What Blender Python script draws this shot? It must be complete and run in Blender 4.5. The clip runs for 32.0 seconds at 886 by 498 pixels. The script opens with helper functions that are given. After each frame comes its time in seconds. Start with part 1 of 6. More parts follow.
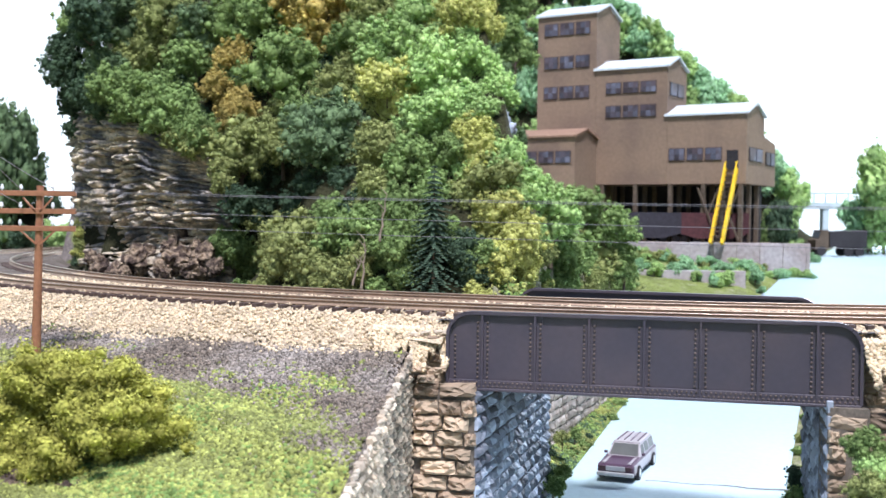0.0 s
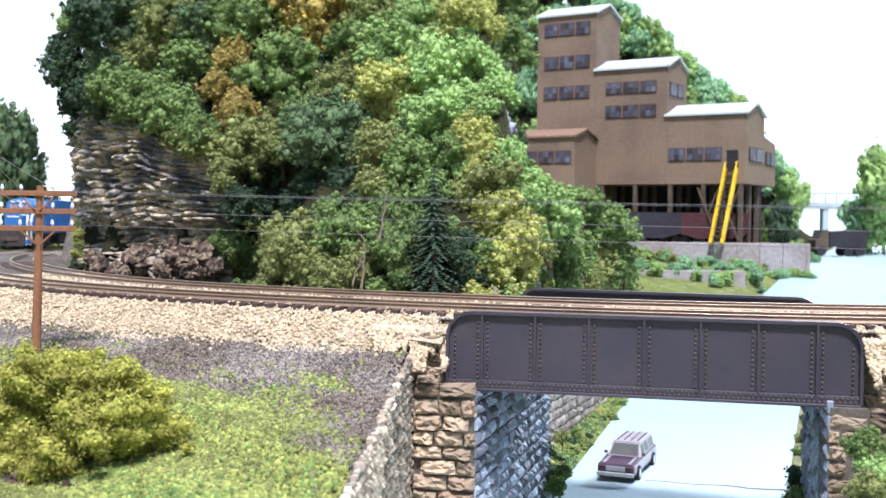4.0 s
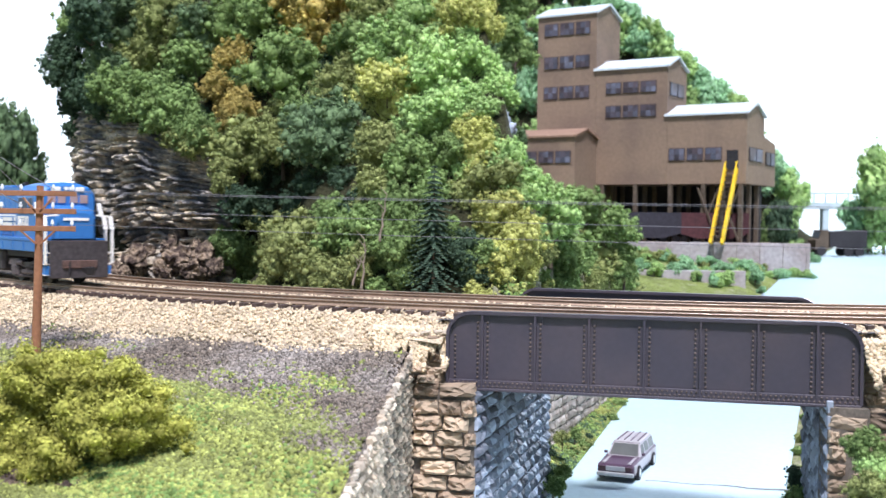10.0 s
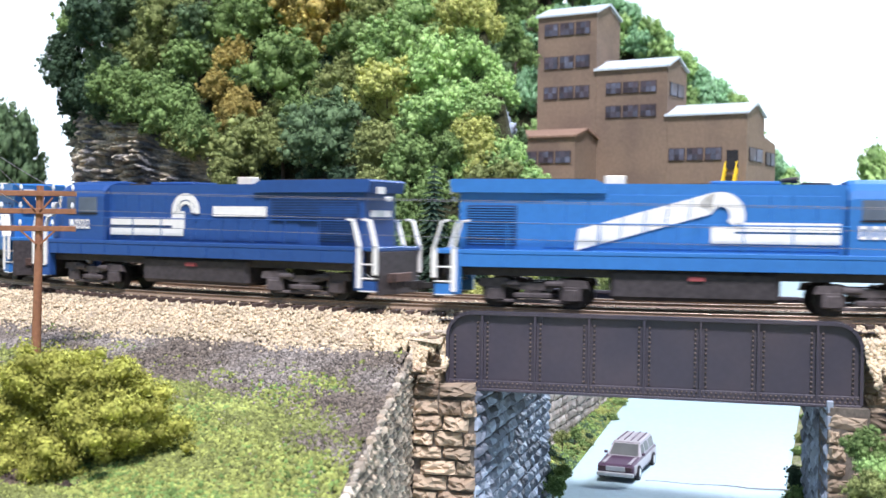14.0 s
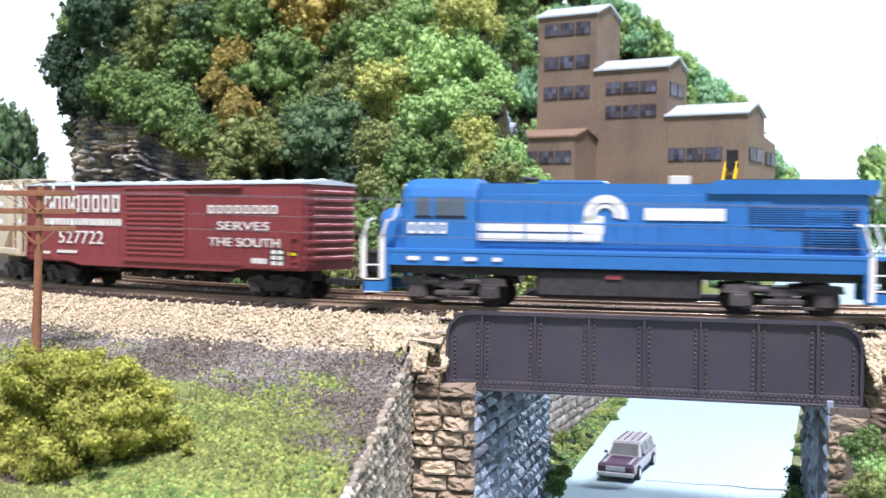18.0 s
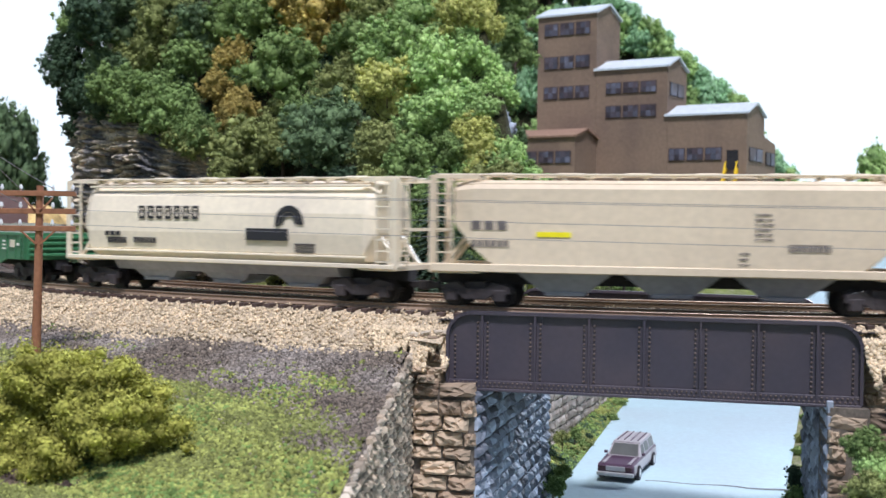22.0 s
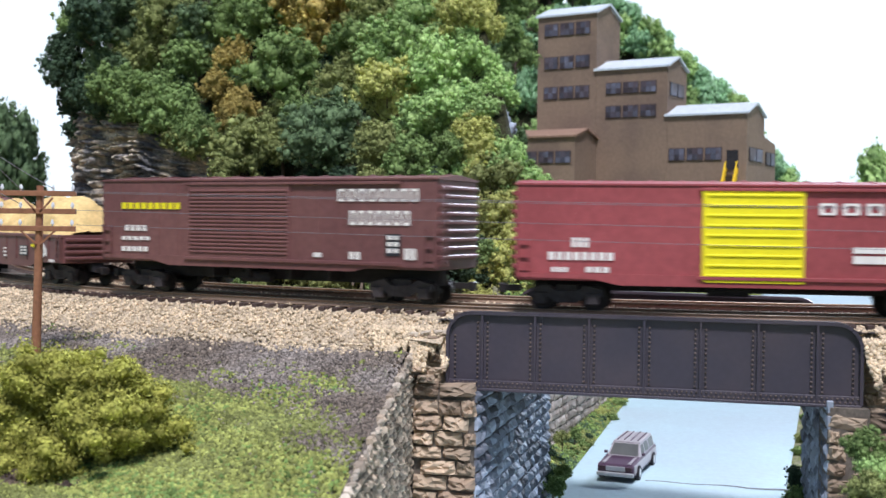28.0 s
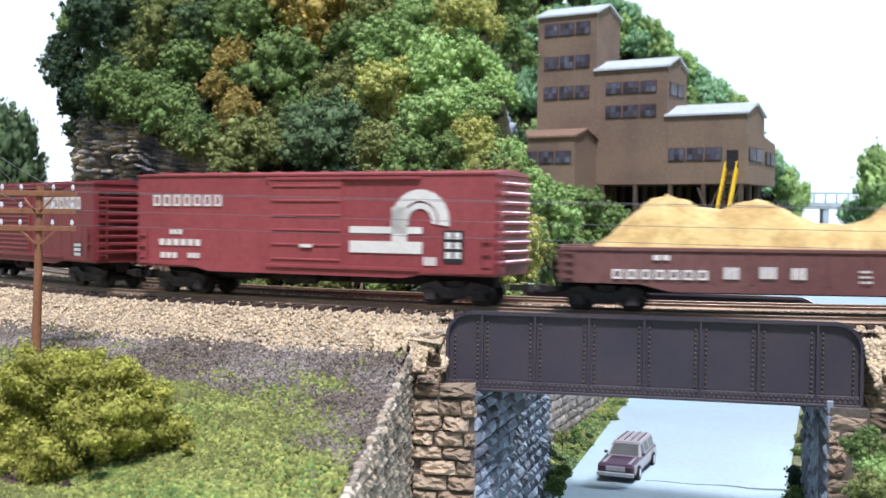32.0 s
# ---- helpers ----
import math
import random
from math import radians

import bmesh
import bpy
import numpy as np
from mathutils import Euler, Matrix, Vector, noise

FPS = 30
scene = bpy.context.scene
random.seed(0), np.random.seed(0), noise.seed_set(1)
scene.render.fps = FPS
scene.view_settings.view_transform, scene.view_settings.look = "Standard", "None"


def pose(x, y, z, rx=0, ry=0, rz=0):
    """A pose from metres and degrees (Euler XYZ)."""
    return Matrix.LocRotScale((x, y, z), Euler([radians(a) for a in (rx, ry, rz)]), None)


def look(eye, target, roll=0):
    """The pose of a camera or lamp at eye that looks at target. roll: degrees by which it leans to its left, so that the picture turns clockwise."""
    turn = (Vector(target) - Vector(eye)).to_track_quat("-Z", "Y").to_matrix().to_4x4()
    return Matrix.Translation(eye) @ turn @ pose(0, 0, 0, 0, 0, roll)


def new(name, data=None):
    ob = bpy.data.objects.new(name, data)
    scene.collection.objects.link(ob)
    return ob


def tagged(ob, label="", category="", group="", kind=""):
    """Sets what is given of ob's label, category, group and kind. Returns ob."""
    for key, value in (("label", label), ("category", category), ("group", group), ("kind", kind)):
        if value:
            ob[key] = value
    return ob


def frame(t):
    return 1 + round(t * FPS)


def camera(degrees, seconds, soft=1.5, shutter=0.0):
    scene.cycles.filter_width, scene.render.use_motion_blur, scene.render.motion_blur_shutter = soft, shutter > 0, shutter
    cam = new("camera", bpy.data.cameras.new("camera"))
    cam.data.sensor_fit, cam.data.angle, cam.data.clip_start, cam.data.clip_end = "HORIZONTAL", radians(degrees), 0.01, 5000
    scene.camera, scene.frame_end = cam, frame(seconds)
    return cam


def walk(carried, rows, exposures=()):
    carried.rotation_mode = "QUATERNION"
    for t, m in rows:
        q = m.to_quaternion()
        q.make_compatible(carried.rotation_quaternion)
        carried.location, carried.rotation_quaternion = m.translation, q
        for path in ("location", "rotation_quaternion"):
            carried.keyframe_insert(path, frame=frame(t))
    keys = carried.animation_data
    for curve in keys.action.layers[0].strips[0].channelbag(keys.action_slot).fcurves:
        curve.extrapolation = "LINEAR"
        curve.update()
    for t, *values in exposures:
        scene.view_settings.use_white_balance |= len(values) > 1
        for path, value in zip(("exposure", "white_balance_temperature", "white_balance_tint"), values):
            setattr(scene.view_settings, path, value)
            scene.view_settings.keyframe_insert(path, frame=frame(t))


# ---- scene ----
# A model railway in HO scale. All building numbers are millimetres of the model, U turns them into metres.
U = 0.001
cam = camera(43.65, 32.0, soft=1.5, shutter=0.62)
# a phone's small lens: sharp at the near track, a little soft far behind it
cam.data.dof.use_dof = True
cam.data.dof.focus_distance, cam.data.dof.aperture_fstop = 0.49, 34.0
EYE = pose(0, 0, 0.0351, 90 - 1.53, 0, 0) @ pose(0, 0, 0, 0, 0, 0.65)
walk(cam, [(0.0, EYE), (32.0, EYE)], exposures=[(0.0, 0.36), (11.0, 0.36), (14.0, 0.34), (19.5, 0.32), (21.0, 0.04), (22.5, -0.27), (25.5, -0.31), (28.0, -0.18), (32.0, -0.08)])

# ---- world and light: a bright room, soft light from above and from the viewer's side
world = bpy.data.worlds.new("room_light")
scene.world = world
world.use_nodes = True
wn = world.node_tree
sky = wn.nodes.new("ShaderNodeTexSky")
sky.sky_type, sky.sun_disc = "NISHITA", False
sky.sun_elevation, sky.sun_rotation = radians(61), radians(180)
sky.dust_density, sky.ozone_density = 0.8, 3.0
wn.links.new(sky.outputs[0], wn.nodes["Background"].inputs[0])
wn.nodes["Background"].inputs[1].default_value = 0.095
sun = new("ceiling_sun", bpy.data.lights.new("ceiling_sun", "SUN"))
sun.data.energy, sun.data.angle, sun.data.color = 4.6, radians(9), (0.97, 0.96, 1.07)
sun.matrix_world = look((0.02, -0.85, 2.12), (0.0, 0.3, 0))
# added second sun, cooler, source unseen: low from behind, reaching under the bridge
low_rear_sun = new("low_rear_sun", bpy.data.lights.new("low_rear_sun", "SUN"))
low_rear_sun.data.energy, low_rear_sun.data.angle, low_rear_sun.data.color = 3.7, radians(5), (0.82, 0.92, 1.1)
low_rear_sun.matrix_world = look((0.9, 1.25, 0.8), (0.0, 0.0, 0.0))

# ---- materials
def material(name, base, rough=0.75, fine=700.0, coarse=60.0, vary=0.25, bump=0.15, metal=0.0, tint=None, depth=0.0004, rnd=0.0, spec=0.4):
    """A procedural surface: base colour with fine grain and coarse stains; sizes are in 1/metre."""
    m = bpy.data.materials.new(name)
    m.use_nodes = True
    n, l = m.node_tree.nodes, m.node_tree.links
    b = n["Principled BSDF"]
    b.inputs["Roughness"].default_value, b.inputs["Metallic"].default_value = rough, metal
    b.inputs["Specular IOR Level"].default_value = spec
    co = n.new("ShaderNodeTexCoord")
    f, c = n.new("ShaderNodeTexNoise"), n.new("ShaderNodeTexNoise")
    f.inputs["Scale"].default_value, f.inputs["Detail"].default_value = fine, 4
    c.inputs["Scale"].default_value, c.inputs["Detail"].default_value = coarse, 5
    vec = co.outputs["Object"]
    if rnd:
        oi = n.new("ShaderNodeObjectInfo")
        far = n.new("ShaderNodeVectorMath")
        far.operation = "MULTIPLY_ADD"
        far.inputs[1].default_value = (61, 47, 83)
        l.new(oi.outputs["Random"], far.inputs[0])
        l.new(vec, far.inputs[2])
        vec = far.outputs[0]
    l.new(vec, f.inputs["Vector"])
    l.new(vec, c.inputs["Vector"])
    r1 = n.new("ShaderNodeMapRange")
    r1.inputs[1].default_value, r1.inputs[2].default_value = 0.3, 0.7
    r1.inputs[3].default_value, r1.inputs[4].default_value = 1 - vary, 1 + vary
    l.new(f.outputs[0], r1.inputs[0])
    r2 = n.new("ShaderNodeMapRange")
    r2.inputs[1].default_value, r2.inputs[2].default_value = 0.42, 0.62
    l.new(c.outputs[0], r2.inputs[0])
    mix = n.new("ShaderNodeMix")
    mix.data_type = "RGBA"
    t = tint or tuple(x * (1 - vary * 0.8) for x in base)
    mix.inputs[6].default_value, mix.inputs[7].default_value = (*base, 1), (*t, 1)
    l.new(r2.outputs[0], mix.inputs[0])
    out = mix.outputs[2]
    hsv = n.new("ShaderNodeHueSaturation")
    l.new(out, hsv.inputs["Color"])
    if rnd:
        r3 = n.new("ShaderNodeMapRange")
        r3.inputs[3].default_value, r3.inputs[4].default_value = 1 - rnd, 1 + rnd
        l.new(oi.outputs["Random"], r3.inputs[0])
        mul = n.new("ShaderNodeMath")
        mul.operation = "MULTIPLY"
        l.new(r1.outputs[0], mul.inputs[0])
        l.new(r3.outputs[0], mul.inputs[1])
        l.new(mul.outputs[0], hsv.inputs["Value"])
    else:
        l.new(r1.outputs[0], hsv.inputs["Value"])
    l.new(hsv.outputs[0], b.inputs["Base Color"])
    if bump:
        bp = n.new("ShaderNodeBump")
        bp.inputs["Strength"].default_value, bp.inputs["Distance"].default_value = bump, depth
        l.new(f.outputs[0], bp.inputs["Height"])
        l.new(bp.outputs[0], b.inputs["Normal"])
    return m


def island(m, amount=0.35):
    """Lets the loose pieces of one joined mesh differ in lightness."""
    n, l = m.node_tree.nodes, m.node_tree.links
    hsv = [x for x in n if x.bl_idname == "ShaderNodeHueSaturation"][0]
    old = hsv.inputs["Value"].links[0].from_socket
    g, r, mul = n.new("ShaderNodeNewGeometry"), n.new("ShaderNodeMapRange"), n.new("ShaderNodeMath")
    r.inputs[3].default_value, r.inputs[4].default_value = 1 - amount, 1 + amount
    mul.operation = "MULTIPLY"
    l.new(g.outputs["Random Per Island"], r.inputs[0])
    l.new(old, mul.inputs[0])
    l.new(r.outputs[0], mul.inputs[1])
    l.new(mul.outputs[0], hsv.inputs["Value"])
    return m


RAIL = material("rail_steel", (0.33, 0.23, 0.16), 0.5, 900, 40, 0.2, 0.1, 0.3)
RAILTOP = material("rail_head", (0.62, 0.52, 0.4), 0.38, 900, 30, 0.1, 0.0, 0.8)
TIE = material("tie_plastic", (0.09, 0.06, 0.05), 0.8, 900, 40, 0.3, 0.3, rnd=0.25)
BALLAST = island(material("ballast_stone", (0.68, 0.545, 0.37), 0.9, 900, 70, 0.2, 0.3), 0.32)
BALLAST_BED = material("ballast_bed", (0.58, 0.47, 0.33), 0.95, 800, 60, 0.4, 0.8, depth=0.001)
GIRDER = material("girder_paint", (0.056, 0.049, 0.065), 0.42, 500, 30, 0.06, 0.03, tint=(0.074, 0.06, 0.072))
RIVET = material("rivet_worn", (0.12, 0.09, 0.08), 0.6, 700, 90, 0.3, 0.0)
RUST = material("rust_edge", (0.13, 0.075, 0.06), 0.8, 700, 90, 0.3, 0.3)
STONE_TAN = material("tan_stone", (0.52, 0.4, 0.28), 0.9, 6, 1.9, 0.5, 1.0, tint=(0.27, 0.195, 0.135), rnd=0.25, depth=0.0016)
STONE_GREY = material("grey_stone", (0.4, 0.45, 0.53), 0.7, 4, 1.3, 0.35, 0.8, tint=(0.13, 0.135, 0.16), rnd=0.25, depth=0.0008)
STONE_PALE = material("pale_stone", (0.44, 0.39, 0.34), 0.9, 4, 1.3, 0.35, 0.8, tint=(0.24, 0.2, 0.17), rnd=0.25, depth=0.0008)
MORTAR = material("mortar_dark", (0.15, 0.125, 0.1), 0.95, 600, 60, 0.3, 0.5)
ROAD = material("road_paint", (0.42, 0.57, 0.62), 0.5, 300, 12, 0.05, 0.08, tint=(0.4, 0.51, 0.56))
ROADLINE = material("road_crack", (0.3, 0.32, 0.33), 0.8, 300, 12, 0.2, 0.0)
ROCK = material("cliff_rock", (0.16, 0.155, 0.155), 0.9, 420, 62, 0.5, 0.9, tint=(0.66, 0.55, 0.4), depth=0.0012)
ROCK_BROWN = material("rubble_rock", (0.06, 0.04, 0.032), 0.9, 5, 1.4, 0.5, 1.0, tint=(0.3, 0.225, 0.155), depth=0.0015, rnd=0.2)
BARK = material("twig_bark", (0.12, 0.09, 0.065), 0.9, 600, 60, 0.3, 0.5)
WOODPOLE = material("pole_brown", (0.32, 0.14, 0.075), 0.6, 500, 40, 0.15, 0.15)
INSULATOR = material("insulator_white", (0.75, 0.76, 0.78), 0.3, 500, 40, 0.05, 0.0)
WIRE = material("wire_grey", (0.2, 0.19, 0.21), 0.5, 500, 40, 0.1, 0.0)
WALL_BROWN = material("mine_wall_brown", (0.255, 0.178, 0.125), 0.85, 220, 14, 0.1, 0.1, tint=(0.195, 0.135, 0.1))
ROOF_PALE = material("mine_roof_metal", (0.62, 0.68, 0.72), 0.5, 200, 20, 0.1, 0.1)
ROOF_BROWN = material("mine_roof_brown", (0.29, 0.18, 0.125), 0.8, 200, 20, 0.12, 0.1)
DARK = material("near_black", (0.03, 0.028, 0.032), 0.85, 400, 30, 0.3, 0.2)
PANE = material("mine_glass", (0.07, 0.055, 0.065), 0.5, 60, 25, 0.3, 0.0, tint=(0.13, 0.14, 0.19), spec=0.3, rnd=0.4)
YELLOW = material("stair_yellow", (0.85, 0.55, 0.02), 0.5, 400, 30, 0.1, 0.05)
CONCRETE = material("wall_concrete", (0.42, 0.39, 0.4), 0.9, 200, 22, 0.2, 0.3, tint=(0.33, 0.28, 0.27))
FOLIAGE = {
    "green": ((0.23, 0.325, 0.115), (0.125, 0.19, 0.065)),
    "olive": ((0.3, 0.335, 0.125), (0.18, 0.21, 0.075)),
    "yellow": ((0.53, 0.54, 0.175), (0.36, 0.38, 0.12)),
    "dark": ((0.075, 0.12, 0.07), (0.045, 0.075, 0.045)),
    "bluish": ((0.145, 0.215, 0.105), (0.085, 0.13, 0.066)),
    "golden": ((0.5, 0.4, 0.13), (0.34, 0.26, 0.08)),
    # for far trees: distance haze is put into a paler green
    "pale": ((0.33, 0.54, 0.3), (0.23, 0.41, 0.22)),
    "bright": ((0.4, 0.56, 0.21), (0.26, 0.4, 0.145)),
    "conifer": ((0.115, 0.17, 0.105), (0.07, 0.11, 0.072)),
}
LEAF = {k: island(material("foam_" + k, a, 0.95, 9, 2.4, 0.3, 0.0, tint=b, rnd=0.16, spec=0.1), 0.18) for k, (a, b) in FOLIAGE.items()}


# ---- building helpers
def done(bm, name, mat, smooth=False):
    me = bpy.data.meshes.new(name)
    bmesh.ops.scale(bm, vec=(U, U, U), verts=bm.verts)
    bm.normal_update()
    bm.to_mesh(me)
    bm.free()
    me.materials.append(mat)
    if smooth:
        me.shade_smooth()
    return me


def part(name, bm, mat, parent=None, label="", smooth=False, at=None):
    """One mesh object from a bmesh (or a ready mesh), under a thing or a part."""
    me = bm if isinstance(bm, bpy.types.Mesh) else done(bm, name, mat, smooth)
    ob = new(name, me)
    if parent:
        ob.parent = parent
    if at is not None:
        ob.matrix_basis = at
    if label:
        tagged(ob, label)
    return ob


def thing(name, label, category, group="", kind="", x=0, y=0, z=0, rz=0):
    ob = new(name)
    ob.empty_display_size = 0.01
    ob.matrix_basis = pose(x * U, y * U, z * U, 0, 0, rz)
    return tagged(ob, label, category, group, kind)


def arrays(name, verts, faces, mat, smooth=False):
    """A mesh from arrays in millimetres."""
    me = bpy.data.meshes.new(name)
    v = np.asarray(verts, dtype=np.float32) * U
    f = np.asarray(faces, dtype=np.int32)
    k = f.shape[1]
    me.vertices.add(len(v))
    me.vertices.foreach_set("co", v.ravel())
    me.loops.add(f.size)
    me.loops.foreach_set("vertex_index", f.ravel())
    me.polygons.add(len(f))
    me.polygons.foreach_set("loop_start", np.arange(0, f.size, k, dtype=np.int32))
    me.update(calc_edges=True)
    me.materials.append(mat)
    if smooth:
        me.shade_smooth()
    return me


def box(bm, x0, x1, y0, y1, z0, z1, bevel=0.0, m=None):
    r = bmesh.ops.create_cube(bm, size=1)
    vs = r["verts"]
    for v in vs:
        v.co = Vector((x0 + (v.co.x + 0.5) * (x1 - x0), y0 + (v.co.y + 0.5) * (y1 - y0), z0 + (v.co.z + 0.5) * (z1 - z0)))
    if m is not None:
        bmesh.ops.transform(bm, matrix=m, verts=vs)
    if bevel:
        es = list({e for v in vs for e in v.link_edges})
        bmesh.ops.bevel(bm, geom=es, offset=bevel, segments=1, affect="EDGES")
    return bm


def cube(*a, **k):
    return box(bmesh.new(), *a, **k)


def rod(bm, a, b, r0, r1=None, n=6):
    """A round bar from a to b."""
    a, b = Vector(a), Vector(b)
    q = (b - a).to_track_quat("Z", "Y").to_matrix().to_4x4()
    bmesh.ops.create_cone(bm, cap_ends=True, segments=n, radius1=r0, radius2=r0 if r1 is None else r1, depth=(b - a).length,
                          matrix=Matrix.Translation((a + b) / 2) @ q)
    return bm


def bar(bm, a, b, w, h):
    """A flat bar from a to b, w wide and h thick."""
    a, b = Vector(a), Vector(b)
    q = (b - a).to_track_quat("Z", "Y").to_matrix().to_4x4()
    d = (b - a).length
    box(bm, -w / 2, w / 2, -h / 2, h / 2, -d / 2, d / 2, m=Matrix.Translation((a + b) / 2) @ q)
    return bm


def prism(bm, pts, y0, y1):
    """A solid with the outline pts (x, z), from y0 to y1."""
    a = [bm.verts.new((x, y0, z)) for x, z in pts]
    b = [bm.verts.new((x, y1, z)) for x, z in pts]
    n = len(pts)
    bm.faces.new(a)
    bm.faces.new(b[::-1])
    for i in range(n):
        j = (i + 1) % n
        bm.faces.new((a[j], a[i], b[i], b[j]))
    return bm


def prism_x(bm, pts, x0, x1):
    """A solid with the outline pts (y, z), from x0 to x1."""
    a = [bm.verts.new((x0, y, z)) for y, z in pts]
    b = [bm.verts.new((x1, y, z)) for y, z in pts]
    n = len(pts)
    bm.faces.new(a[::-1])
    bm.faces.new(b)
    for i in range(n):
        j = (i + 1) % n
        bm.faces.new((a[i], a[j], b[j], b[i]))
    return bm


# ---- the line: an arc-length curve of the near track's centre, s runs with the train
KNOT_S = [-1100, -950, -800, -650, -500, -350, -200, -50, 100, 250, 300, 360]
KNOT_K = [1.55, 1.55, 1.45, 1.38, 1.23, 1.16, 2.34, 1.09, 1.73, 2.36, 2.2, 0.1]
SG = np.arange(-4000, 2001, 5.0)
kap = np.interp(SG, KNOT_S, KNOT_K) / 1000
# behind the hill the line runs straight, then winds up out of sight
kap = np.where(SG < -1150, 0, kap)
kap = np.where(SG < -1300, 1 / np.interp(SG, [-4000, -1300], [92, 212]), kap)
TH = np.concatenate([[0], np.cumsum((kap[1:] + kap[:-1]) * 2.5)])
S0 = int(np.argmin(abs(SG)))
TH = TH - TH[S0] - 0.3769
PX = np.concatenate([[0], np.cumsum((np.cos(TH[1:]) + np.cos(TH[:-1])) * 2.5)])
PY = np.concatenate([[0], np.cumsum((np.sin(TH[1:]) + np.sin(TH[:-1])) * 2.5)])
PX, PY = PX - PX[S0] - 10.7, PY - PY[S0] + 467.5


def on_line(s, off=0.0):
    """Place and heading on the line; off is to the viewer's side of the near track's centre."""
    a = np.interp(s, SG, TH)
    return np.interp(s, SG, PX) + off * np.sin(a), np.interp(s, SG, PY) - off * np.cos(a), a


VIS = (SG > -900) & (SG < 520)


def from_line(x, y):
    """Arc length and offset of points from the near track's centre."""
    x, y = np.asarray(x, float).ravel(), np.asarray(y, float).ravel()
    sx, sy, sg, th = PX[VIS], PY[VIS], SG[VIS], TH[VIS]
    best = np.empty(len(x), int)
    for i in range(0, len(x), 4000):
        d = (x[i:i + 4000, None] - sx) ** 2 + (y[i:i + 4000, None] - sy) ** 2
        best[i:i + 4000] = d.argmin(1)
    dx, dy = x - sx[best], y - sy[best]
    return sg[best] + dx * np.cos(th[best]) + dy * np.sin(th[best]), dx * np.sin(th[best]) - dy * np.cos(th[best])


# ---- the road
ROAD_X = [-106, -1, 114, 221, 405, 540, 720, 930]
ROAD_Y = [-80, 225, 556, 865, 1135, 1385, 1800, 2300]
ROAD_H = [57, 57, 57, 60, 78, 100, 108, 110]


def road_z(y):
    return np.interp(y, [0, 620, 900, 1150, 1400, 2000], [-105, -105, -88, -45, -22, -16])


def road_w(x, y):
    """Sideways distance from the road's middle."""
    c = np.interp(y, ROAD_Y, ROAD_X)
    g = (np.interp(np.asarray(y) + 20, ROAD_Y, ROAD_X) - c) / 20
    return (x - c) / np.sqrt(1 + g * g)


def smooth01(a):
    a = np.clip(a, 0, 1)
    return a * a * (3 - 2 * a)


CLIFF = np.array([(-318, 1000), (-264, 818), (-243, 775), (-205, 748), (-150, 718), (-95, 702)], float)


def hill(x, y, d):
    """Height of the wooded hill over its foot: a sheer cliff to one side, a steep wooded slope to the other."""
    e = np.clip(-d - 84, 0, 500)
    c = smooth01((-70 - x) / 60)
    b = np.clip(y - 9 - np.interp(x, CLIFF[:, 0], CLIFF[:, 1]), 0, 500)
    up = (1 - c) * e * 1.12 + c * (np.minimum(b * 7, 108) + np.clip(b - 16, 0, 500) * np.interp(x, [-270, -160], [4.0, 1.4]))
    cap = np.interp(x, [6, 36, 44, 80, 125, 150], [300, 110, 72, 44, 16, 0])
    side = np.interp(x / np.maximum(y, 1), [-0.335, -0.322], [0, 300])
    back = np.interp(y, [700, 1000, 1100], [400, 260, 0])
    return np.minimum(np.minimum(up, cap), np.minimum(side, back))


def far_hill(x, y):
    """The ridge behind the mine and the woods at the far edges."""
    r = x / np.maximum(y, 1)
    top = np.interp(r, [-0.45, -0.405, -0.375, -0.35, -0.34, -0.1, -0.02, 0.034, 0.12, 0.16, 0.19, 0.22, 0.265, 0.30, 0.325, 0.345, 0.36],
                    [170, 150, 85, 40, 0, 0, 400, 420, 360, 300, 265, 228, 160, 70, 22, 6, 0])
    return np.minimum(np.clip((y - np.where(r < -0.2, 1380, 1600)) * 1.6, 0, 500), top)


def wave(x, y, k, seed=0.0):
    return np.sin(x * k + seed) * np.cos(y * k * 1.3 + seed * 2) + 0.5 * np.sin((x + y) * k * 2.3 + seed)


def ground_z(x, y):
    x, y = np.asarray(x, float), np.asarray(y, float)
    shape = x.shape
    x, y = x.ravel(), y.ravel()
    s, d = from_line(x, y)
    w = road_w(x, y)
    half = np.interp(y, ROAD_Y, ROAD_H)
    z = np.interp(d, [-90, -84, 20, 42, 60, 90, 180, 260, 700], [-10, -9, -8, -16.8, -19.5, -26, -42, -52, -62])
    z = z + np.where(d > 40, np.clip((d - 40) / 40, 0, 1) * wave(x, y, 0.05) * 1.6, 0)
    inside = d < -84
    z = np.where(inside, -9 + hill(x, y, d), z)
    # ground beyond the hill, at the height of the road
    far = smooth01((y - 900) / 150)
    valley = road_z(y) + 6 + np.clip(np.abs(w) - half - 10, 0, 300) * 0.12
    z = np.where(inside, np.where(hill(x, y, d) > 1, z, np.where(x > 60, valley, z * (1 - far) + valley * far)), z)
    z = np.where(y > 1300, z + far_hill(x, y), z)
    # the cutting
    left = np.interp(y, [0, 285, 426, 428, 548, 552, 860, 1000], [-48, -28.5, -15.5, -17, np.interp(548, ROAD_Y, ROAD_X) - 68, np.interp(552, ROAD_Y, ROAD_X) - 88, 138, 176])
    reach = half + np.where(d > 22, 90, np.where(d > -84, 30, 22))
    cut = (x > left) & (w < reach) & (y < 1000)
    right = (w >= half + 22) & inside & (y < 1000)
    z = np.where(cut | (np.abs(w) < half + 8) & (y > 900), road_z(y) - 2 + np.clip(np.abs(w) - half, 0, 60) * 0.25, z)
    z = np.where(right, valley, z)
    return z.reshape(shape)


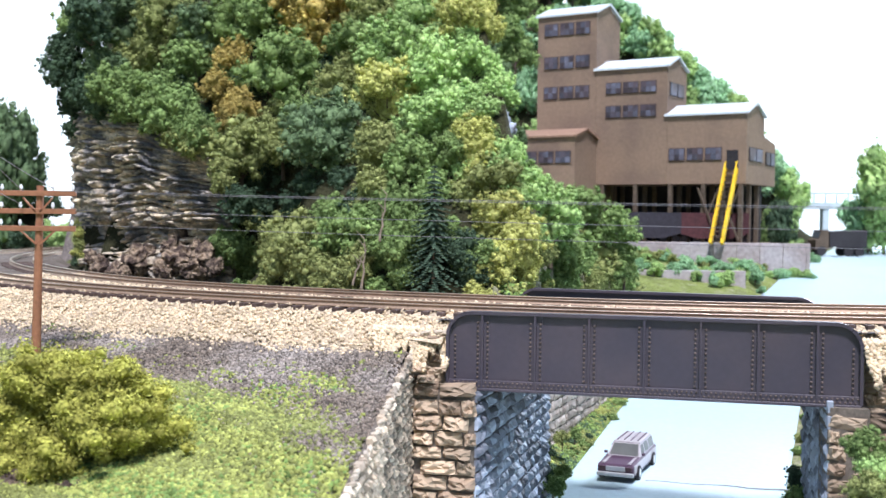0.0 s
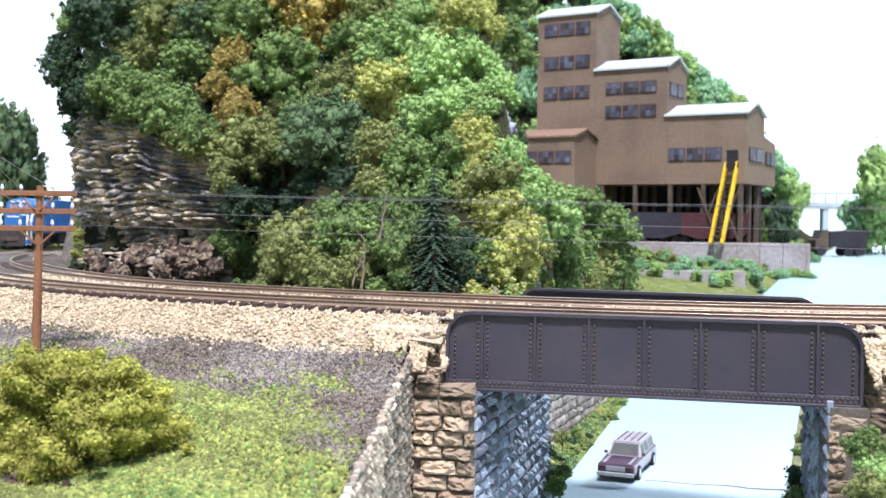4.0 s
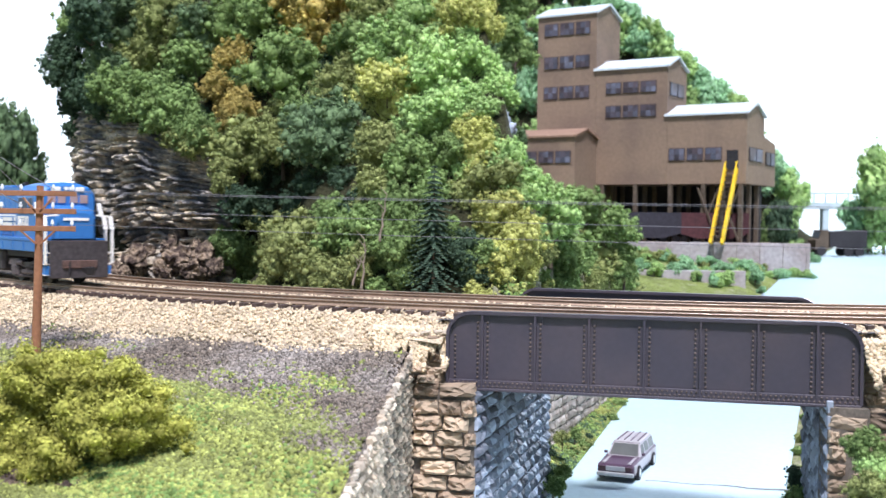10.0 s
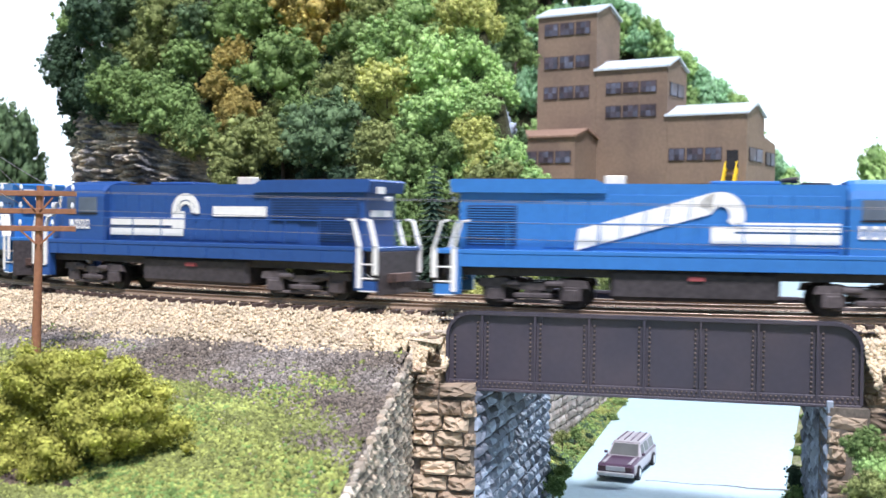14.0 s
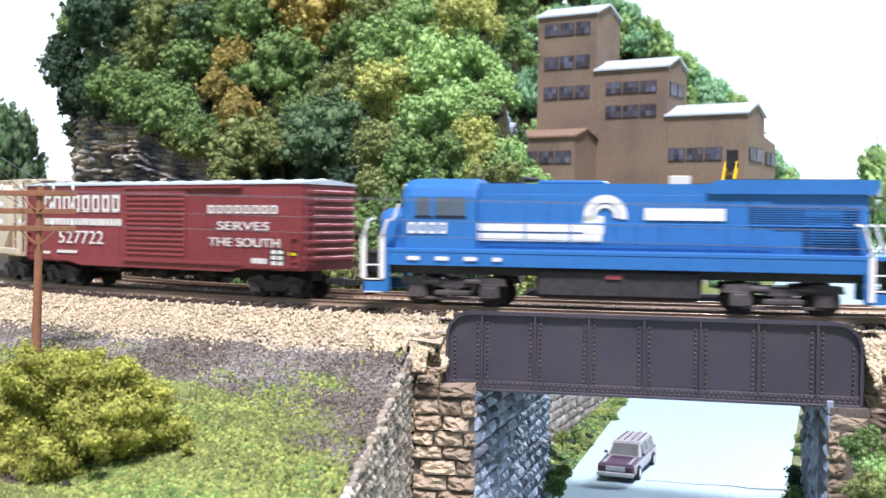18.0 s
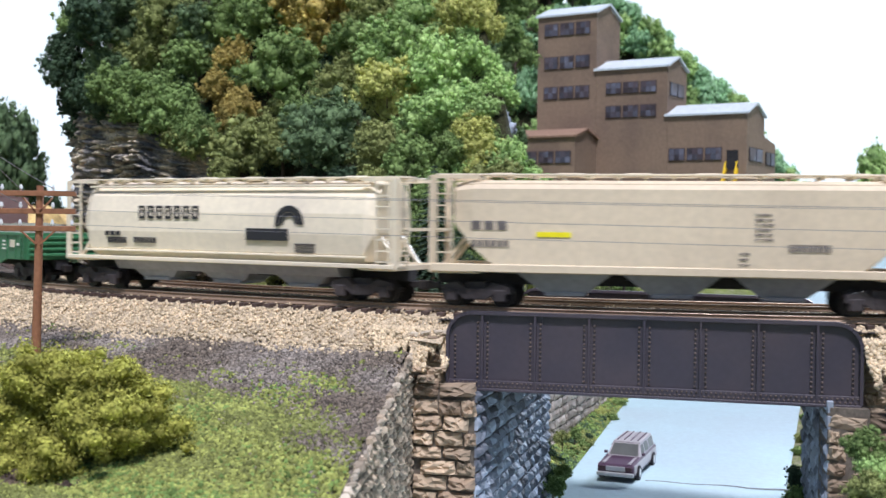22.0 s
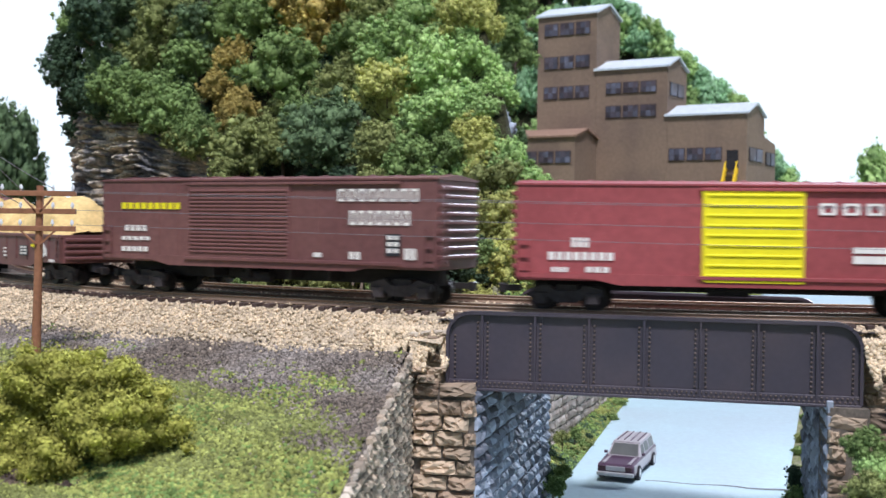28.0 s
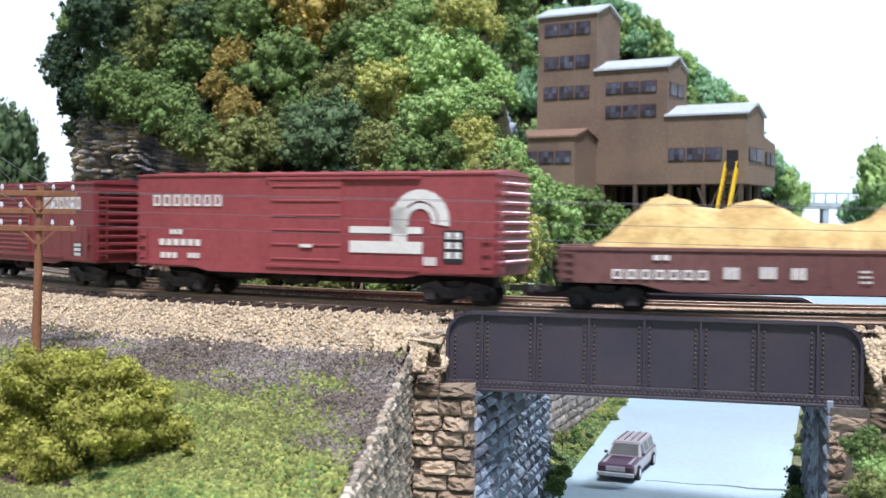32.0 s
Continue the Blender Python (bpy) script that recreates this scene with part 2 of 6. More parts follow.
def cinder_share(x, y, d):
    """How much of the ground is bare cinder: all beside the ballast, less down the grassy bank."""
    a = np.interp(d + 14 * np.sin(x * 0.035 + 1) - 9 * smooth01((-80 - x) / 30), [20, 28, 62, 92, 125], [0.7, 0.78, 0.56, 0.36, 0.12])
    b = np.interp(x + (d - 100) * 0.12, [-70, -46, -16], [0.0, 0.4, 0.8]) * np.interp(d, [38, 48, 100, 150, 220], [0, 1, 1, 0.55, 0.2])
    return np.where(d < -90, 0, np.maximum(a, b))


# ---- ground: one sheet, finer where it is near
def grid_ground():
    xs = np.unique(np.concatenate([np.arange(-300, 320, 5.0), np.arange(-1000, -300, 25.0), np.arange(320, 1400, 25.0), [-2500, -1700, 2000, 2800]]))
    ys = np.unique(np.concatenate([np.arange(200, 760, 5.0), np.arange(760, 2400, 25.0), [-300, -100, 50, 130, 2700, 3200]]))
    gx, gy = np.meshgrid(xs, ys)
    gz = ground_z(gx, gy)
    n, m = len(xs), len(ys)
    i = (np.arange(m - 1)[:, None] * n + np.arange(n - 1)).ravel()
    f = np.stack([i, i + 1, i + n + 1, i + n], 1)
    me = arrays("ground", np.stack([gx.ravel(), gy.ravel(), gz.ravel()], 1), f, GROUND, True)
    s, d = from_line(gx.ravel(), gy.ravel())
    x, y = gx.ravel(), gy.ravel()
    cinder = cinder_share(x, y, d)
    cinder = np.where(cinder > 0.45, cinder + 0.3, cinder)
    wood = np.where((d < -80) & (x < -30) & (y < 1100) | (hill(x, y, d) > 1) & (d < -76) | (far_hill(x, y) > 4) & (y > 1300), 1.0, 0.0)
    verge = np.where((np.abs(road_w(x, y)) < 85) & (y < 1000), 0.5, np.where((y > 850) & (x > 40) & (y < 1500), 0.36, 0.0))
    col = np.stack([cinder, wood, verge, np.ones(len(x))], 1)
    a = me.color_attributes.new("cover", "FLOAT_COLOR", "POINT")
    a.data.foreach_set("color", col.ravel().astype(np.float32))
    return me


def ground_material():
    """Turf, dark cinders and a forest floor with shade in its colour; which one lies where is stored on the sheet as
    two masks with ragged edges.
    """
    m = material("turf_ground", (0.2, 0.24, 0.075), 0.95, 450, 30, 0.4, 0.8, tint=(0.14, 0.17, 0.055), depth=0.0012, spec=0.1)
    n, l = m.node_tree.nodes, m.node_tree.links
    hsv = [q for q in n if q.bl_idname == "ShaderNodeHueSaturation"][0]
    old = hsv.inputs["Color"].links[0].from_socket
    at = n.new("ShaderNodeAttribute")
    at.attribute_name = "cover"
    sep = n.new("ShaderNodeSeparateColor")
    l.new(at.outputs["Color"], sep.inputs[0])
    no = n.new("ShaderNodeTexNoise")
    no.inputs["Scale"].default_value, no.inputs["Detail"].default_value = 90, 6
    co = [q for q in n if q.bl_idname == "ShaderNodeTexCoord"][0]
    l.new(co.outputs["Object"], no.inputs["Vector"])
    # the forest floor's near-black holds the shade of the gaps between crowns
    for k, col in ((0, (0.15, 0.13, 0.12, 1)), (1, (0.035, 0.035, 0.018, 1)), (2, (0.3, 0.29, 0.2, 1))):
        add, ramp, mix = n.new("ShaderNodeMath"), n.new("ShaderNodeMapRange"), n.new("ShaderNodeMix")
        add.operation, mix.data_type = "ADD", "RGBA"
        ramp.inputs[1].default_value, ramp.inputs[2].default_value = 0.9, 1.1
        l.new(sep.outputs[k], add.inputs[0])
        l.new(no.outputs[0], add.inputs[1])
        l.new(add.outputs[0], ramp.inputs[0])
        l.new(ramp.outputs[0], mix.inputs[0])
        l.new(old, mix.inputs[6])
        mix.inputs[7].default_value = col
        old = mix.outputs[2]
    l.new(old, hsv.inputs["Color"])
    return m


GROUND = ground_material()
CINDER_AND_SHADE = island(material("cinder_grit_and_shade", (0.17, 0.138, 0.11), 0.95, 600, 28, 0.35, 0.7, tint=(0.28, 0.245, 0.215), depth=0.001), 0.55)
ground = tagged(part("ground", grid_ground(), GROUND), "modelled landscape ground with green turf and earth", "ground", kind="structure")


def sheet_along(s0, s1, d0, d1, zf, ds, dd, jitter=0.0, seed=1):
    """A sheet that follows the line, for the ballast bed and the cinder strip."""
    rng = np.random.RandomState(seed)
    ss, dd_ = np.arange(s0, s1 + ds, ds), np.arange(d0, d1 + dd, dd)
    S, D = np.meshgrid(ss, dd_)
    x, y, _ = on_line(S, D)
    z = zf(S, D, x, y) + rng.randn(*S.shape) * jitter
    n, m = len(ss), len(dd_)
    i = (np.arange(m - 1)[:, None] * n + np.arange(n - 1)).ravel()
    return np.stack([x.ravel(), y.ravel(), z.ravel()], 1), np.stack([i, i + n, i + n + 1, i + 1], 1)


def bed_z(S, D, x, y):
    return np.interp(D, [-84, -72, -66, 11, 13.5, 20, 40, 44], [-9.5, -4.5, -3.2, -3.2, -4.5, -5.4, -14.2, -18.5])


OCT_V = np.array([(1, 0, 0), (-1, 0, 0), (0, 1, 0), (0, -1, 0), (0, 0, 1), (0, 0, -1)], float)
OCT_F = np.array([(0, 2, 4), (2, 1, 4), (1, 3, 4), (3, 0, 4), (2, 0, 5), (1, 2, 5), (3, 1, 5), (0, 3, 5)])


def pebbles(name, pts, size, mat, seed, flat=0.7):
    """Many small uneven stones as one mesh."""
    rng = np.random.RandomState(seed)
    n = len(pts)
    v = OCT_V[None] * (0.75 + 0.5 * rng.rand(n, 6, 1))
    q = rng.randn(n, 4)
    q /= np.linalg.norm(q, axis=1)[:, None]
    a, b, c, d = q.T
    R = np.stack([1 - 2 * (c * c + d * d), 2 * (b * c - d * a), 2 * (b * d + c * a),
                  2 * (b * c + d * a), 1 - 2 * (b * b + d * d), 2 * (c * d - b * a),
                  2 * (b * d - c * a), 2 * (c * d + b * a), 1 - 2 * (b * b + c * c)], 1).reshape(n, 3, 3)
    r = size[0] + (size[1] - size[0]) * rng.rand(n, 1, 1) ** 1.5
    v = np.einsum("nij,nkj->nki", R, v * np.array([1.2, 0.9, flat])) * r + np.asarray(pts)[:, None]
    f = (OCT_F[None] + 6 * np.arange(n)[:, None, None]).reshape(-1, 3)
    return arrays(name, v.reshape(-1, 3), f, mat)


# the bed of ballast runs on both banks, up to the abutments
def bank_range(d):
    """Arc lengths at which the cutting begins and ends for that offset."""
    s = np.arange(-200, 400, 2.0)
    x, y, _ = on_line(s, d)
    w = road_w(x, y)
    inside = s[(w > -58) & (w < 62)]
    return inside.min(), inside.max()


def opening(x, y, d):
    """True over the gap that the bridge spans."""
    w = road_w(x, y)
    return (x > np.where(d > 33, -21, np.interp(y, [390, 430, 560], [-4, 1, 48]))) & (w < np.where(d > 32, 140, np.where(d > 22, 89, 64))) & (np.abs(y - 470) < 130)


bed = thing("ballast_bed", "tan crushed-stone ballast bed under two tracks", "ballast", kind="structure")
# behind the cliff the bed is coloured dark to stand for shade
v_, f_ = sheet_along(-880, -344, -84, 44, bed_z, 8, 4, 0.35)
part("bank", arrays("bank", v_, f_, CINDER_AND_SHADE, True), CINDER_AND_SHADE, bed, "bed behind the cliff, its shade painted dark grey")
v_, f_ = sheet_along(-344, 480, -84, 44, bed_z, 4, 4, 0.35)
d_ = from_line(v_[:, 0], v_[:, 1])[1]
hole = opening(v_[:, 0], v_[:, 1], d_)
f_ = f_[~hole[f_].all(1)]
part("bank", arrays("bank", v_, f_, BALLAST_BED, True), BALLAST_BED, bed)


def ballast_stones():
    rng = np.random.RandomState(4)
    n = 62000
    s, d = rng.uniform(-350, 300, n), rng.uniform(-84, 56, n)
    near = rng.rand(n) < np.where(d > 8, np.interp(d + 4 * np.sin(s * 0.07) + 2 * np.sin(s * 0.19), [40, 43, 47, 54], [1.0, 0.8, 0.16, 0.02]), 0.55)
    x, y, _ = on_line(s, d)
    open_ = opening(x, y, d)
    keep = near & (~open_ | ((d < 12) & (d > -62) & (rng.rand(n) < 0.5)))
    rail_gap = (np.abs(np.abs(d) - 8.4) > 1.5) & (np.abs(np.abs(d + 50.8) - 8.4) > 1.5)
    keep &= rail_gap & ~((np.abs(d - 13.2) < 2.9) & (rng.rand(n) < 0.93))
    s, d, x, y = s[keep], d[keep], x[keep], y[keep]
    z = bed_z(s, d, x, y) + rng.rand(len(s)) * 0.9
    z = np.where(d > 41, np.interp(d, [41, 44, 60], [-14.6, -16.6, -19.0]) + rng.rand(len(s)) * 0.6, z)
    mid = (np.abs(d) < 7.5) | (np.abs(d + 50.8) < 7.5)
    z = np.where(mid, -3.0 + rng.rand(len(s)) * 0.9, z)
    return pebbles("ballast_stones", np.stack([x, y, z], 1), (0.5, 1.2), BALLAST, 5)


tagged(part("ballast_stones", ballast_stones(), BALLAST, bed), "loose pale tan ballast stones", kind="stuff")


# ---- two tracks
def rail_mesh(off, s0, s1, step=6):
    prof = [(-1.3, -2.5), (1.3, -2.5), (1.3, -2.1), (0.35, -1.7), (0.35, -0.7), (0.7, -0.5), (0.7, -0.08), (0.55, 0), (-0.55, 0), (-0.7, -0.08), (-0.7, -0.5), (-0.35, -0.7), (-0.35, -1.7), (-1.3, -2.1)]
    ss = np.arange(s0, s1 + step, step)
    k = len(prof)
    v = []
    for o, z in prof:
        x, y, _ = on_line(ss, off + o)
        v.append(np.stack([x, y, np.full(len(ss), z)], 1))
    v = np.stack(v, 1).reshape(-1, 3)
    f, mi = [], []
    for i in range(len(ss) - 1):
        for j in range(k):
            a, b = i * k + j, i * k + (j + 1) % k
            f.append((a, b, b + k, a + k))
            mi.append(1 if 6 <= j <= 9 else 0)
    me = arrays("rail", v, f, RAIL)
    me.materials.append(RAILTOP)
    me.polygons.foreach_set("material_index", mi)
    return me


tie_mesh = done(cube(-1.4, 1.4, -15.6, 15.6, -4.2, -2.4, 0.2), "tie", TIE)
for name_, off_ in (("near_track", 0.0), ("far_track", -50.8)):
    t_ = thing("railway_track", "model railway track with rusty brown rails on dark ties", "track", "tracks", "structure")
    for o_ in (8.4, -8.4):
        part("rail", rail_mesh(off_ + o_, -1000 if off_ else -3700, 480, 6 if off_ else 10), RAIL, t_)
    for s_ in np.arange(-560, 330, 6.7):
        x_, y_, a_ = on_line(s_, off_)
        part("tie", tie_mesh, TIE, t_, at=pose(x_ * U, y_ * U, random.uniform(-0.0002, 0.0001), 0, 0, math.degrees(a_) + random.uniform(-1, 1)))


# ---- plate girder bridge
def girder(parent, a, b, top, height, face):
    """One plate girder from a to b; face is -1 where its outer side looks to the viewer."""
    a, b = Vector((*a, 0)), Vector((*b, 0))
    L = (b - a).length
    rz = math.degrees(math.atan2(b.y - a.y, b.x - a.x))
    m = pose(a.x * U, a.y * U, top * U, 0, 0, rz)
    g = new("girder")
    g.parent, g.matrix_basis = parent, m
    H, R = height, 9.0
    out = [(0, -H), (0, -R)] + [(R - R * math.cos(t), -R + R * math.sin(t)) for t in np.linspace(0.2, math.pi / 2, 7)]
    out += [(L - x, z) for x, z in out[::-1]]
    web = part("web_plate", prism(bmesh.new(), out, -0.5, 0.5), GIRDER, g)
    # the flange runs round the rounded ends
    bm = bmesh.new()
    rim = out[1:-1]
    full = [(0, -H)] + rim + [(L, -H)]
    for (x0, z0), (x1, z1) in zip(full, full[1:]):
        d = Vector((x1 - x0, 0, z1 - z0))
        p0, p1 = Vector((x0, 0, z0)), Vector((x1, 0, z1))
        q = d.normalized() * 0.2
        if abs(d.x) < abs(d.z) * 0.001:
            box(bm, x0 - 0.6, x0 + 0.6, -2.3, 2.3, min(z0, z1), max(z0, z1) + 0.2)
        if not abs(d.x) < abs(d.z) * 0.001:
            nrm = Vector((-d.z, 0, d.x)).normalized() * 0.6
            vs = [bm.verts.new((p + Vector((0, yy, 0)) + s * nrm)) for p in (p0 - q, p1 + q) for yy in (-2.3, 2.3) for s in (-1, 1)]
            for f in ((0, 1, 3, 2), (4, 6, 7, 5), (0, 4, 5, 1), (2, 3, 7, 6), (0, 2, 6, 4), (1, 5, 7, 3)):
                bm.faces.new([vs[k] for k in f])
    bmesh.ops.recalc_face_normals(bm, faces=bm.faces)
    part("top_flange", bm, GIRDER, g, "dark painted flange with worn pale edge")
    part("bottom_flange", cube(0, L, -2.4, 2.4, -H - 0.9, -H + 0.2, 0.2), GIRDER, g)
    part("bottom_angle", cube(0.5, L - 0.5, face * 1.1 - 0.6, face * 1.1 + 0.6, -H, -H + 3.2, 0.15), GIRDER, g)
    n = 8
    for i in range(n + 1):
        x = L * (0.09 + 0.135 * (i - 1)) if 0 < i < n else (1.6 if i == 0 else L - 1.6)
        if 0 < i < n:
            st = part("stiffener", cube(x - 0.45, x + 0.45, min(0, face * 2.2), max(0, face * 2.2), -H + 0.3, -0.5, 0.1), GIRDER, g)
        bm, pl = bmesh.new(), bmesh.new()
        for sx in ((-1.9, 1.9) if 0 < i < n else ((1.2,) if i == 0 else (-1.2,))):
            if 0 < i < n:
                box(pl, x + min(0, sx) * 1.35, x + max(0, sx) * 1.35, face * 0.5 - 0.25, face * 0.5 + 0.25, -H + 3.3, -1.2)
            for z in np.arange(-H + 4.2, -3.0 if 0 < i < n else -8, 1.75):
                bmesh.ops.create_icosphere(bm, subdivisions=1, radius=0.55, matrix=Matrix.Translation((x + sx, face * 0.9, z)))
        if 0 < i < n:
            part("angle_plate", pl, GIRDER, g)
        part("rivet_strip", bm, RIVET, g, "worn brown rivets")
    bm = bmesh.new()
    for x in np.arange(2, L - 1, 1.75):
        for z in (-H + 0.9, -H + 2.3):
            bmesh.ops.create_icosphere(bm, subdivisions=1, radius=0.48, matrix=Matrix.Translation((x + (0.8 if z > -H + 1 else 0), face * 1.75, z)))
    tagged(part("rivet_line", bm, RIVET, g), "worn brown rivets", kind="stuff")
    return g


G_NEAR = ((2.6, 427.5), (149.4, 392.5))
G_FAR = ((38, 545), (168, 492))
bridge = thing("girder_bridge", "dark grey-brown riveted plate girder railway bridge", "bridge")
girder(bridge, *G_NEAR, -0.6, 28.9, -1)
girder(bridge, *G_FAR, 1.5, 26.0, 1)


def deck():
    s0, s1 = bank_range(-30)
    v, f = sheet_along(s0 - 14, s1 + 14, -76, 24, lambda S, D, x, y: np.full(S.shape, -4.6), 8, 10)
    n = len(v)
    v2 = v.copy()
    v2[:, 2] -= 14
    return arrays("deck", np.concatenate([v, v2]), np.concatenate([f, f[:, ::-1] + n]), DARK)


part("deck", deck(), DARK, bridge, "dark bridge deck under the tracks")


# ---- stone walls of the cutting
def stone_block(w, h, d, seed, nx=5, nz=4):
    """A rough quarried block: w wide, h high, face bulging to -y."""
    rng = random.Random(seed)
    bm = bmesh.new()
    a, b = rng.uniform(-1, 1), rng.uniform(-1, 1)
    ridge = lambda u, v: 1 + 0.5 * a * (u - 0.5) + 0.7 * b * (v - 0.5)
    g = {}
    for i in range(nx):
        for k in range(nz):
            edge = i in (0, nx - 1) or k in (0, nz - 1)
            x = -w / 2 + w * i / (nx - 1) + (0 if edge else rng.uniform(-0.07, 0.07) * w)
            z = -h / 2 + h * k / (nz - 1) + (0 if edge else rng.uniform(-0.07, 0.07) * h)
            y = rng.uniform(-0.25, 0.2) * d if edge else -d * (rng.uniform(0.1, 1.0) + 0.35 * (ridge(i / (nx - 1), k / (nz - 1)) - 1))
            if edge:
                x, z = x * rng.uniform(0.92, 1.0), z * rng.uniform(0.9, 1.0)
            g[i, k] = bm.verts.new((x, y, z))
    for i in range(nx - 1):
        for k in range(nz - 1):
            q = (g[i, k], g[i + 1, k], g[i + 1, k + 1], g[i, k + 1])
            if rng.random() < 0.5:
                bm.faces.new((q[0], q[1], q[2])), bm.faces.new((q[0], q[2], q[3]))
            else:
                bm.faces.new((q[0], q[1], q[3])), bm.faces.new((q[1], q[2], q[3]))
    rim = [g[i, 0] for i in range(nx)] + [g[nx - 1, k] for k in range(1, nz)] + [g[i, nz - 1] for i in range(nx - 2, -1, -1)] + [g[0, k] for k in range(nz - 2, 0, -1)]
    back = [bm.verts.new((v.co.x, d * 1.2, v.co.z)) for v in rim]
    for i in range(len(rim)):
        j = (i + 1) % len(rim)
        bm.faces.new((rim[j], rim[i], back[i], back[j]))
    return done(bm, "stone", STONE_TAN)


BLOCKS = [stone_block(1, 1, 0.45, 40 + i) for i in range(12)]
ROUGH_BLOCKS = [stone_block(1, 1, 0.5, 60 + i, 7, 6) for i in range(12)]


STONE_WING = material("wing_stone", (0.66, 0.54, 0.4), 0.9, 4, 1.3, 0.35, 0.8, tint=(0.32, 0.25, 0.18), rnd=0.35, depth=0.0008)
STONE_CAP = material("cap_stone_pale", (0.56, 0.48, 0.38), 0.9, 4, 1.3, 0.25, 0.6, tint=(0.4, 0.33, 0.25), rnd=0.25, depth=0.0008)


def stone_wall(name, label, a, b, z0, ztop, course, width, mat, seed, thick=8, limit=300, depth=1.0, cap=None):
    """A wall from a to b (plan points, face to the right of that way), of rough courses; ztop may fall along it."""
    rng = random.Random(seed)
    a, b = Vector((*a, 0)), Vector((*b, 0))
    L, rz = (b - a).length, math.degrees(math.atan2(b.y - a.y, b.x - a.x))
    w = thing(name, label, "stone wall", "stone walls", "structure")
    zt0, zt1 = ztop
    turn = 3.2 if mat == STONE_TAN else 1.0
    core = [(0, z0), (L, z0), (L, zt1 - 1), (0, zt0 - 1)]
    o = part("core", prism(bmesh.new(), core, 0.8, thick), BALLAST_BED if cap and thick > 5 else MORTAR, w, "recessed wall core")
    o.matrix_basis = pose(a.x * U, a.y * U, 0, 0, 0, rz)
    z, row, count = z0, 0, 0
    while z < max(zt0, zt1):
        h = course * rng.uniform(0.85, 1.2)
        x = -rng.uniform(0, width * 0.5)
        while x < L:
            bw = width * rng.uniform(0.7, 1.5)
            x0, x1 = max(0, x), min(L, x + bw)
            cx = (x0 + x1) / 2
            hh = h * rng.uniform(0.86, 1.06)
            if x1 - x0 > width * 0.25 and z + h * 0.6 < zt0 + (zt1 - zt0) * cx / L:
                p = a + (b - a) * (cx / L)
                st = new("stone", rng.choice(ROUGH_BLOCKS if mat == STONE_TAN else BLOCKS))
                st.parent = w
                st.matrix_basis = pose(p.x * U, p.y * U, (z + h / 2) * U, rng.uniform(-4, 4) * turn, rng.uniform(-2.5, 2.5) * turn, rz + rng.uniform(-2, 2) * turn) @ Matrix.Diagonal(((x1 - x0) * 0.97 * U / U, depth * course * rng.uniform(0.4, 0.7), hh * 0.95, 1))
                if st.data.materials[0] != mat:
                    st.material_slots[0].link = "OBJECT"
                    st.material_slots[0].material = mat
            x += bw
        z += h
    if cap:
        x = 0.0
        while x < L:
            bw = rng.uniform(3.2, 7)
            p = a + (b - a) * ((x + bw / 2) / L)
            st = new("cap_stone", rng.choice(BLOCKS))
            st.parent = w
            st.matrix_basis = pose(p.x * U, p.y * U, (zt0 + (zt1 - zt0) * x / L + rng.uniform(-0.8, 1.0)) * U, rng.uniform(-25, 5), rng.uniform(-14, 14), rz + rng.uniform(-14, 14)) @ Matrix.Diagonal((bw * 0.85, rng.uniform(1.5, 3), rng.uniform(1.4, 2.6), 1))
            st.material_slots[0].link = "OBJECT"
            st.material_slots[0].material = cap
            x += bw
    return w


# left bank: pale wing, tan pier, grey abutment, then the long grey wall along the road
def road_edge(y, w):
    c = np.interp(y, ROAD_Y, ROAD_X)
    return float(c + w * 1.057), float(y)


stone_wall("abutment_pier", "tan rough-cut stone bridge pier", (-11, 425), (13.5, 420), -105, (-29.5, -29.5), 5.8, 12, STONE_TAN, 3, 30, depth=1.7)
stone_wall("bearing_wall", "tan rough stone wall behind the girder end", (-18, 433), (1, 430), -34, (-9.5, -9.5), 5.5, 10, STONE_TAN, 23, 12, depth=1.5, cap=STONE_CAP)
stone_wall("abutment_wall", "dark grey stone abutment wall under the bridge", (13.5, 420), road_edge(560, -57.5), -105, (-29, -29), 5.2, 6.5, STONE_GREY, 5, 14, depth=1.7)
stone_wall("wing_wall", "pale small-stone wing wall stepping down the bank", (-25.5, 270), (-11.5, 426), -105, (-39.5, -17), 3.3, 4.6, STONE_WING, 7, 2.5, depth=1.8, cap=STONE_CAP)
stone_wall("retaining_wall", "weathered grey stone retaining wall beside the road", road_edge(556, -80), road_edge(860, -68), -105, (-12, -25), 5.0, 8, STONE_PALE, 9, 8)
stone_wall("abutment_pier", "tan rough-cut stone bridge pier", (137, 390), (175, 381), -105, (-31, -31), 5.8, 12, STONE_TAN, 13, 30, depth=1.2)
stone_wall("bearing_wall", "tan rough stone wall behind the girder end", (151.5, 395), (190, 386), -36, (-8.5, -8.5), 5.5, 10, STONE_TAN, 33, 12, depth=1.5, cap=STONE_CAP)
stone_wall("abutment_wall", "dark grey stone abutment wall under the bridge", road_edge(515, 66), (137, 390), -105, (-29, -29), 5.6, 7, STONE_GREY, 15, 14)


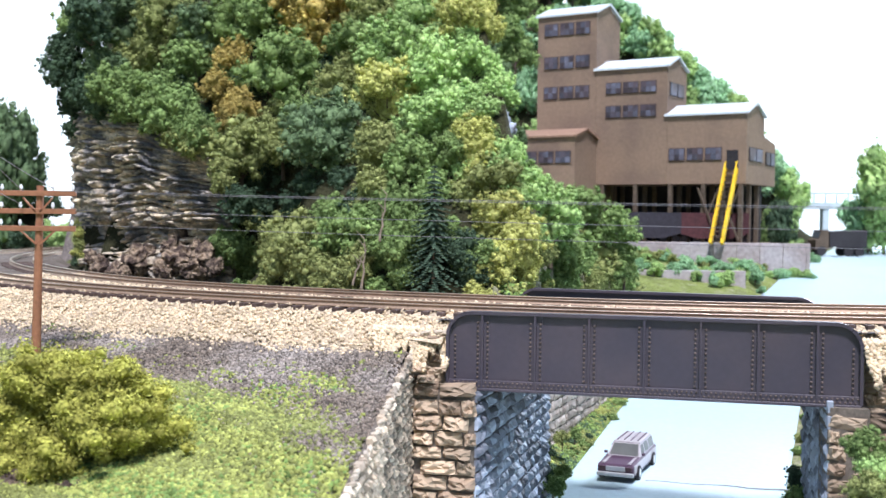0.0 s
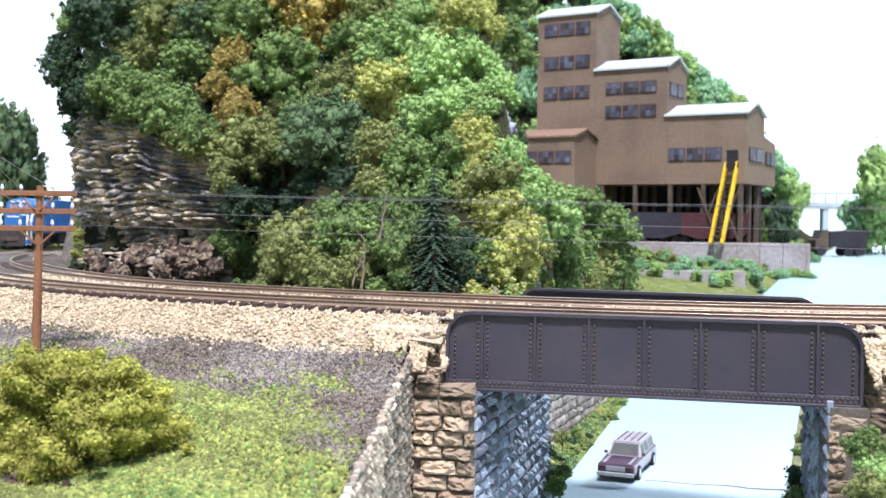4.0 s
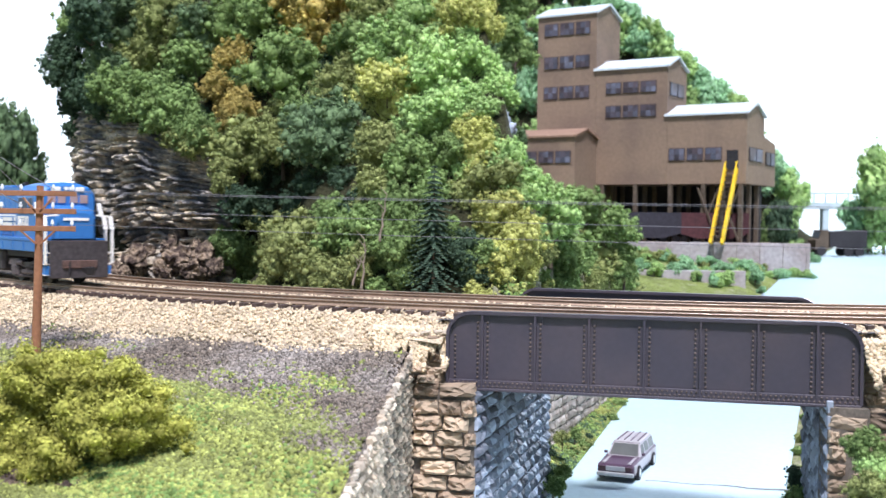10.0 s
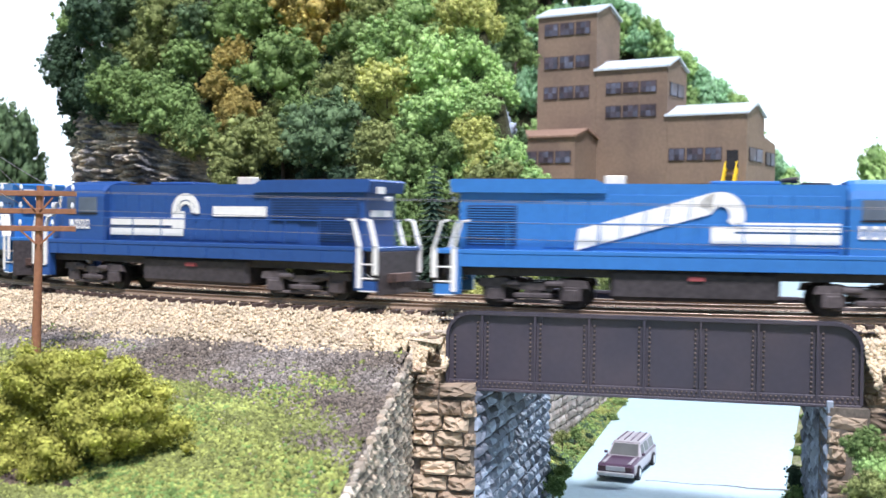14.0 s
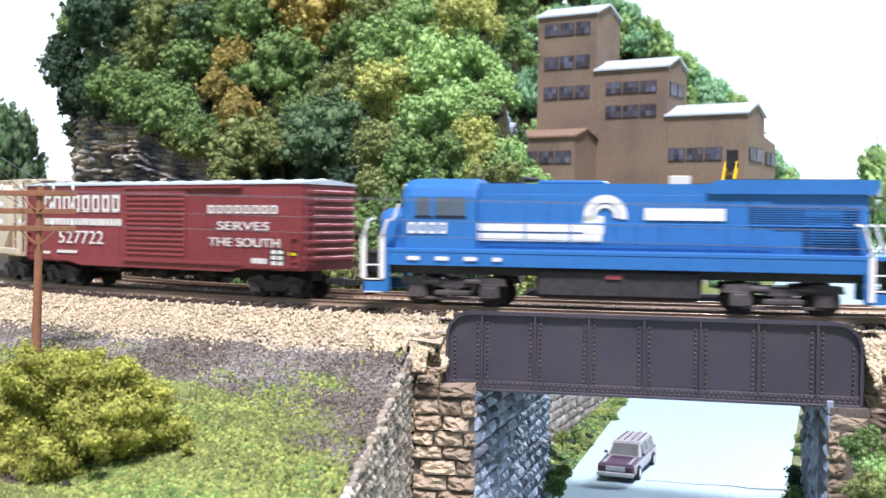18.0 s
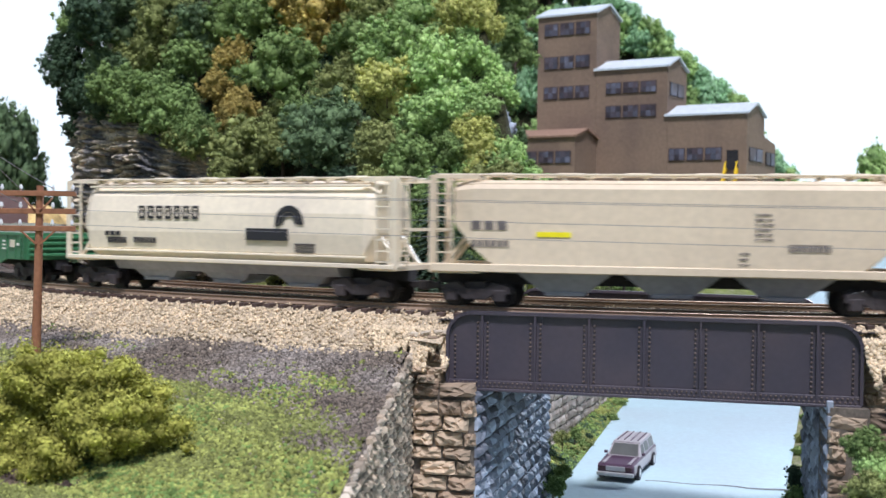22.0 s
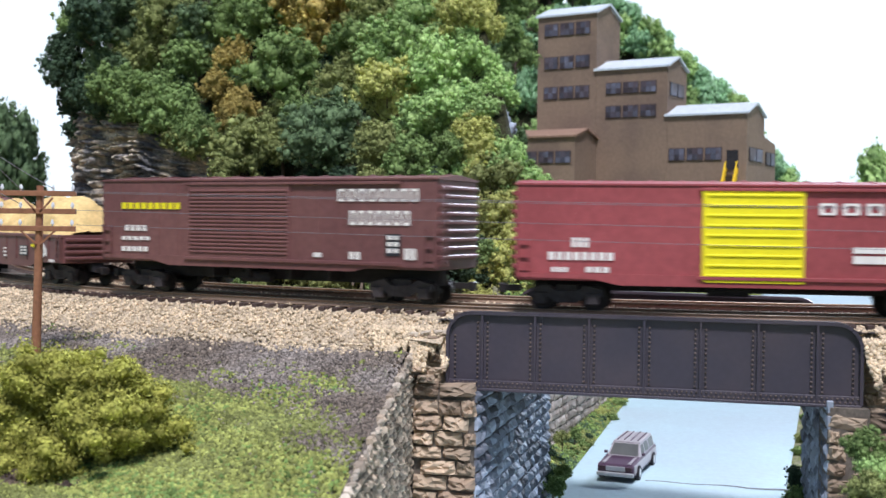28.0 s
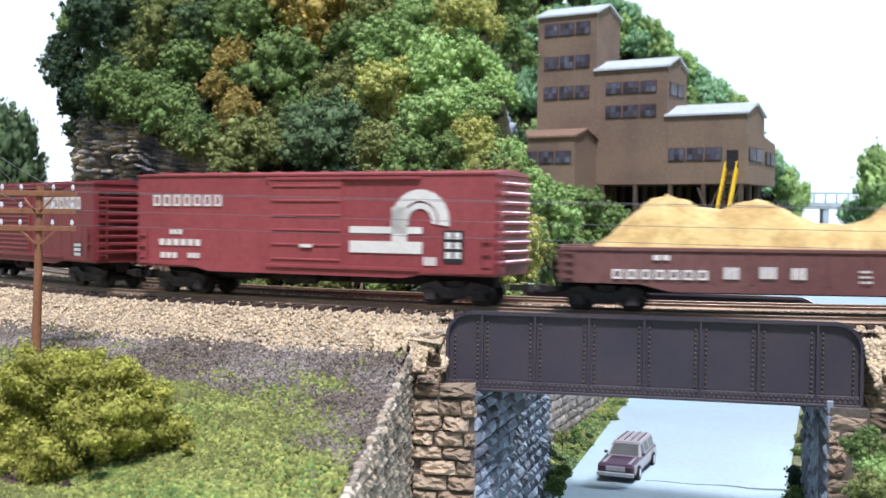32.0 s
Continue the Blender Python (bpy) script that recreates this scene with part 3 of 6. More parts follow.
# ballast spilt over the tops of the bearing walls and down their faces
def spill(x0, x1, ytop, ybot, ztop, zbot, n, seed):
    """A slope of loose ballast against a girder's end, steeper and thinner towards its foot."""
    r = np.random.RandomState(seed)
    x, k = r.uniform(x0, x1, n), r.rand(n) ** 0.8
    ragged = 0.16 * np.sin(x * 0.55) + 0.1 * np.sin(x * 1.7 + 1)
    k = np.clip(k * (0.9 + ragged), 0, 1)
    y = ytop + (ybot - ytop) * k
    z = ztop + (zbot - ztop) * np.clip((k - 0.6) / 0.4, 0, 1) + r.rand(n) * 1.6
    return np.stack([x, y, z], 1)


for seed_, p_ in enumerate((spill(-27, 2.4, 448, 423.5, -9.5, -23, 3600, 15), spill(150, 192, 404, 383, -8.5, -22, 3200, 16))):
    tagged(part("spilt_stones", pebbles("spilt_stones", p_, (0.6, 1.4), BALLAST, 6 + seed_), BALLAST, bed), "loose pale ballast spilt on the wall", kind="stuff")
for x_, y_, z_, w_ in ((-14, 423, -25, 8), (-6, 421, -26, 7), (-1, 422, -22.5, 5), (-17, 424, -21, 6), (-10, 421.5, -22.5, 5), (158, 383, -24, 8), (170, 381, -23, 7)):
    st_ = new("spilt_rock", ROUGH_BLOCKS[int(abs(x_)) % 12])
    st_.parent = bed
    st_.matrix_basis = pose(x_ * U, y_ * U, z_ * U, -25 + 3 * w_, 4 * w_ - 25, 7 * w_ - 40) @ Matrix.Diagonal((w_, w_ * 0.9, w_ * 0.42, 1))

# ---- road sheet
def road_mesh():
    ys = np.concatenate([np.arange(-60, 1000, 20.0), np.arange(1000, 2280, 40.0)])
    c = np.interp(ys, ROAD_Y, ROAD_X)
    c = np.convolve(np.pad(c, 3, mode="reflect", reflect_type="odd"), np.ones(7) / 7, "valid")
    h = np.interp(ys, ROAD_Y, ROAD_H) * 1.057
    us = np.linspace(-1, 1, 9)
    v = np.stack([c[:, None] + us * h[:, None], np.repeat(ys[:, None], 9, 1), road_z(ys)[:, None] + 1.2 - 0.8 * us ** 2], 2).reshape(-1, 3)
    i = (np.arange(len(ys) - 1)[:, None] * 9 + np.arange(8)).ravel()
    return arrays("road", v, np.stack([i, i + 1, i + 10, i + 9], 1), ROAD, True)


road = tagged(part("road", road_mesh(), ROAD), "pale blue-grey painted road passing under the bridge", "road", kind="structure")

# ---- backdrop
def backdrop_mesh():
    t = np.linspace(-1.15, 1.15, 40)
    x, y = 2400 * np.sin(t), 2550 * np.cos(t) - 150
    z = np.array([-120, 100, 350, 600, 800])
    v = np.stack([np.repeat(x[None], 5, 0), np.repeat(y[None], 5, 0), np.repeat(z[:, None], 40, 1)], 2).reshape(-1, 3)
    i = (np.arange(4)[:, None] * 40 + np.arange(39)).ravel()
    return arrays("backdrop", v, np.stack([i, i + 40, i + 41, i + 1], 1), SKYWALL, True)


SKYWALL = material("painted_sky_glow", (0.72, 0.8, 0.84), 0.9, 3, 1.2, 0.02, 0.0, tint=(0.68, 0.76, 0.82))
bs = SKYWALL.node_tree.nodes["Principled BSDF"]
# emission is added: the backdrop glows beyond the light on its paint
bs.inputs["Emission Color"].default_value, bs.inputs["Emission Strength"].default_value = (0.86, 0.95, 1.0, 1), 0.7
tagged(part("backdrop", backdrop_mesh(), SKYWALL), "pale blue-white painted sky backdrop with added glow", "backdrop", kind="structure")


# ---- loose turf and cinder crumbs on the bank in front
def crumbs():
    rng = np.random.RandomState(9)
    n = 115000
    y = 250 + 330 * rng.rand(n) ** 0.8
    x = -0.42 * y + rng.rand(n) * (0.42 * y + 5)
    s, d = from_line(x, y)
    left = np.interp(y, [0, 285, 426], [-48, -27.2, -13.5])
    ok = (d > 40) & (x < left)
    x, y, d = x[ok], y[ok], d[ok]
    z = ground_z(np.minimum(x, left[ok] - 7), y)
    share = cinder_share(x, y, d) + 0.3 * (wave(x, y, 0.11, 3) * 0.3 + rng.randn(len(x)) * 0.27)
    cin = share > 0.42
    pts = np.stack([x, y, z + 0.25], 1)
    bank = thing("bank_cover", "loose green turf and dark cinder crumbs on the bank", "ground cover", kind="stuff")
    part("cinder_crumbs", pebbles("cinder_crumbs", pts[cin], (0.3, 1.05), CINDER_AND_SHADE, 3, 0.8), CINDER_AND_SHADE, bank)
    g = pts[~cin]
    pick = wave(g[:, 0], g[:, 1], 0.045, 1) + rng.randn(len(g)) * 0.7
    pick = np.where(share[~cin] > 0.27, pick + 0.9, pick)
    for lo, hi, mat in ((-9, -0.75, TURF_GREEN), (-0.75, 0.65, TURF_YELLOW), (0.65, 9, TURF_OLIVE)):
        q = g[(pick >= lo) & (pick < hi)]
        part("turf_crumbs", pebbles("turf_crumbs", q, (0.38, 1.35), mat, 4, 0.9), mat, bank)

    # rough grass on the verge between the road and the grey wall
    n = 16000
    y = rng.uniform(540, 870, n)
    half = np.interp(y, ROAD_Y, ROAD_H)
    w = -half - 24 * rng.rand(n) ** 1.3 + 3
    x = np.interp(y, ROAD_Y, ROAD_X) + w * 1.057
    z = ground_z(x, y) + 0.6 + rng.rand(n) * 2.2 * np.clip((-w - half) / 8, 0, 1)
    pick = wave(x, y, 0.06, 2) + rng.randn(n) * 0.6 + np.interp(y, [560, 700], [-0.8, 0.6])
    for lo, hi, mat in ((-9, -0.5, LEAF["dark"]), (-0.5, 0.3, TURF_GREEN), (0.3, 1.2, TURF_OLIVE), (1.2, 9, TURF_YELLOW)):
        q = np.stack([x, y, z], 1)[(pick >= lo) & (pick < hi)]
        part("verge_grass", pebbles("verge_grass", q, (0.6, 1.8), mat, 14, 0.9), mat, bank)


TURF_GREEN = island(material("turf_green", (0.18, 0.27, 0.08), 0.95, 600, 60, 0.2, 0.3, spec=0.1), 0.45)
TURF_YELLOW = island(material("turf_yellow", (0.31, 0.34, 0.1), 0.95, 600, 60, 0.2, 0.3, spec=0.1), 0.45)
TURF_OLIVE = island(material("turf_olive", (0.2, 0.22, 0.075), 0.95, 600, 60, 0.2, 0.3, spec=0.1), 0.45)
crumbs()


# ---- foliage
def crown_mesh(name, seed, lumps, leaves, squash=0.85, leaf=1.0, spread=0.62, rr=(0.24, 0.42), twigs=5, core=0.3):
    """A crown of unit radius: a few boughs that carry uneven lumps, wrapped in a fine fuzz of small leaf flecks, with gaps."""
    rng = np.random.RandomState(seed)
    boughs = rng.randn(max(7, lumps // twigs), 3)
    boughs /= np.linalg.norm(boughs, axis=1)[:, None]
    boughs *= spread * 0.72 * rng.uniform(0.75, 1.12, (len(boughs), 1))
    c = boughs[rng.randint(len(boughs), size=lumps)]
    out = rng.randn(lumps, 3)
    out /= np.linalg.norm(out, axis=1)[:, None]
    c = c + out * spread * 0.44 * rng.rand(lumps, 1) ** 0.4
    c[:, 2] *= squash
    r = rng.uniform(*rr, lumps)
    heart = boughs * np.array([0.8, 0.8, 0.8 * squash])
    c, r = np.concatenate([c, heart]), np.concatenate([r, np.full(len(heart), spread * core)])
    lumps = len(c)
    V, F, n0 = [], [], 0
    bm = bmesh.new()
    bmesh.ops.create_icosphere(bm, subdivisions=1, radius=1)
    bv = np.array([v.co[:] for v in bm.verts])
    bf = np.array([[v.index for v in f.verts] for f in bm.faces])
    bm.free()
    for i in range(lumps):
        k = 1 + 0.25 * rng.randn(len(bv), 1)
        V.append(c[i] + bv * np.clip(k, 0.5, 1.25) * r[i] * 0.8)
        F.append(bf + n0)
        n0 += len(bv)
    # flecks: single small leaves at all angles, standing off the lumps in tufts
    m = leaves
    li = rng.choice(lumps, m, p=r ** 2 / (r ** 2).sum())
    u = rng.randn(m, 3)
    u /= np.linalg.norm(u, axis=1)[:, None]
    tuft = 1 + 0.34 * np.sin(u[:, :1] * 9 + li[:, None]) * np.sin(u[:, 1:2] * 8 + 2 * li[:, None]) * np.sin(u[:, 2:] * 9)
    p = c[li] + u * r[li][:, None] * tuft * (0.82 + 0.75 * rng.rand(m, 1) ** 1.6)
    inner = (((p[:, None] - c[None]) ** 2).sum(2) < (r[None] * 0.74) ** 2).any(1)
    p, u = p[~inner], u[~inner]
    m = len(p)
    nrm = u + rng.randn(m, 3) * 0.42
    nrm /= np.linalg.norm(nrm, axis=1)[:, None]
    t1 = np.cross(nrm, rng.randn(m, 3))
    t1 /= np.linalg.norm(t1, axis=1)[:, None] + 1e-9
    t2 = np.cross(nrm, t1)
    sz = leaf * rng.uniform(0.014, 0.034, (m, 1))
    q = np.stack([p - t1 * sz, p + t1 * sz * 0.8 - t2 * sz * 0.5, p + t2 * sz * 1.2], 1)
    V.append(q.reshape(-1, 3))
    j = n0 + 3 * np.arange(m)
    F.append(np.stack([j, j + 1, j + 2], 1))
    v = np.concatenate(V)
    v[:, 2] -= v[:, 2].min()
    return arrays(name, v / U, np.concatenate(F), LEAF["green"])


CROWNS = [crown_mesh("crown", 10 + i, 250 + 20 * (i % 3), 17000, 0.92, 1.0, 1.02, (0.06, 0.14), 13) for i in range(6)]
FAR_CROWNS = [crown_mesh("crown", 30 + i, 110, 5000, 0.95, 2.2, 0.98, (0.1, 0.2), 9) for i in range(3)]


def trunk_mesh():
    bm = bmesh.new()
    rod(bm, (0, 0, -0.5), (0.05, 0.02, 0.7), 0.07, 0.05)
    for i in range(5):
        a = i * 2.4
        rod(bm, (0.02, 0.01, 0.15 + 0.1 * i), (0.45 * math.cos(a), 0.45 * math.sin(a), 0.55 + 0.12 * i), 0.035, 0.012, 5)
    bmesh.ops.scale(bm, vec=(1 / U, 1 / U, 1 / U), verts=bm.verts)
    return done(bm, "trunk", BARK)


TRUNK = trunk_mesh()
TREE_WORDS = {"green": "mid-green", "olive": "olive-green", "yellow": "pale yellow-green", "dark": "dark green", "bluish": "bluish dark green",
              "golden": "golden autumn-brown", "bright": "bright fresh green", "conifer": "dark conifer", "pale": "haze-tinted pale green"}


def tree(x, y, z, r, colour, rng, far=False, high=1.0, where="on the hillside", name="tree", group="hill trees", stem=True):
    """A foam tree of crown radius r with its foot at z."""
    t = thing(name, "%s foam-leaf model %s %s" % (TREE_WORDS[colour], name, where), name, group, "", x, y, z, rng.uniform(0, 360))
    s = r * U
    if stem:
        part("trunk", TRUNK, BARK, t, at=Matrix.Diagonal((s, s, s * high, 1)))
    c = part("crown", rng.choice(FAR_CROWNS if far else CROWNS), None, t, at=Matrix.Diagonal((s, s, s * high, 1)) @ pose(0, 0, 0.05, rng.uniform(-12, 12), rng.uniform(-12, 12), 0))
    c.material_slots[0].link = "OBJECT"
    c.material_slots[0].material = LEAF[colour]
    return t


CAM_F, CAM_H = 1958.0, 35.1


def on_hill(px, py):
    """Where the way from the eye at that bearing meets the hill: the nearest place that is as high."""
    a = (px - 784) / CAM_F
    b = -(py - 388.5 - 0.0113 * (px - 784)) / CAM_F
    ys = np.arange(480, 1000, 4.0)
    xs, zs = a * ys, CAM_H + b * ys
    g = ground_z(xs, ys)
    k = np.nonzero(g >= zs)[0]
    return (xs[k[0]], ys[k[0]], zs[k[0]]) if len(k) else None


def place(px, py, y):
    """The point at the bearing and height of that sight line, y deep into the scene."""
    return (px - 784) / CAM_F * y, y, CAM_H - (py - 388.5 - 0.0113 * (px - 784)) / CAM_F * y


def hill_trees():
    rng = random.Random(11)
    # single trees that stand out: bearing, height, reach and colour
    upper = [(165, 45, 48, "dark"), (225, 45, 52, "bluish"), (292, 28, 58, "olive"), (350, 65, 50, "bluish"), (425, 40, 55, "green"), (180, 118, 40, "bluish"),
             (240, 120, 42, "olive"), (292, 168, 58, "green"), (404, 108, 34, "golden"), (385, 158, 32, "golden"), (408, 204, 42, "golden"), (425, 268, 58, "olive"),
             (488, 122, 66, "green"), (556, 34, 90, "golden"), (540, 205, 44, "green"), (572, 258, 78, "bluish"), (500, 250, 46, "olive"), (655, 35, 55, "olive"),
             (620, 90, 58, "green"), (345, 120, 42, "green"), (270, 85, 38, "olive")]
    right = [(684, 172, 58, "yellow"), (600, 160, 42, "olive"), (690, 90, 58, "bright"), (748, 55, 52, "bright"), (812, 40, 52, "yellow"), (770, 130, 55, "bright"),
             (835, 118, 40, "bright"), (745, 210, 50, "bright"), (668, 262, 50, "olive"), (728, 285, 48, "green"), (800, 205, 48, "bright"), (850, 205, 38, "bright"),
             (826, 240, 36, "yellow"), (785, 275, 42, "green"), (846, 285, 46, "yellow"), (886, 290, 38, "bright"), (925, 338, 38, "bright"), (975, 362, 38, "bright")]
    foot = [(868, 325, 50, "olive"), (885, 388, 52, "yellow"), (912, 450, 58, "yellow"), (975, 400, 48, "bright"), (1030, 372, 42, "green"), (1075, 418, 44, "green"),
            (1000, 462, 48, "green"), (1060, 478, 48, "olive"), (1105, 468, 36, "green"), (416, 446, 42, "green"), (520, 446, 60, "olive"), (625, 432, 56, "green"),
            (590, 488, 36, "olive"), (690, 385, 50, "green"), (700, 460, 46, "green"), (838, 455, 40, "dark"), (655, 345, 42, "olive")]
    for px, py, reach, col in upper + right + foot:
        h = on_hill(px, py) or place(px, py, 780)
        r = reach * 1.08 * h[1] / CAM_F
        k = 1 - 0.75 * r / h[1]
        tree(h[0] * k, h[1] * k, CAM_H + (h[2] - CAM_H) * k - r * 0.92, r, col, rng, high=rng.uniform(0.88, 1.08))
    # lower growth that fills the slope between them
    for row, py in enumerate(range(-80, 525, 40)):
        for px in range(118 + (row % 2) * 27, 1130, 54):
            x_, y_ = px + rng.uniform(-13, 13), py + rng.uniform(-13, 13)
            if x_ < 410 and y_ > 165 + max(0, x_ - 230) * 0.75 or abs(x_ - 766) < 50 and y_ > 360:
                continue
            h = on_hill(x_, y_)
            if not h:
                continue
            near = min(upper + right + foot, key=lambda q: math.hypot(q[0] - x_, q[1] - y_) / q[2])
            col = near[3] if rng.random() < 0.65 else rng.choice(["green", "olive", "dark", "dark"] if x_ < 600 else ["bright", "green", "bright", "olive"])
            # dark foliage here paints the shade under the overhanging trees
            shaded_hollow = 425 < x_ < 650 and 280 < y_ < 372
            r = rng.uniform(11, 15) * h[1] / 690
            tree(h[0], h[1], h[2] - r * 1.2, r, "dark" if shaded_hollow else col, rng, stem=False)
    # dark growth that hangs over the cliff's edge
    for px, py, r, col in ((98, 112, 12, "dark"), (125, 130, 17, "dark"), (135, 90, 18, "dark"), (130, 190, 12, "dark"), (160, 165, 17, "dark"), (205, 165, 17, "green"),
                           (150, 40, 18, "green"), (250, 175, 17, "green"), (128, 228, 8, "dark"), (300, 200, 18, "green"), (350, 232, 18, "green"), (318, 245, 11, "olive"), (180, 190, 14, "dark"), (228, 192, 14, "green"), (275, 205, 15, "green"), (355, 255, 14, "olive"), (398, 315, 13, "olive"), (425, 365, 13, "dark"),
                           (138, 398, 3.5, "olive"), (141, 412, 4.5, "yellow"), (137, 424, 4.5, "olive"), (142, 436, 5, "olive"), (138, 448, 5, "yellow"), (143, 460, 5, "olive"), (136, 464, 4, "dark")):
        y_ = 800 if px < 160 else float(np.interp(px, [160, 250, 350, 430], [765, 735, 712, 690]))
        tree((px - 784) / CAM_F * y_, y_, CAM_H - (py - 388.5 - 0.0113 * (px - 784)) / CAM_F * y_ - r, r, col, rng, where="clinging to the cliff edge", name="bush", group="cliff growth", stem=False)


hill_trees()


def far_trees():
    rng = random.Random(21)
    for row, y in enumerate((1650, 1710, 1770, 1830, 1880)):
        for px in range(845 + (row % 2) * 18, 1396, 38):
            x = (px + rng.uniform(-10, 10) - 784) / CAM_F * y
            g = float(ground_z(np.array([x]), np.array([y]))[0])
            top = float(far_hill(np.array([x]), np.array([y]))[0])
            if top < 3:
                continue
            r = rng.uniform(26, 38)
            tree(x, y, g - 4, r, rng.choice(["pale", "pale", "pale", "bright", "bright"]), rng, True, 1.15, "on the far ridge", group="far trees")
    for px, py in ((875, 10), (905, 15), (892, 65), (880, 110), (903, 100), (898, 145), (885, 185), (900, 215), (890, 250)):
        y = rng.uniform(1120, 1180)
        x, y, z = place(px + rng.uniform(-8, 8), py, y)
        tree(x, y, z - 20, 20, rng.choice(["green", "green", "bluish"]), rng, True, 1.0, "between the hill and the mine", group="far trees")
    for px, y, r, col, hi in ((-8, 1420, 42, "bluish", 1.9), (28, 1440, 30, "bluish", 1.1), (82, 1430, 18, "dark", 1.2), (56, 1450, 25, "bluish", 1.55), (-20, 1400, 50, "bluish", 1.8), (105, 1300, 24, "bright", 1.0), (85, 1320, 22, "green", 1.0), (50, 1250, 24, "dark", 0.9),
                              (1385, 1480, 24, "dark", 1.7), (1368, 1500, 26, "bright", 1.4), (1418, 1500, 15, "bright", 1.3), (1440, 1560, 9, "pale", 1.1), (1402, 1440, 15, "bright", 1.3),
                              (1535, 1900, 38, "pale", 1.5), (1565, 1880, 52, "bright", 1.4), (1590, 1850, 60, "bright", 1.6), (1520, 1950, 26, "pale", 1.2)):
        x = (px - 784) / CAM_F * y
        g = float(ground_z(np.array([x]), np.array([y]))[0])
        tree(x, y, g - 3, r, col, rng, True, hi, "at the valley edge", group="far trees")


far_trees()


def shrubs():
    rng = random.Random(31)
    for px, y, r, hi, col in ((1562, 880, 15, 0.9, "yellow"), (1592, 900, 22, 1.1, "yellow"), (1545, 850, 9, 0.8, "olive")):
        x = (px - 784) / CAM_F * y
        g = float(ground_z(np.array([x]), np.array([y]))[0])
        tree(x, y, g - 2, r, col, rng, False, hi, "beside the road", "bush", "road shrubs")
    for px in list(range(1112, 1350, 4)) + list(range(1250, 1446, 11)):
        y = rng.uniform(1170, 1300) if px < 1350 and rng.random() < 0.75 else rng.uniform(1300, 1322)
        x = (px - 784) / CAM_F * y
        g = float(ground_z(np.array([x]), np.array([y]))[0])
        tree(x, y, g - 2, rng.uniform(6, 10), rng.choice(["bright", "pale", "bright", "pale", "olive"]), rng, True, rng.uniform(0.7, 1.1), "below the yard wall", "bush", "road shrubs")
    # low growth at the foot of the walls
    for i in range(120):
        y = rng.uniform(430, 860)
        w = rng.uniform(-76, -60) if i % 3 else rng.uniform(60, 76)
        x = float(np.interp(y, ROAD_Y, ROAD_X)) + w * 1.057
        if i % 3 and y < 555:
            x += 10
        tree(x, y, -108 if y < 620 else float(road_z(y)) - 3, rng.uniform(3, 6.5), rng.choice(["green", "dark", "green", "olive"]), rng, True, 0.65, "at the foot of the wall", "bush", "road shrubs")
    for px, py, y, r, col in ((948, 868, 545, 6, "green"), (965, 845, 560, 6, "dark"), (985, 862, 552, 6, "green"), (958, 815, 575, 5, "green"), (978, 800, 590, 5, "dark"), (1003, 838, 575, 5, "green"), (1000, 780, 620, 4.5, "olive"), (1022, 770, 645, 4, "green"), (1550, 800, 370, 8, "green"), (1570, 850, 365, 9, "bright"), (1555, 880, 360, 9, "olive"), (1418, 850, 520, 6, "dark"), (1412, 884, 500, 6, "green")):
        x, y, z = place(px, py, y)
        tree(x, y, z - r, r, col, rng, False, 1.0, "beside the bridge pier", "bush", "road shrubs")


shrubs()
rng_f = random.Random(77)
for px_, py_, r_, col_ in ((838, 497, 9, "dark"), (852, 470, 12, "green"), (885, 465, 13, "yellow"), (905, 500, 11, "yellow"), (712, 492, 10, "green"), (700, 455, 12, "green"), (800, 425, 12, "green"), (735, 405, 12, "green"),
                           (825, 455, 9, "dark"), (770, 345, 13, "green"), (640, 470, 13, "olive"), (560, 470, 14, "olive"), (960, 500, 9, "green"), (1000, 500, 10, "green")):
    h_ = on_hill(px_, py_)
    if h_:
        k_ = (h_[1] - 7) / h_[1]
        tree(h_[0] * k_, h_[1] * k_, CAM_H + (h_[2] - CAM_H) * k_ - r_, r_, col_, rng_f, where="at the hill foot", name="bush", group="hill bushes", stem=False)


# the large foam bush in front
def big_bush():
    rng = random.Random(41)
    b = thing("bush", "large yellow-green clump-foliage bush on the grass", "bush", "", "", -113, 340, -60.5)
    me = crown_mesh("foliage", 78, 420, 150000, 0.9, 0.62, 0.92, (0.055, 0.12), 10, 0.15)
    me.materials.clear()
    me.materials.append(BUSH)
    part("foliage", me, BUSH, b, at=Matrix.Diagonal((0.036, 0.03, 0.0285, 1)))
    part("stem", TRUNK, BARK, b, at=Matrix.Diagonal((0.02, 0.02, 0.02, 1)))


BUSH = island(material("foam_bush", (0.44, 0.44, 0.1), 0.95, 12, 4, 0.35, 0.0, tint=(0.27, 0.26, 0.06), spec=0.1), 0.3)
big_bush()


# ---- the mine building, far behind the line
SASH = material("window_sash_brown", (0.085, 0.06, 0.055), 0.7, 200, 20, 0.15, 0.05)


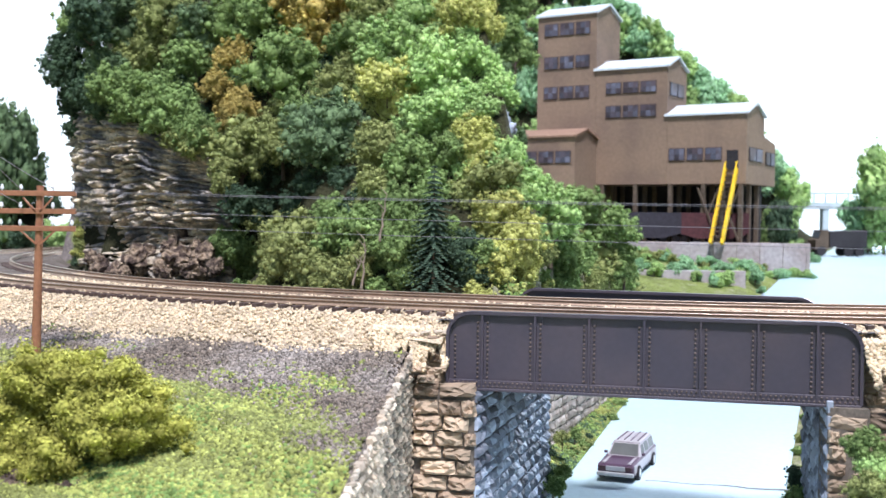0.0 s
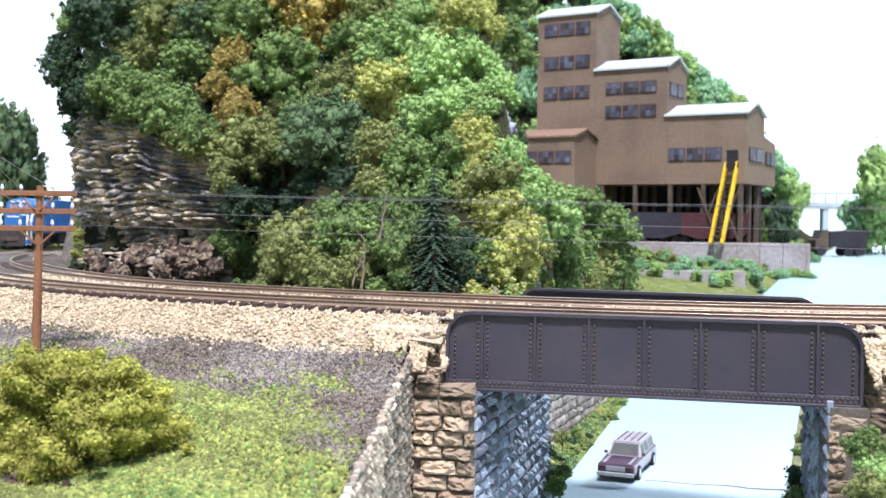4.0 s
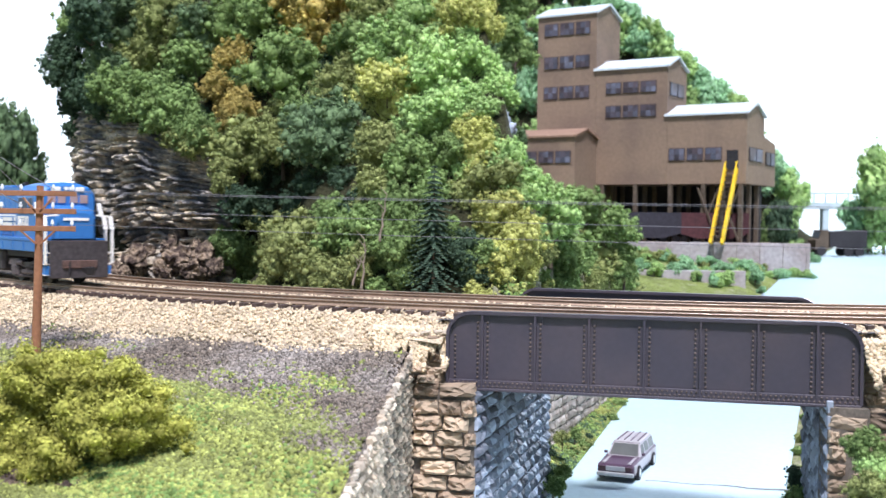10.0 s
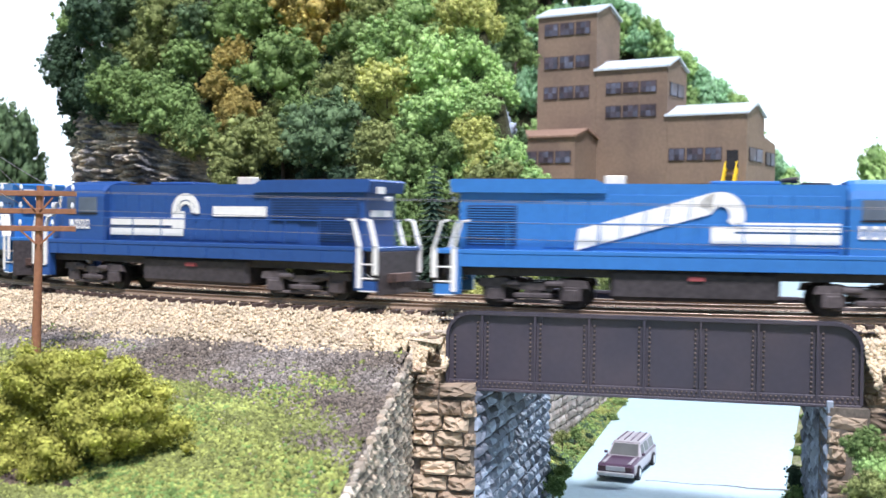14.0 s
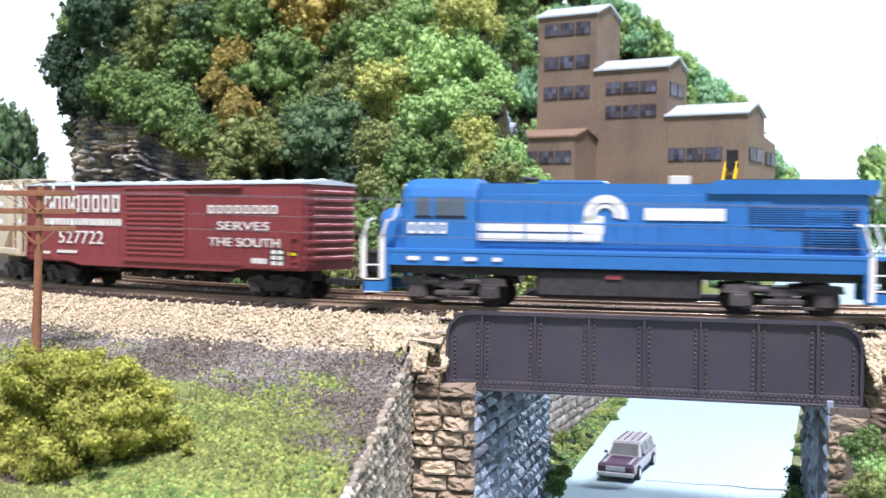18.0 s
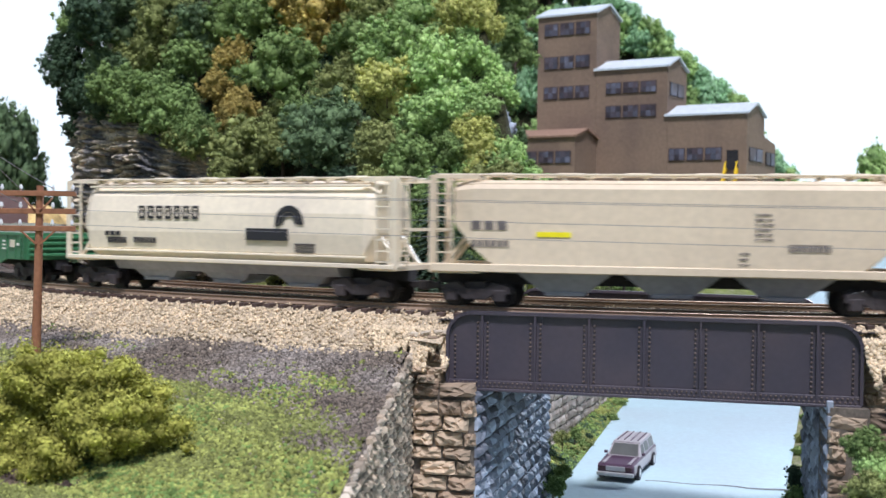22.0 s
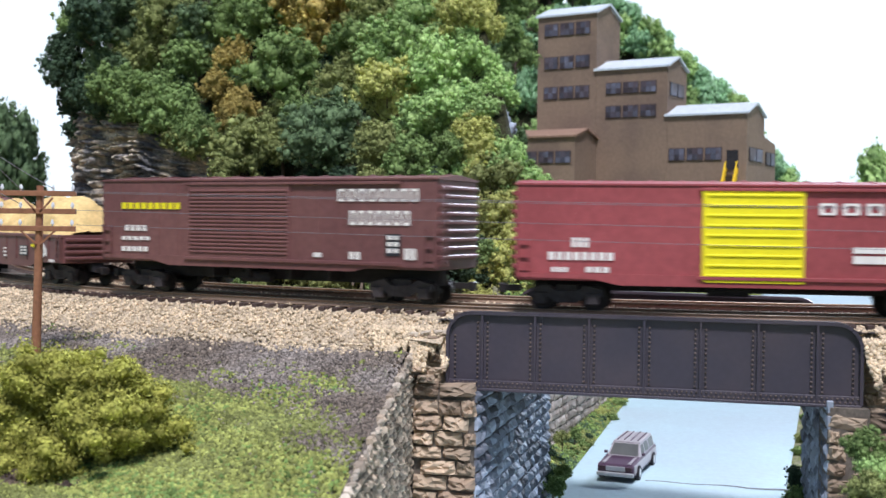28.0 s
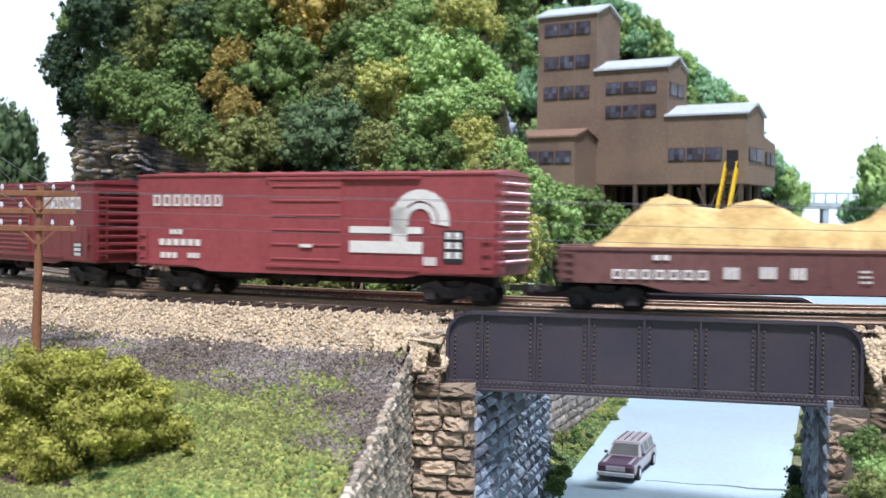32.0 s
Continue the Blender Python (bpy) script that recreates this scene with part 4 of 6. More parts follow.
def mine():
    """A tall brown breaker house in stepped blocks."""
    rng = random.Random(5)
    b = thing("mine_building", "tall brown corrugated coal mine breaker building with pale roofs", "building", x=203, y=1450, z=0, rz=-32)

    def block(x0, x1, y0, y1, z0, z1, rise, roof, ridge_x=True):
        part("wall", cube(x0, x1, y0, y1, z0, z1), WALL_BROWN, b)
        bm = bmesh.new()
        o = 3
        ym = (y0 + y1) / 2
        prism_x(bm, [(y0 - o, z1 - 1), (ym, z1 + rise), (y1 + o, z1 - 1), (y1 + o, z1 + 1.5), (ym, z1 + rise + 2.5), (y0 - o, z1 + 1.5)], x0 - o, x1 + o)
        part("roof", bm, roof, b, "pale weathered metal roof" if roof == ROOF_PALE else "brown rusted metal roof")
        part("gable", prism_x(bmesh.new(), [(y0, z1 - 2), (y1, z1 - 2), (ym, z1 + rise - 0.5)], x0 + 0.5, x1 - 0.01), WALL_BROWN, b)

    def windows(x0, x1, z, h, n, y):
        w = (x1 - x0) / n
        for i in range(n):
            xa, xb = x0 + i * w + 1.2, x0 + (i + 1) * w - 1.2
            f = part("window", cube(xa, xb, y - 1.2, y + 2, z, z + h), SASH, b)
            for k in range(3):
                a, c = xa + 0.8 + k * (xb - xa - 1.6) / 3, xa + 0.8 + (k + 1) * (xb - xa - 1.6) / 3
                for q in range(2):
                    part("pane", cube(a + 0.2, c - 0.2, y - 1.7, y - 1.0, z + 0.8 + q * (h - 1.6) / 2, z + 0.6 + (q + 1) * (h - 1.6) / 2), PANE, f)

    def side_windows(y0, y1, z, h, n, x):
        w = (y1 - y0) / n
        for i in range(n):
            f = part("window", cube(x - 2, x + 1.2, y0 + i * w + 1.2, y0 + (i + 1) * w - 1.2, z, z + h), DARK, b)
            part("pane", cube(x + 1.0, x + 1.7, y0 + i * w + 2.2, y0 + (i + 1) * w - 2.2, z + 0.8, z + h - 0.8), PANE, f)

    # tower, middle and low blocks; then the annex
    block(-92, -6, 0, 76, 10, 308, 15, ROOF_PALE)
    block(-5.7, 92, 0, 70, 83, 232, 14, ROOF_PALE)
    block(92.3, 194, 0, 74, 83, 169, 14, ROOF_PALE)
    block(-96, -4, -66, -0.2, 10, 142, 10, ROOF_BROWN)
    lean = part("wall", prism_x(bmesh.new(), [(74.2, 83), (128, 83), (128, 137), (74.2, 144)], 120, 193.7), WALL_BROWN, b, "lean-to at the end wall")
    part("roof", bar(bmesh.new(), (155, 73.5, 145.2), (155, 131, 137.6), 75, 1.6), ROOF_BROWN, b)
    windows(-83, -14, 281, 17, 3, 0)
    windows(-83, -14, 237, 17, 3, 0)
    windows(-83, -14, 197, 17, 3, 0)
    windows(7, 79, 200, 15, 3, 0)
    windows(7, 79, 169, 16, 3, 0)
    windows(94, 165, 112, 16, 3, 0)
    windows(-80, -8, 108, 16, 3, -66)
    side_windows(6, 60, 196, 17, 2, 92)
    side_windows(8, 66, 111, 17, 2, 194)
    side_windows(80, 122, 109, 17, 2, 193.7)
    part("door", cube(170, 184, -1.5, 2, 100, 124), DARK, b, "dark doorway above the yellow stairs")
    # posts and beams under the loading floor
    for x in (4, 50, 97, 140, 164, 187):
        for y in (3, 36, 70):
            part("post", cube(x - 2.5, x + 2.5, y - 2.5, y + 2.5, 8, 83), BARK, b, "dark timber post")
    for x, y in ((134, 1), (160, 1)):
        bm = bmesh.new()
        bar(bm, (x, y, 14), (x + 26, y, 78), 3, 2)
        bar(bm, (x + 26, y - 2, 14), (x, y - 2, 78), 3, 2)
        part("brace", bm, BARK, b)
    # near-black sheet closes the opening behind the posts
    part("back_wall", cube(-60, 190, 74, 80, 8, 83), DARK, b)
    for x in (169, 183):
        st = part("stair_stringer", bar(bmesh.new(), (x, -54, 10), (x, -2, 101), 3, 6), YELLOW, b, "bright yellow stair stringer")
        part("handrail", bar(bmesh.new(), (x, -54, 19), (x, -2, 110), 1.6, 1.6), YELLOW, st)
    for i in range(15):
        t = i / 15
        part("step", cube(170.5, 181.5, -54 + 52 * t, -50 + 52 * t, 12 + 90 * t, 13.2 + 90 * t), BARK, b)
    return b


mine()

# yard wall and slab in front of the mine
yard = tagged(part("yard_wall", cube(205, 442, 1330, 1338, -40, 11, 0.8), CONCRETE), "weathered grey concrete yard retaining wall", "wall", kind="structure")
for x_ in range(215, 440, 28):
    part("pilaster", cube(x_ - 2, x_ + 2, 1328.2, 1331, -38, 10), CONCRETE, yard)
tagged(part("yard_slab", cube(60, 442, 1338.2, 1600, -30, 9), CINDER_AND_SHADE), "dark cinder yard under the mine", "yard", kind="structure")


tagged(part("low_wall", cube(212, 328, 1196, 1203, -48, -17, 0.8), CONCRETE), "pale stained low stone wall among shrubs", "wall", kind="structure")


def coal_car(x, y, colour, label):
    c = thing("coal_hopper", label, "freight car", "coal hoppers", "", x, y, 9, -12)
    bm = bmesh.new()
    prism(bm, [(-42, 12), (-42, 38), (42, 38), (42, 12), (20, 6), (-20, 6)], -15, 15)
    part("body", bm, colour, c)
    for i in range(9):
        part("rib", cube(-41 + i * 10, -39.5 + i * 10, -16.2, -15, 13, 37), colour, c)
    for x2 in (-28, 28):
        for x3 in (-8, 8):
            part("wheel", rod(bmesh.new(), (x2 + x3, -9, 5), (x2 + x3, -6, 5), 4.7, n=14), DARK, c)
    return c


coal_car(258, 1400, material("hopper_slate", (0.035, 0.033, 0.045), 0.7, 300, 20, 0.25, 0.1), "dark slate coal hopper under the mine")
coal_car(338, 1385, material("hopper_red", (0.075, 0.024, 0.028), 0.7, 300, 20, 0.25, 0.1), "rusty maroon coal hopper under the mine")


def dump_truck():
    t = thing("dump_truck", "dark dump truck parked beside the far road", "truck", x=640, y=1800, z=-17, rz=6)
    part("bed", prism(bmesh.new(), [(-18, 14), (-20, 40), (44, 42), (44, 14)], -17, 17), DARK, t, "dark steel truck bed")
    cab = part("cab", prism(bmesh.new(), [(-42, 10), (-42, 26), (-36, 28), (-32, 42), (-20, 42), (-20, 10)], -15, 15), BARK, t, "brown truck cab")
    part("windscreen", prism(bmesh.new(), [(-36.8, 29), (-33, 40), (-32.5, 40), (-36.3, 29)], -12, 12), GLASSY, cab)
    for x in (-32, 14, 32):
        for y in (-13, 13):
            part("wheel", rod(bmesh.new(), (x, y - 3, 8), (x, y + 3, 8), 8, n=16), DARK, t)


GLASSY = material("window_glass", (0.1, 0.12, 0.14), 0.1, 100, 20, 0.1, 0.0, spec=0.8)
dump_truck()


def far_bridge():
    b = thing("truss_bridge", "pale blue steel truss bridge in the far distance", "bridge", x=800, y=2150, z=40, rz=0)
    m = material("bridge_pale", (0.5, 0.58, 0.62), 0.6, 100, 10, 0.08, 0.0)
    part("deck", cube(-110, 160, -12, 12, 24, 36), m, b)
    part("rail_beam", cube(-110, 160, -13, -10, 52, 56), m, b)
    for i in range(13):
        part("truss_post", cube(-108 + i * 22, -105 + i * 22, -13, -10, 36, 52), m, b)
    for x in (-60, 20, 110):
        part("bridge_leg", cube(x - 6, x + 6, -10, 10, -65, 24), m, b)


far_bridge()


# ---- cliff of layered rock
def cliff_mesh():
    rng = np.random.RandomState(8)
    line = CLIFF
    seg = np.concatenate([[0], np.cumsum(np.linalg.norm(np.diff(line, axis=0), axis=1))])
    u = np.linspace(0, seg[-1] - 42, 300)
    x, y = np.interp(u, seg, line[:, 0]), np.interp(u, seg, line[:, 1])
    v = np.linspace(-12, 112, 170)
    tx, ty = np.gradient(x), np.gradient(y)
    n = np.hypot(tx, ty)
    nx, ny = ty / n, -tx / n
    Uu, V = np.meshgrid(u, v)
    off = np.zeros_like(V)
    # beds of uneven thickness, broken along joints
    warp = 5 * np.sin(Uu * 0.035) + 2.4 * np.sin(Uu * 0.1 + 1) + 0.7 * np.sin(Uu * 0.31 + 2)
    edges = np.cumsum(rng.uniform(2.6, 8.0, 55)) - 20
    bed = np.searchsorted(edges, V + warp)
    width = rng.uniform(6, 22, 60)
    shift = rng.uniform(0, 30, 60)
    block = np.floor((Uu + shift[bed]) / width[bed]).astype(int)
    tab = rng.uniform(-4.5, 4.5, (60, 80))
    off += tab[bed, np.abs(block) % 80]
    low = np.concatenate([[edges[0] - 5], edges])
    pos = (V + warp - low[bed]) / np.diff(np.concatenate([low, [edges[-1] + 6]]))[bed]
    off += 3.4 * np.sin(np.clip(pos, 0, 1) * math.pi) ** 0.5 - np.where(pos < 0.2, 6.0, 0)
    k = np.abs(((Uu + shift[bed]) / width[bed]) % 1 - 0.5)
    off += np.where(k > 0.46, -2.4, 0)
    for a, f in ((2.2, 0.07), (1.2, 0.19), (0.7, 0.5), (0.45, 1.1)):
        ph = rng.uniform(0, 6, 4)
        off += a * (np.sin(Uu * f + ph[0] + 0.8 * np.sin(V * f * 1.7 + ph[1])) * np.sin(V * f * 1.4 + ph[2] + 0.9 * np.sin(Uu * f + ph[3])))
    crag = rng.randn(34, 60)
    for k_, a_ in ((1, 1.5), (2, 0.9)):
        iu, iv = Uu / 5.5 * k_ + 3 * np.sin(V * 0.2), V / 3.8 * k_ + 1.5 * np.sin(Uu * 0.17)
        off += a_ * np.clip(crag[np.floor(iv).astype(int) % 34, np.floor(iu).astype(int) % 60], -1.4, 1.4)
    off += rng.randn(*off.shape) * 0.3
    off += 5 * np.clip((V - 30) / 60, 0, 1) - 9 * np.exp(-((V - 20) / 11) ** 2)
    X, Y = x[None] + nx[None] * off, y[None] + ny[None] * off
    # the face is lower towards the wooded slope
    V = np.where(V > 30, 30 + (V - 30) * np.interp(Uu, [0, seg[-1] * 0.62, seg[-1] - 42], [1, 0.97, 0.5]), V)
    i = (np.arange(169)[:, None] * 300 + np.arange(299)).ravel()
    return arrays("rock_face", np.stack([X.ravel(), Y.ravel(), V.ravel()], 1), np.stack([i, i + 1, i + 301, i + 300], 1), ROCK)


cliff = thing("rock_cliff", "layered grey and tan rock cliff with dark clefts", "cliff")
part("rock_face", cliff_mesh(), ROCK, cliff)


def boulder_mesh(seed):
    bm = bmesh.new()
    bmesh.ops.create_icosphere(bm, subdivisions=4, radius=1)
    for v in bm.verts:
        p = v.co * 1.3 + Vector((seed * 7.3, 0, 0))
        v.co *= 1 + 0.5 * noise.noise(p) + 0.3 * noise.noise(p * 2.7) + 0.09 * noise.noise(p * 6) + 0.05 * noise.noise(p * 13)
    bmesh.ops.scale(bm, vec=(1 / U, 1 / U, 0.8 / U), verts=bm.verts)
    return done(bm, "boulder", ROCK_BROWN)


BOULDERS = [boulder_mesh(i) for i in range(4)]
rng_b = random.Random(3)
for px_, py_, y_, r_ in ((50, 880, 318, 7), (120, 890, 315, 6), (175, 470, 742, 7), (205, 478, 735, 6), (240, 462, 738, 9), (262, 448, 745, 6), (245, 450, 750, 6), (290, 480, 712, 7), (315, 462, 715, 9), (340, 478, 705, 7), (360, 455, 712, 8), (330, 452, 720, 7), (300, 440, 728, 6), (318, 420, 738, 7), (350, 440, 720, 5), (380, 475, 700, 6), (220, 485, 722, 5), (160, 455, 760, 5)):
    x_, y_, z_ = place(px_, py_, y_)
    tagged(part("boulder", rng_b.choice(BOULDERS), ROCK_BROWN, at=pose(x_ * U, y_ * U, z_ * U, rng_b.uniform(0, 360), rng_b.uniform(0, 360), rng_b.uniform(0, 360)) @ Matrix.Scale(r_ * U, 4)), "brown and grey broken boulder at the cliff foot", "boulder", "boulders")
for px_, py_, r_ in ((867, 122, 4), (874, 148, 5), (870, 178, 5), (882, 208, 5), (895, 236, 5)):
    x_, y_, z_ = place(px_, py_, 690)
    bo = tagged(part("boulder", rng_b.choice(BOULDERS), ROCK_BROWN, at=pose(x_ * U, y_ * U, z_ * U, rng_b.uniform(-20, 20), rng_b.uniform(-20, 20), rng_b.uniform(0, 360)) @ Matrix.Diagonal((r_ * U, r_ * U, r_ * 1.7 * U, 1))), "pale grey rock showing on the wooded hill shoulder", "boulder", "boulders")
    bo.material_slots[0].link = "OBJECT"
    bo.material_slots[0].material = STONE_GREY


# ---- line-side pole with wires
def telegraph_pole(x, y, z, high=77, rz=0):
    p = thing("telegraph_pole", "brown plastic telegraph pole with three crossarms", "telegraph pole", "telegraph poles", "", x, y, z, rz)
    bm = bmesh.new()
    rod(bm, (0, 0, -6), (1.8, 0, high), 2.0, 1.45, 12)
    part("pole", bm, WOODPOLE, p)
    for k, drop in enumerate((3.2, 10.5, 17.6)):
        zc = high - drop
        xo = 1.8 * zc / high
        arm = part("crossarm", cube(xo - 16, xo + 15.5, -2.4, -0.9, zc - 1.1, zc + 1.1, 0.15), WOODPOLE, p)
        for dx in (-15, -7.2, 6.0, 14.0):
            bm = bmesh.new()
            rod(bm, (xo + dx, -1.6, zc + 1), (xo + dx, -1.6, zc + 2.0), 0.35, 0.35, 8)
            rod(bm, (xo + dx, -1.6, zc + 1.8), (xo + dx, -1.6, zc + 2.8), 0.75, 0.65, 10)
            rod(bm, (xo + dx, -1.6, zc + 2.8), (xo + dx, -1.6, zc + 3.7), 0.6, 0.38, 10)
            part("insulator", bm, INSULATOR, arm, "white insulator")
    bm = bmesh.new()
    for sx in (-1, 1):
        bar(bm, (1.6 + sx * 0.8, -1.9, high - 24), (1.5 + sx * 7, -1.9, high - 18.5), 1.0, 0.6)
        bar(bm, (1.6 + sx * 0.8, -1.9, high - 11), (1.5 + sx * 6, -1.9, high - 5), 1.0, 0.6)
    part("brace", bm, WOODPOLE, p)
    return p


px_, py_, pz_ = place(63, 632, 455)
telegraph_pole(px_, py_, pz_, 70.5)


def wire(label, pts, r=0.22):
    cu = bpy.data.curves.new("wire", "CURVE")
    cu.dimensions, cu.bevel_depth, cu.bevel_resolution = "3D", r * U, 1
    sp = cu.splines.new("POLY")
    sp.points.add(len(pts) - 1)
    for q, p in zip(sp.points, pts):
        q.co = (p[0] * U, p[1] * U, p[2] * U, 1)
    cu.materials.append(WIRE)
    return tagged(new("wire", cu), label, "wire", "line wires")


def span(a, b, sag, n=16):
    a, b = Vector(a), Vector(b)
    return [a.lerp(b, i / n) - Vector((0, 0, sag * 4 * (i / n) * (1 - i / n))) for i in range(n + 1)]


# from the arms past the viewer's right, all on the near side of the train
for (xa, ya), (xb, yb), rr in (((98, 338), (1568, 366), 0.11), ((132, 341), (1568, 369), 0.1), ((132, 372), (1568, 408), 0.11), ((132, 398), (1568, 440), 0.11)):
    a_, b_ = Vector(place(xa, ya, 452)), Vector(place(xb, yb, 372))
    wire("thin grey line wire strung past the bridge", span(a_, a_ + (b_ - a_) * 1.25, 0.6), rr)
for (xa, ya), (xb, yb) in (((40, 338), (-60, 240)), ((96, 335), (-30, 258)), ((38, 362), (-60, 305))):
    a_, b_ = Vector(place(xa, ya, 452)), Vector(place(xb, yb, 400))
    wire("thin dark line wire rising from the pole", span(a_, b_, 0.5), 0.16)


# ---- the station wagon on the road
def station_wagon():
    x, y = 104.5, 614
    c = thing("station_wagon", "purple and silver station wagon parked on the road", "car", "", "", x, y, float(road_z(y)) + 1.1, 248)
    c.scale = (0.98, 0.92, 1.06)
    body = prism(bmesh.new(), [(-31, 3.4), (-31, 9), (-30, 9.8), (10, 9.8), (29, 8.9), (31, 8.2), (31, 3.4), (24.5, 3), (-24, 3)], -10.6, 10.6)
    bmesh.ops.bevel(body, geom=body.edges[:], offset=0.5, segments=1, affect="EDGES")
    b = part("body", body, CARPAINT, c, "dull purple body with silver sides")
    g = bmesh.new()
    lo, hi = [(11, 9.6), (-29.5, 9.6)], [(3.5, 15.6), (-26.5, 15.8)]
    v = [g.verts.new((px, sy * w, z)) for (px, z), w in ((lo[0], 9.9), (lo[1], 9.9), (hi[1], 8.2), (hi[0], 8.2)) for sy in (-1, 1)]
    for f in ((0, 2, 4, 6), (1, 7, 5, 3), (0, 6, 7, 1), (2, 3, 5, 4), (6, 4, 5, 7)):
        g.faces.new([v[i] for i in f])
    bmesh.ops.recalc_face_normals(g, faces=g.faces)
    part("cabin", g, CARSILVER, c, "silver window pillars")
    rk = part("roof", cube(-26.5, 3.8, -8.2, 8.2, 15.5, 16.3, 0.35), CARSILVER, c, "silver roof with rack")
    for y2 in (-6, -2, 2, 6):
        part("rack_bar", cube(-25, 1, y2 - 0.35, y2 + 0.35, 16.2, 16.8), CARPAINT, rk, "dark roof rack bar")
    def pane(a, b2, cc, dd, name="window"):
        bm = bmesh.new()
        bm.faces.new([bm.verts.new(p) for p in (a, b2, cc, dd)])
        r = bmesh.ops.solidify(bm, geom=bm.faces[:], thickness=0.25)
        bmesh.ops.recalc_face_normals(bm, faces=bm.faces)
        part(name, bm, CARGLASS, c, "dark tinted glass")
    pane((10.6, -8.6, 10.2), (10.6, 8.6, 10.2), (4.6, 7.4, 15.2), (4.6, -7.4, 15.2), "windscreen")
    for sy in (-1, 1):
        for xa, xb in ((-1.5, 7), (-13, -3), (-26, -14.5)):
            pane((xa, sy * 9.85, 10.3), (xb, sy * 9.85, 10.3), (min(xb, xb - 2 if xb > 5 else xb), sy * 8.5, 15), (xa, sy * 8.5, 15))
        part("side_trim", cube(-29.5, 29, sy * 10.75 - 0.2, sy * 10.75 + 0.2, 4.2, 8.6), CARSILVER, c, "pale silver side panel")
        part("hood_stripe", cube(12, 29.5, sy * 7.6 - 0.7, sy * 7.6 + 0.7, 9.15, 9.75), CARSILVER, c)
        part("mirror", cube(7.5, 9, sy * 11.4 - 1, sy * 11.4 + 1, 10.2, 11.6, 0.2), CARPAINT, c)
        part("headlight", cube(30.7, 31.4, min(sy * 5.8, sy * 9.6), max(sy * 5.8, sy * 9.6), 6, 8, 0.1), GLASSD2, c, "dark square headlight")
        for xw in (19.5, -19.5):
            t = part("tyre", rod(bmesh.new(), (xw, sy * 10.4 - 1.5, 3.6), (xw, sy * 10.4 + 1.5, 3.6), 3.7, n=20), DARK, c)
            part("rim", rod(bmesh.new(), (xw, sy * 11.6 - 0.4, 3.6), (xw, sy * 11.6 + 0.5, 3.6), 2.1, n=16), CHROME, t)
    part("grille", cube(30.8, 31.5, -5.6, 5.6, 5.8, 8.1, 0.1), CHROME, c, "bright chrome grille")
    part("bumper", cube(30.6, 32.6, -10.8, 10.8, 3.2, 5.2, 0.4), CHROME, c, "chrome front bumper")
    part("bumper", cube(-32.4, -30.8, -10.8, 10.8, 3.2, 5.2, 0.4), CHROME, c, "chrome rear bumper")


CARPAINT = material("car_purple", (0.075, 0.04, 0.072), 0.4, 300, 40, 0.1, 0.03)
CARSILVER = material("car_silver", (0.42, 0.39, 0.41), 0.4, 300, 40, 0.08, 0.03, 0.3)
CHROME = material("car_chrome", (0.55, 0.55, 0.56), 0.3, 300, 40, 0.08, 0.0, 0.7)
CARGLASS = material("car_glass", (0.22, 0.23, 0.22), 0.15, 100, 40, 0.1, 0.0, spec=0.8)
GLASSD2 = material("lamp_dark", (0.05, 0.03, 0.035), 0.3, 100, 40, 0.1, 0.0)
station_wagon()
bm_ = bmesh.new()
pts_ = [(92 + i * 6.5 + 0.8 * math.sin(i * 2.1), 590 - i * 1.6 + 1.3 * math.sin(i * 1.3)) for i in range(14)]
for (xa_, ya_), (xb_, yb_) in zip(pts_, pts_[1:]):
    bar(bm_, (xa_ + 18, ya_, float(road_z(590)) + 1.05), (xb_ + 18, yb_, float(road_z(590)) + 1.05), 0.5, 0.9)
part("road_seam", bm_, ROADLINE, road, "thin dark crack across the road")


TWIG = material("twig_pale", (0.3, 0.24, 0.18), 0.9, 500, 50, 0.2, 0.2)


# ---- a dark conifer and bare twigs among the hill trees
def conifer(x, y, z, high, r):
    rng = random.Random(6)
    t = thing("conifer", "dark green model spruce at the hill foot", "tree", "hill trees", "", x, y, z)
    part("trunk", rod(bmesh.new(), (0, 0, -4), (0, 0, high * 0.97), 1.3, 0.2, 8), BARK, t)
    bm = bmesh.new()
    for k in range(26):
        f = k / 25
        zc = high * (0.06 + 0.92 * f)
        rr = r * (1 - f) ** 0.85 + 0.8
        for i in range(13):
            a = i * 2 * math.pi / 13 + k * 0.7 + rng.uniform(-0.2, 0.2)
            q = rr * rng.uniform(0.65, 1.1)
            tip = Vector((q * math.cos(a), q * math.sin(a), zc - q * 0.28))
            for s in range(5):
                u = 0.25 + 0.75 * s / 4
                p = Vector((0, 0, zc)).lerp(tip, u)
                w = 2.1 * (1.15 - u * 0.7)
                d = Vector((-math.sin(a), math.cos(a), 0))
                e = Vector((math.cos(a), math.sin(a), -0.3)) * 1.6
                bm.faces.new([bm.verts.new(v) for v in (p - d * w, p + e, p + d * w, p + Vector((0, 0, 0.6)))])
    part("needles", bm, LEAF["conifer"], t, "dark drooping needle branches")


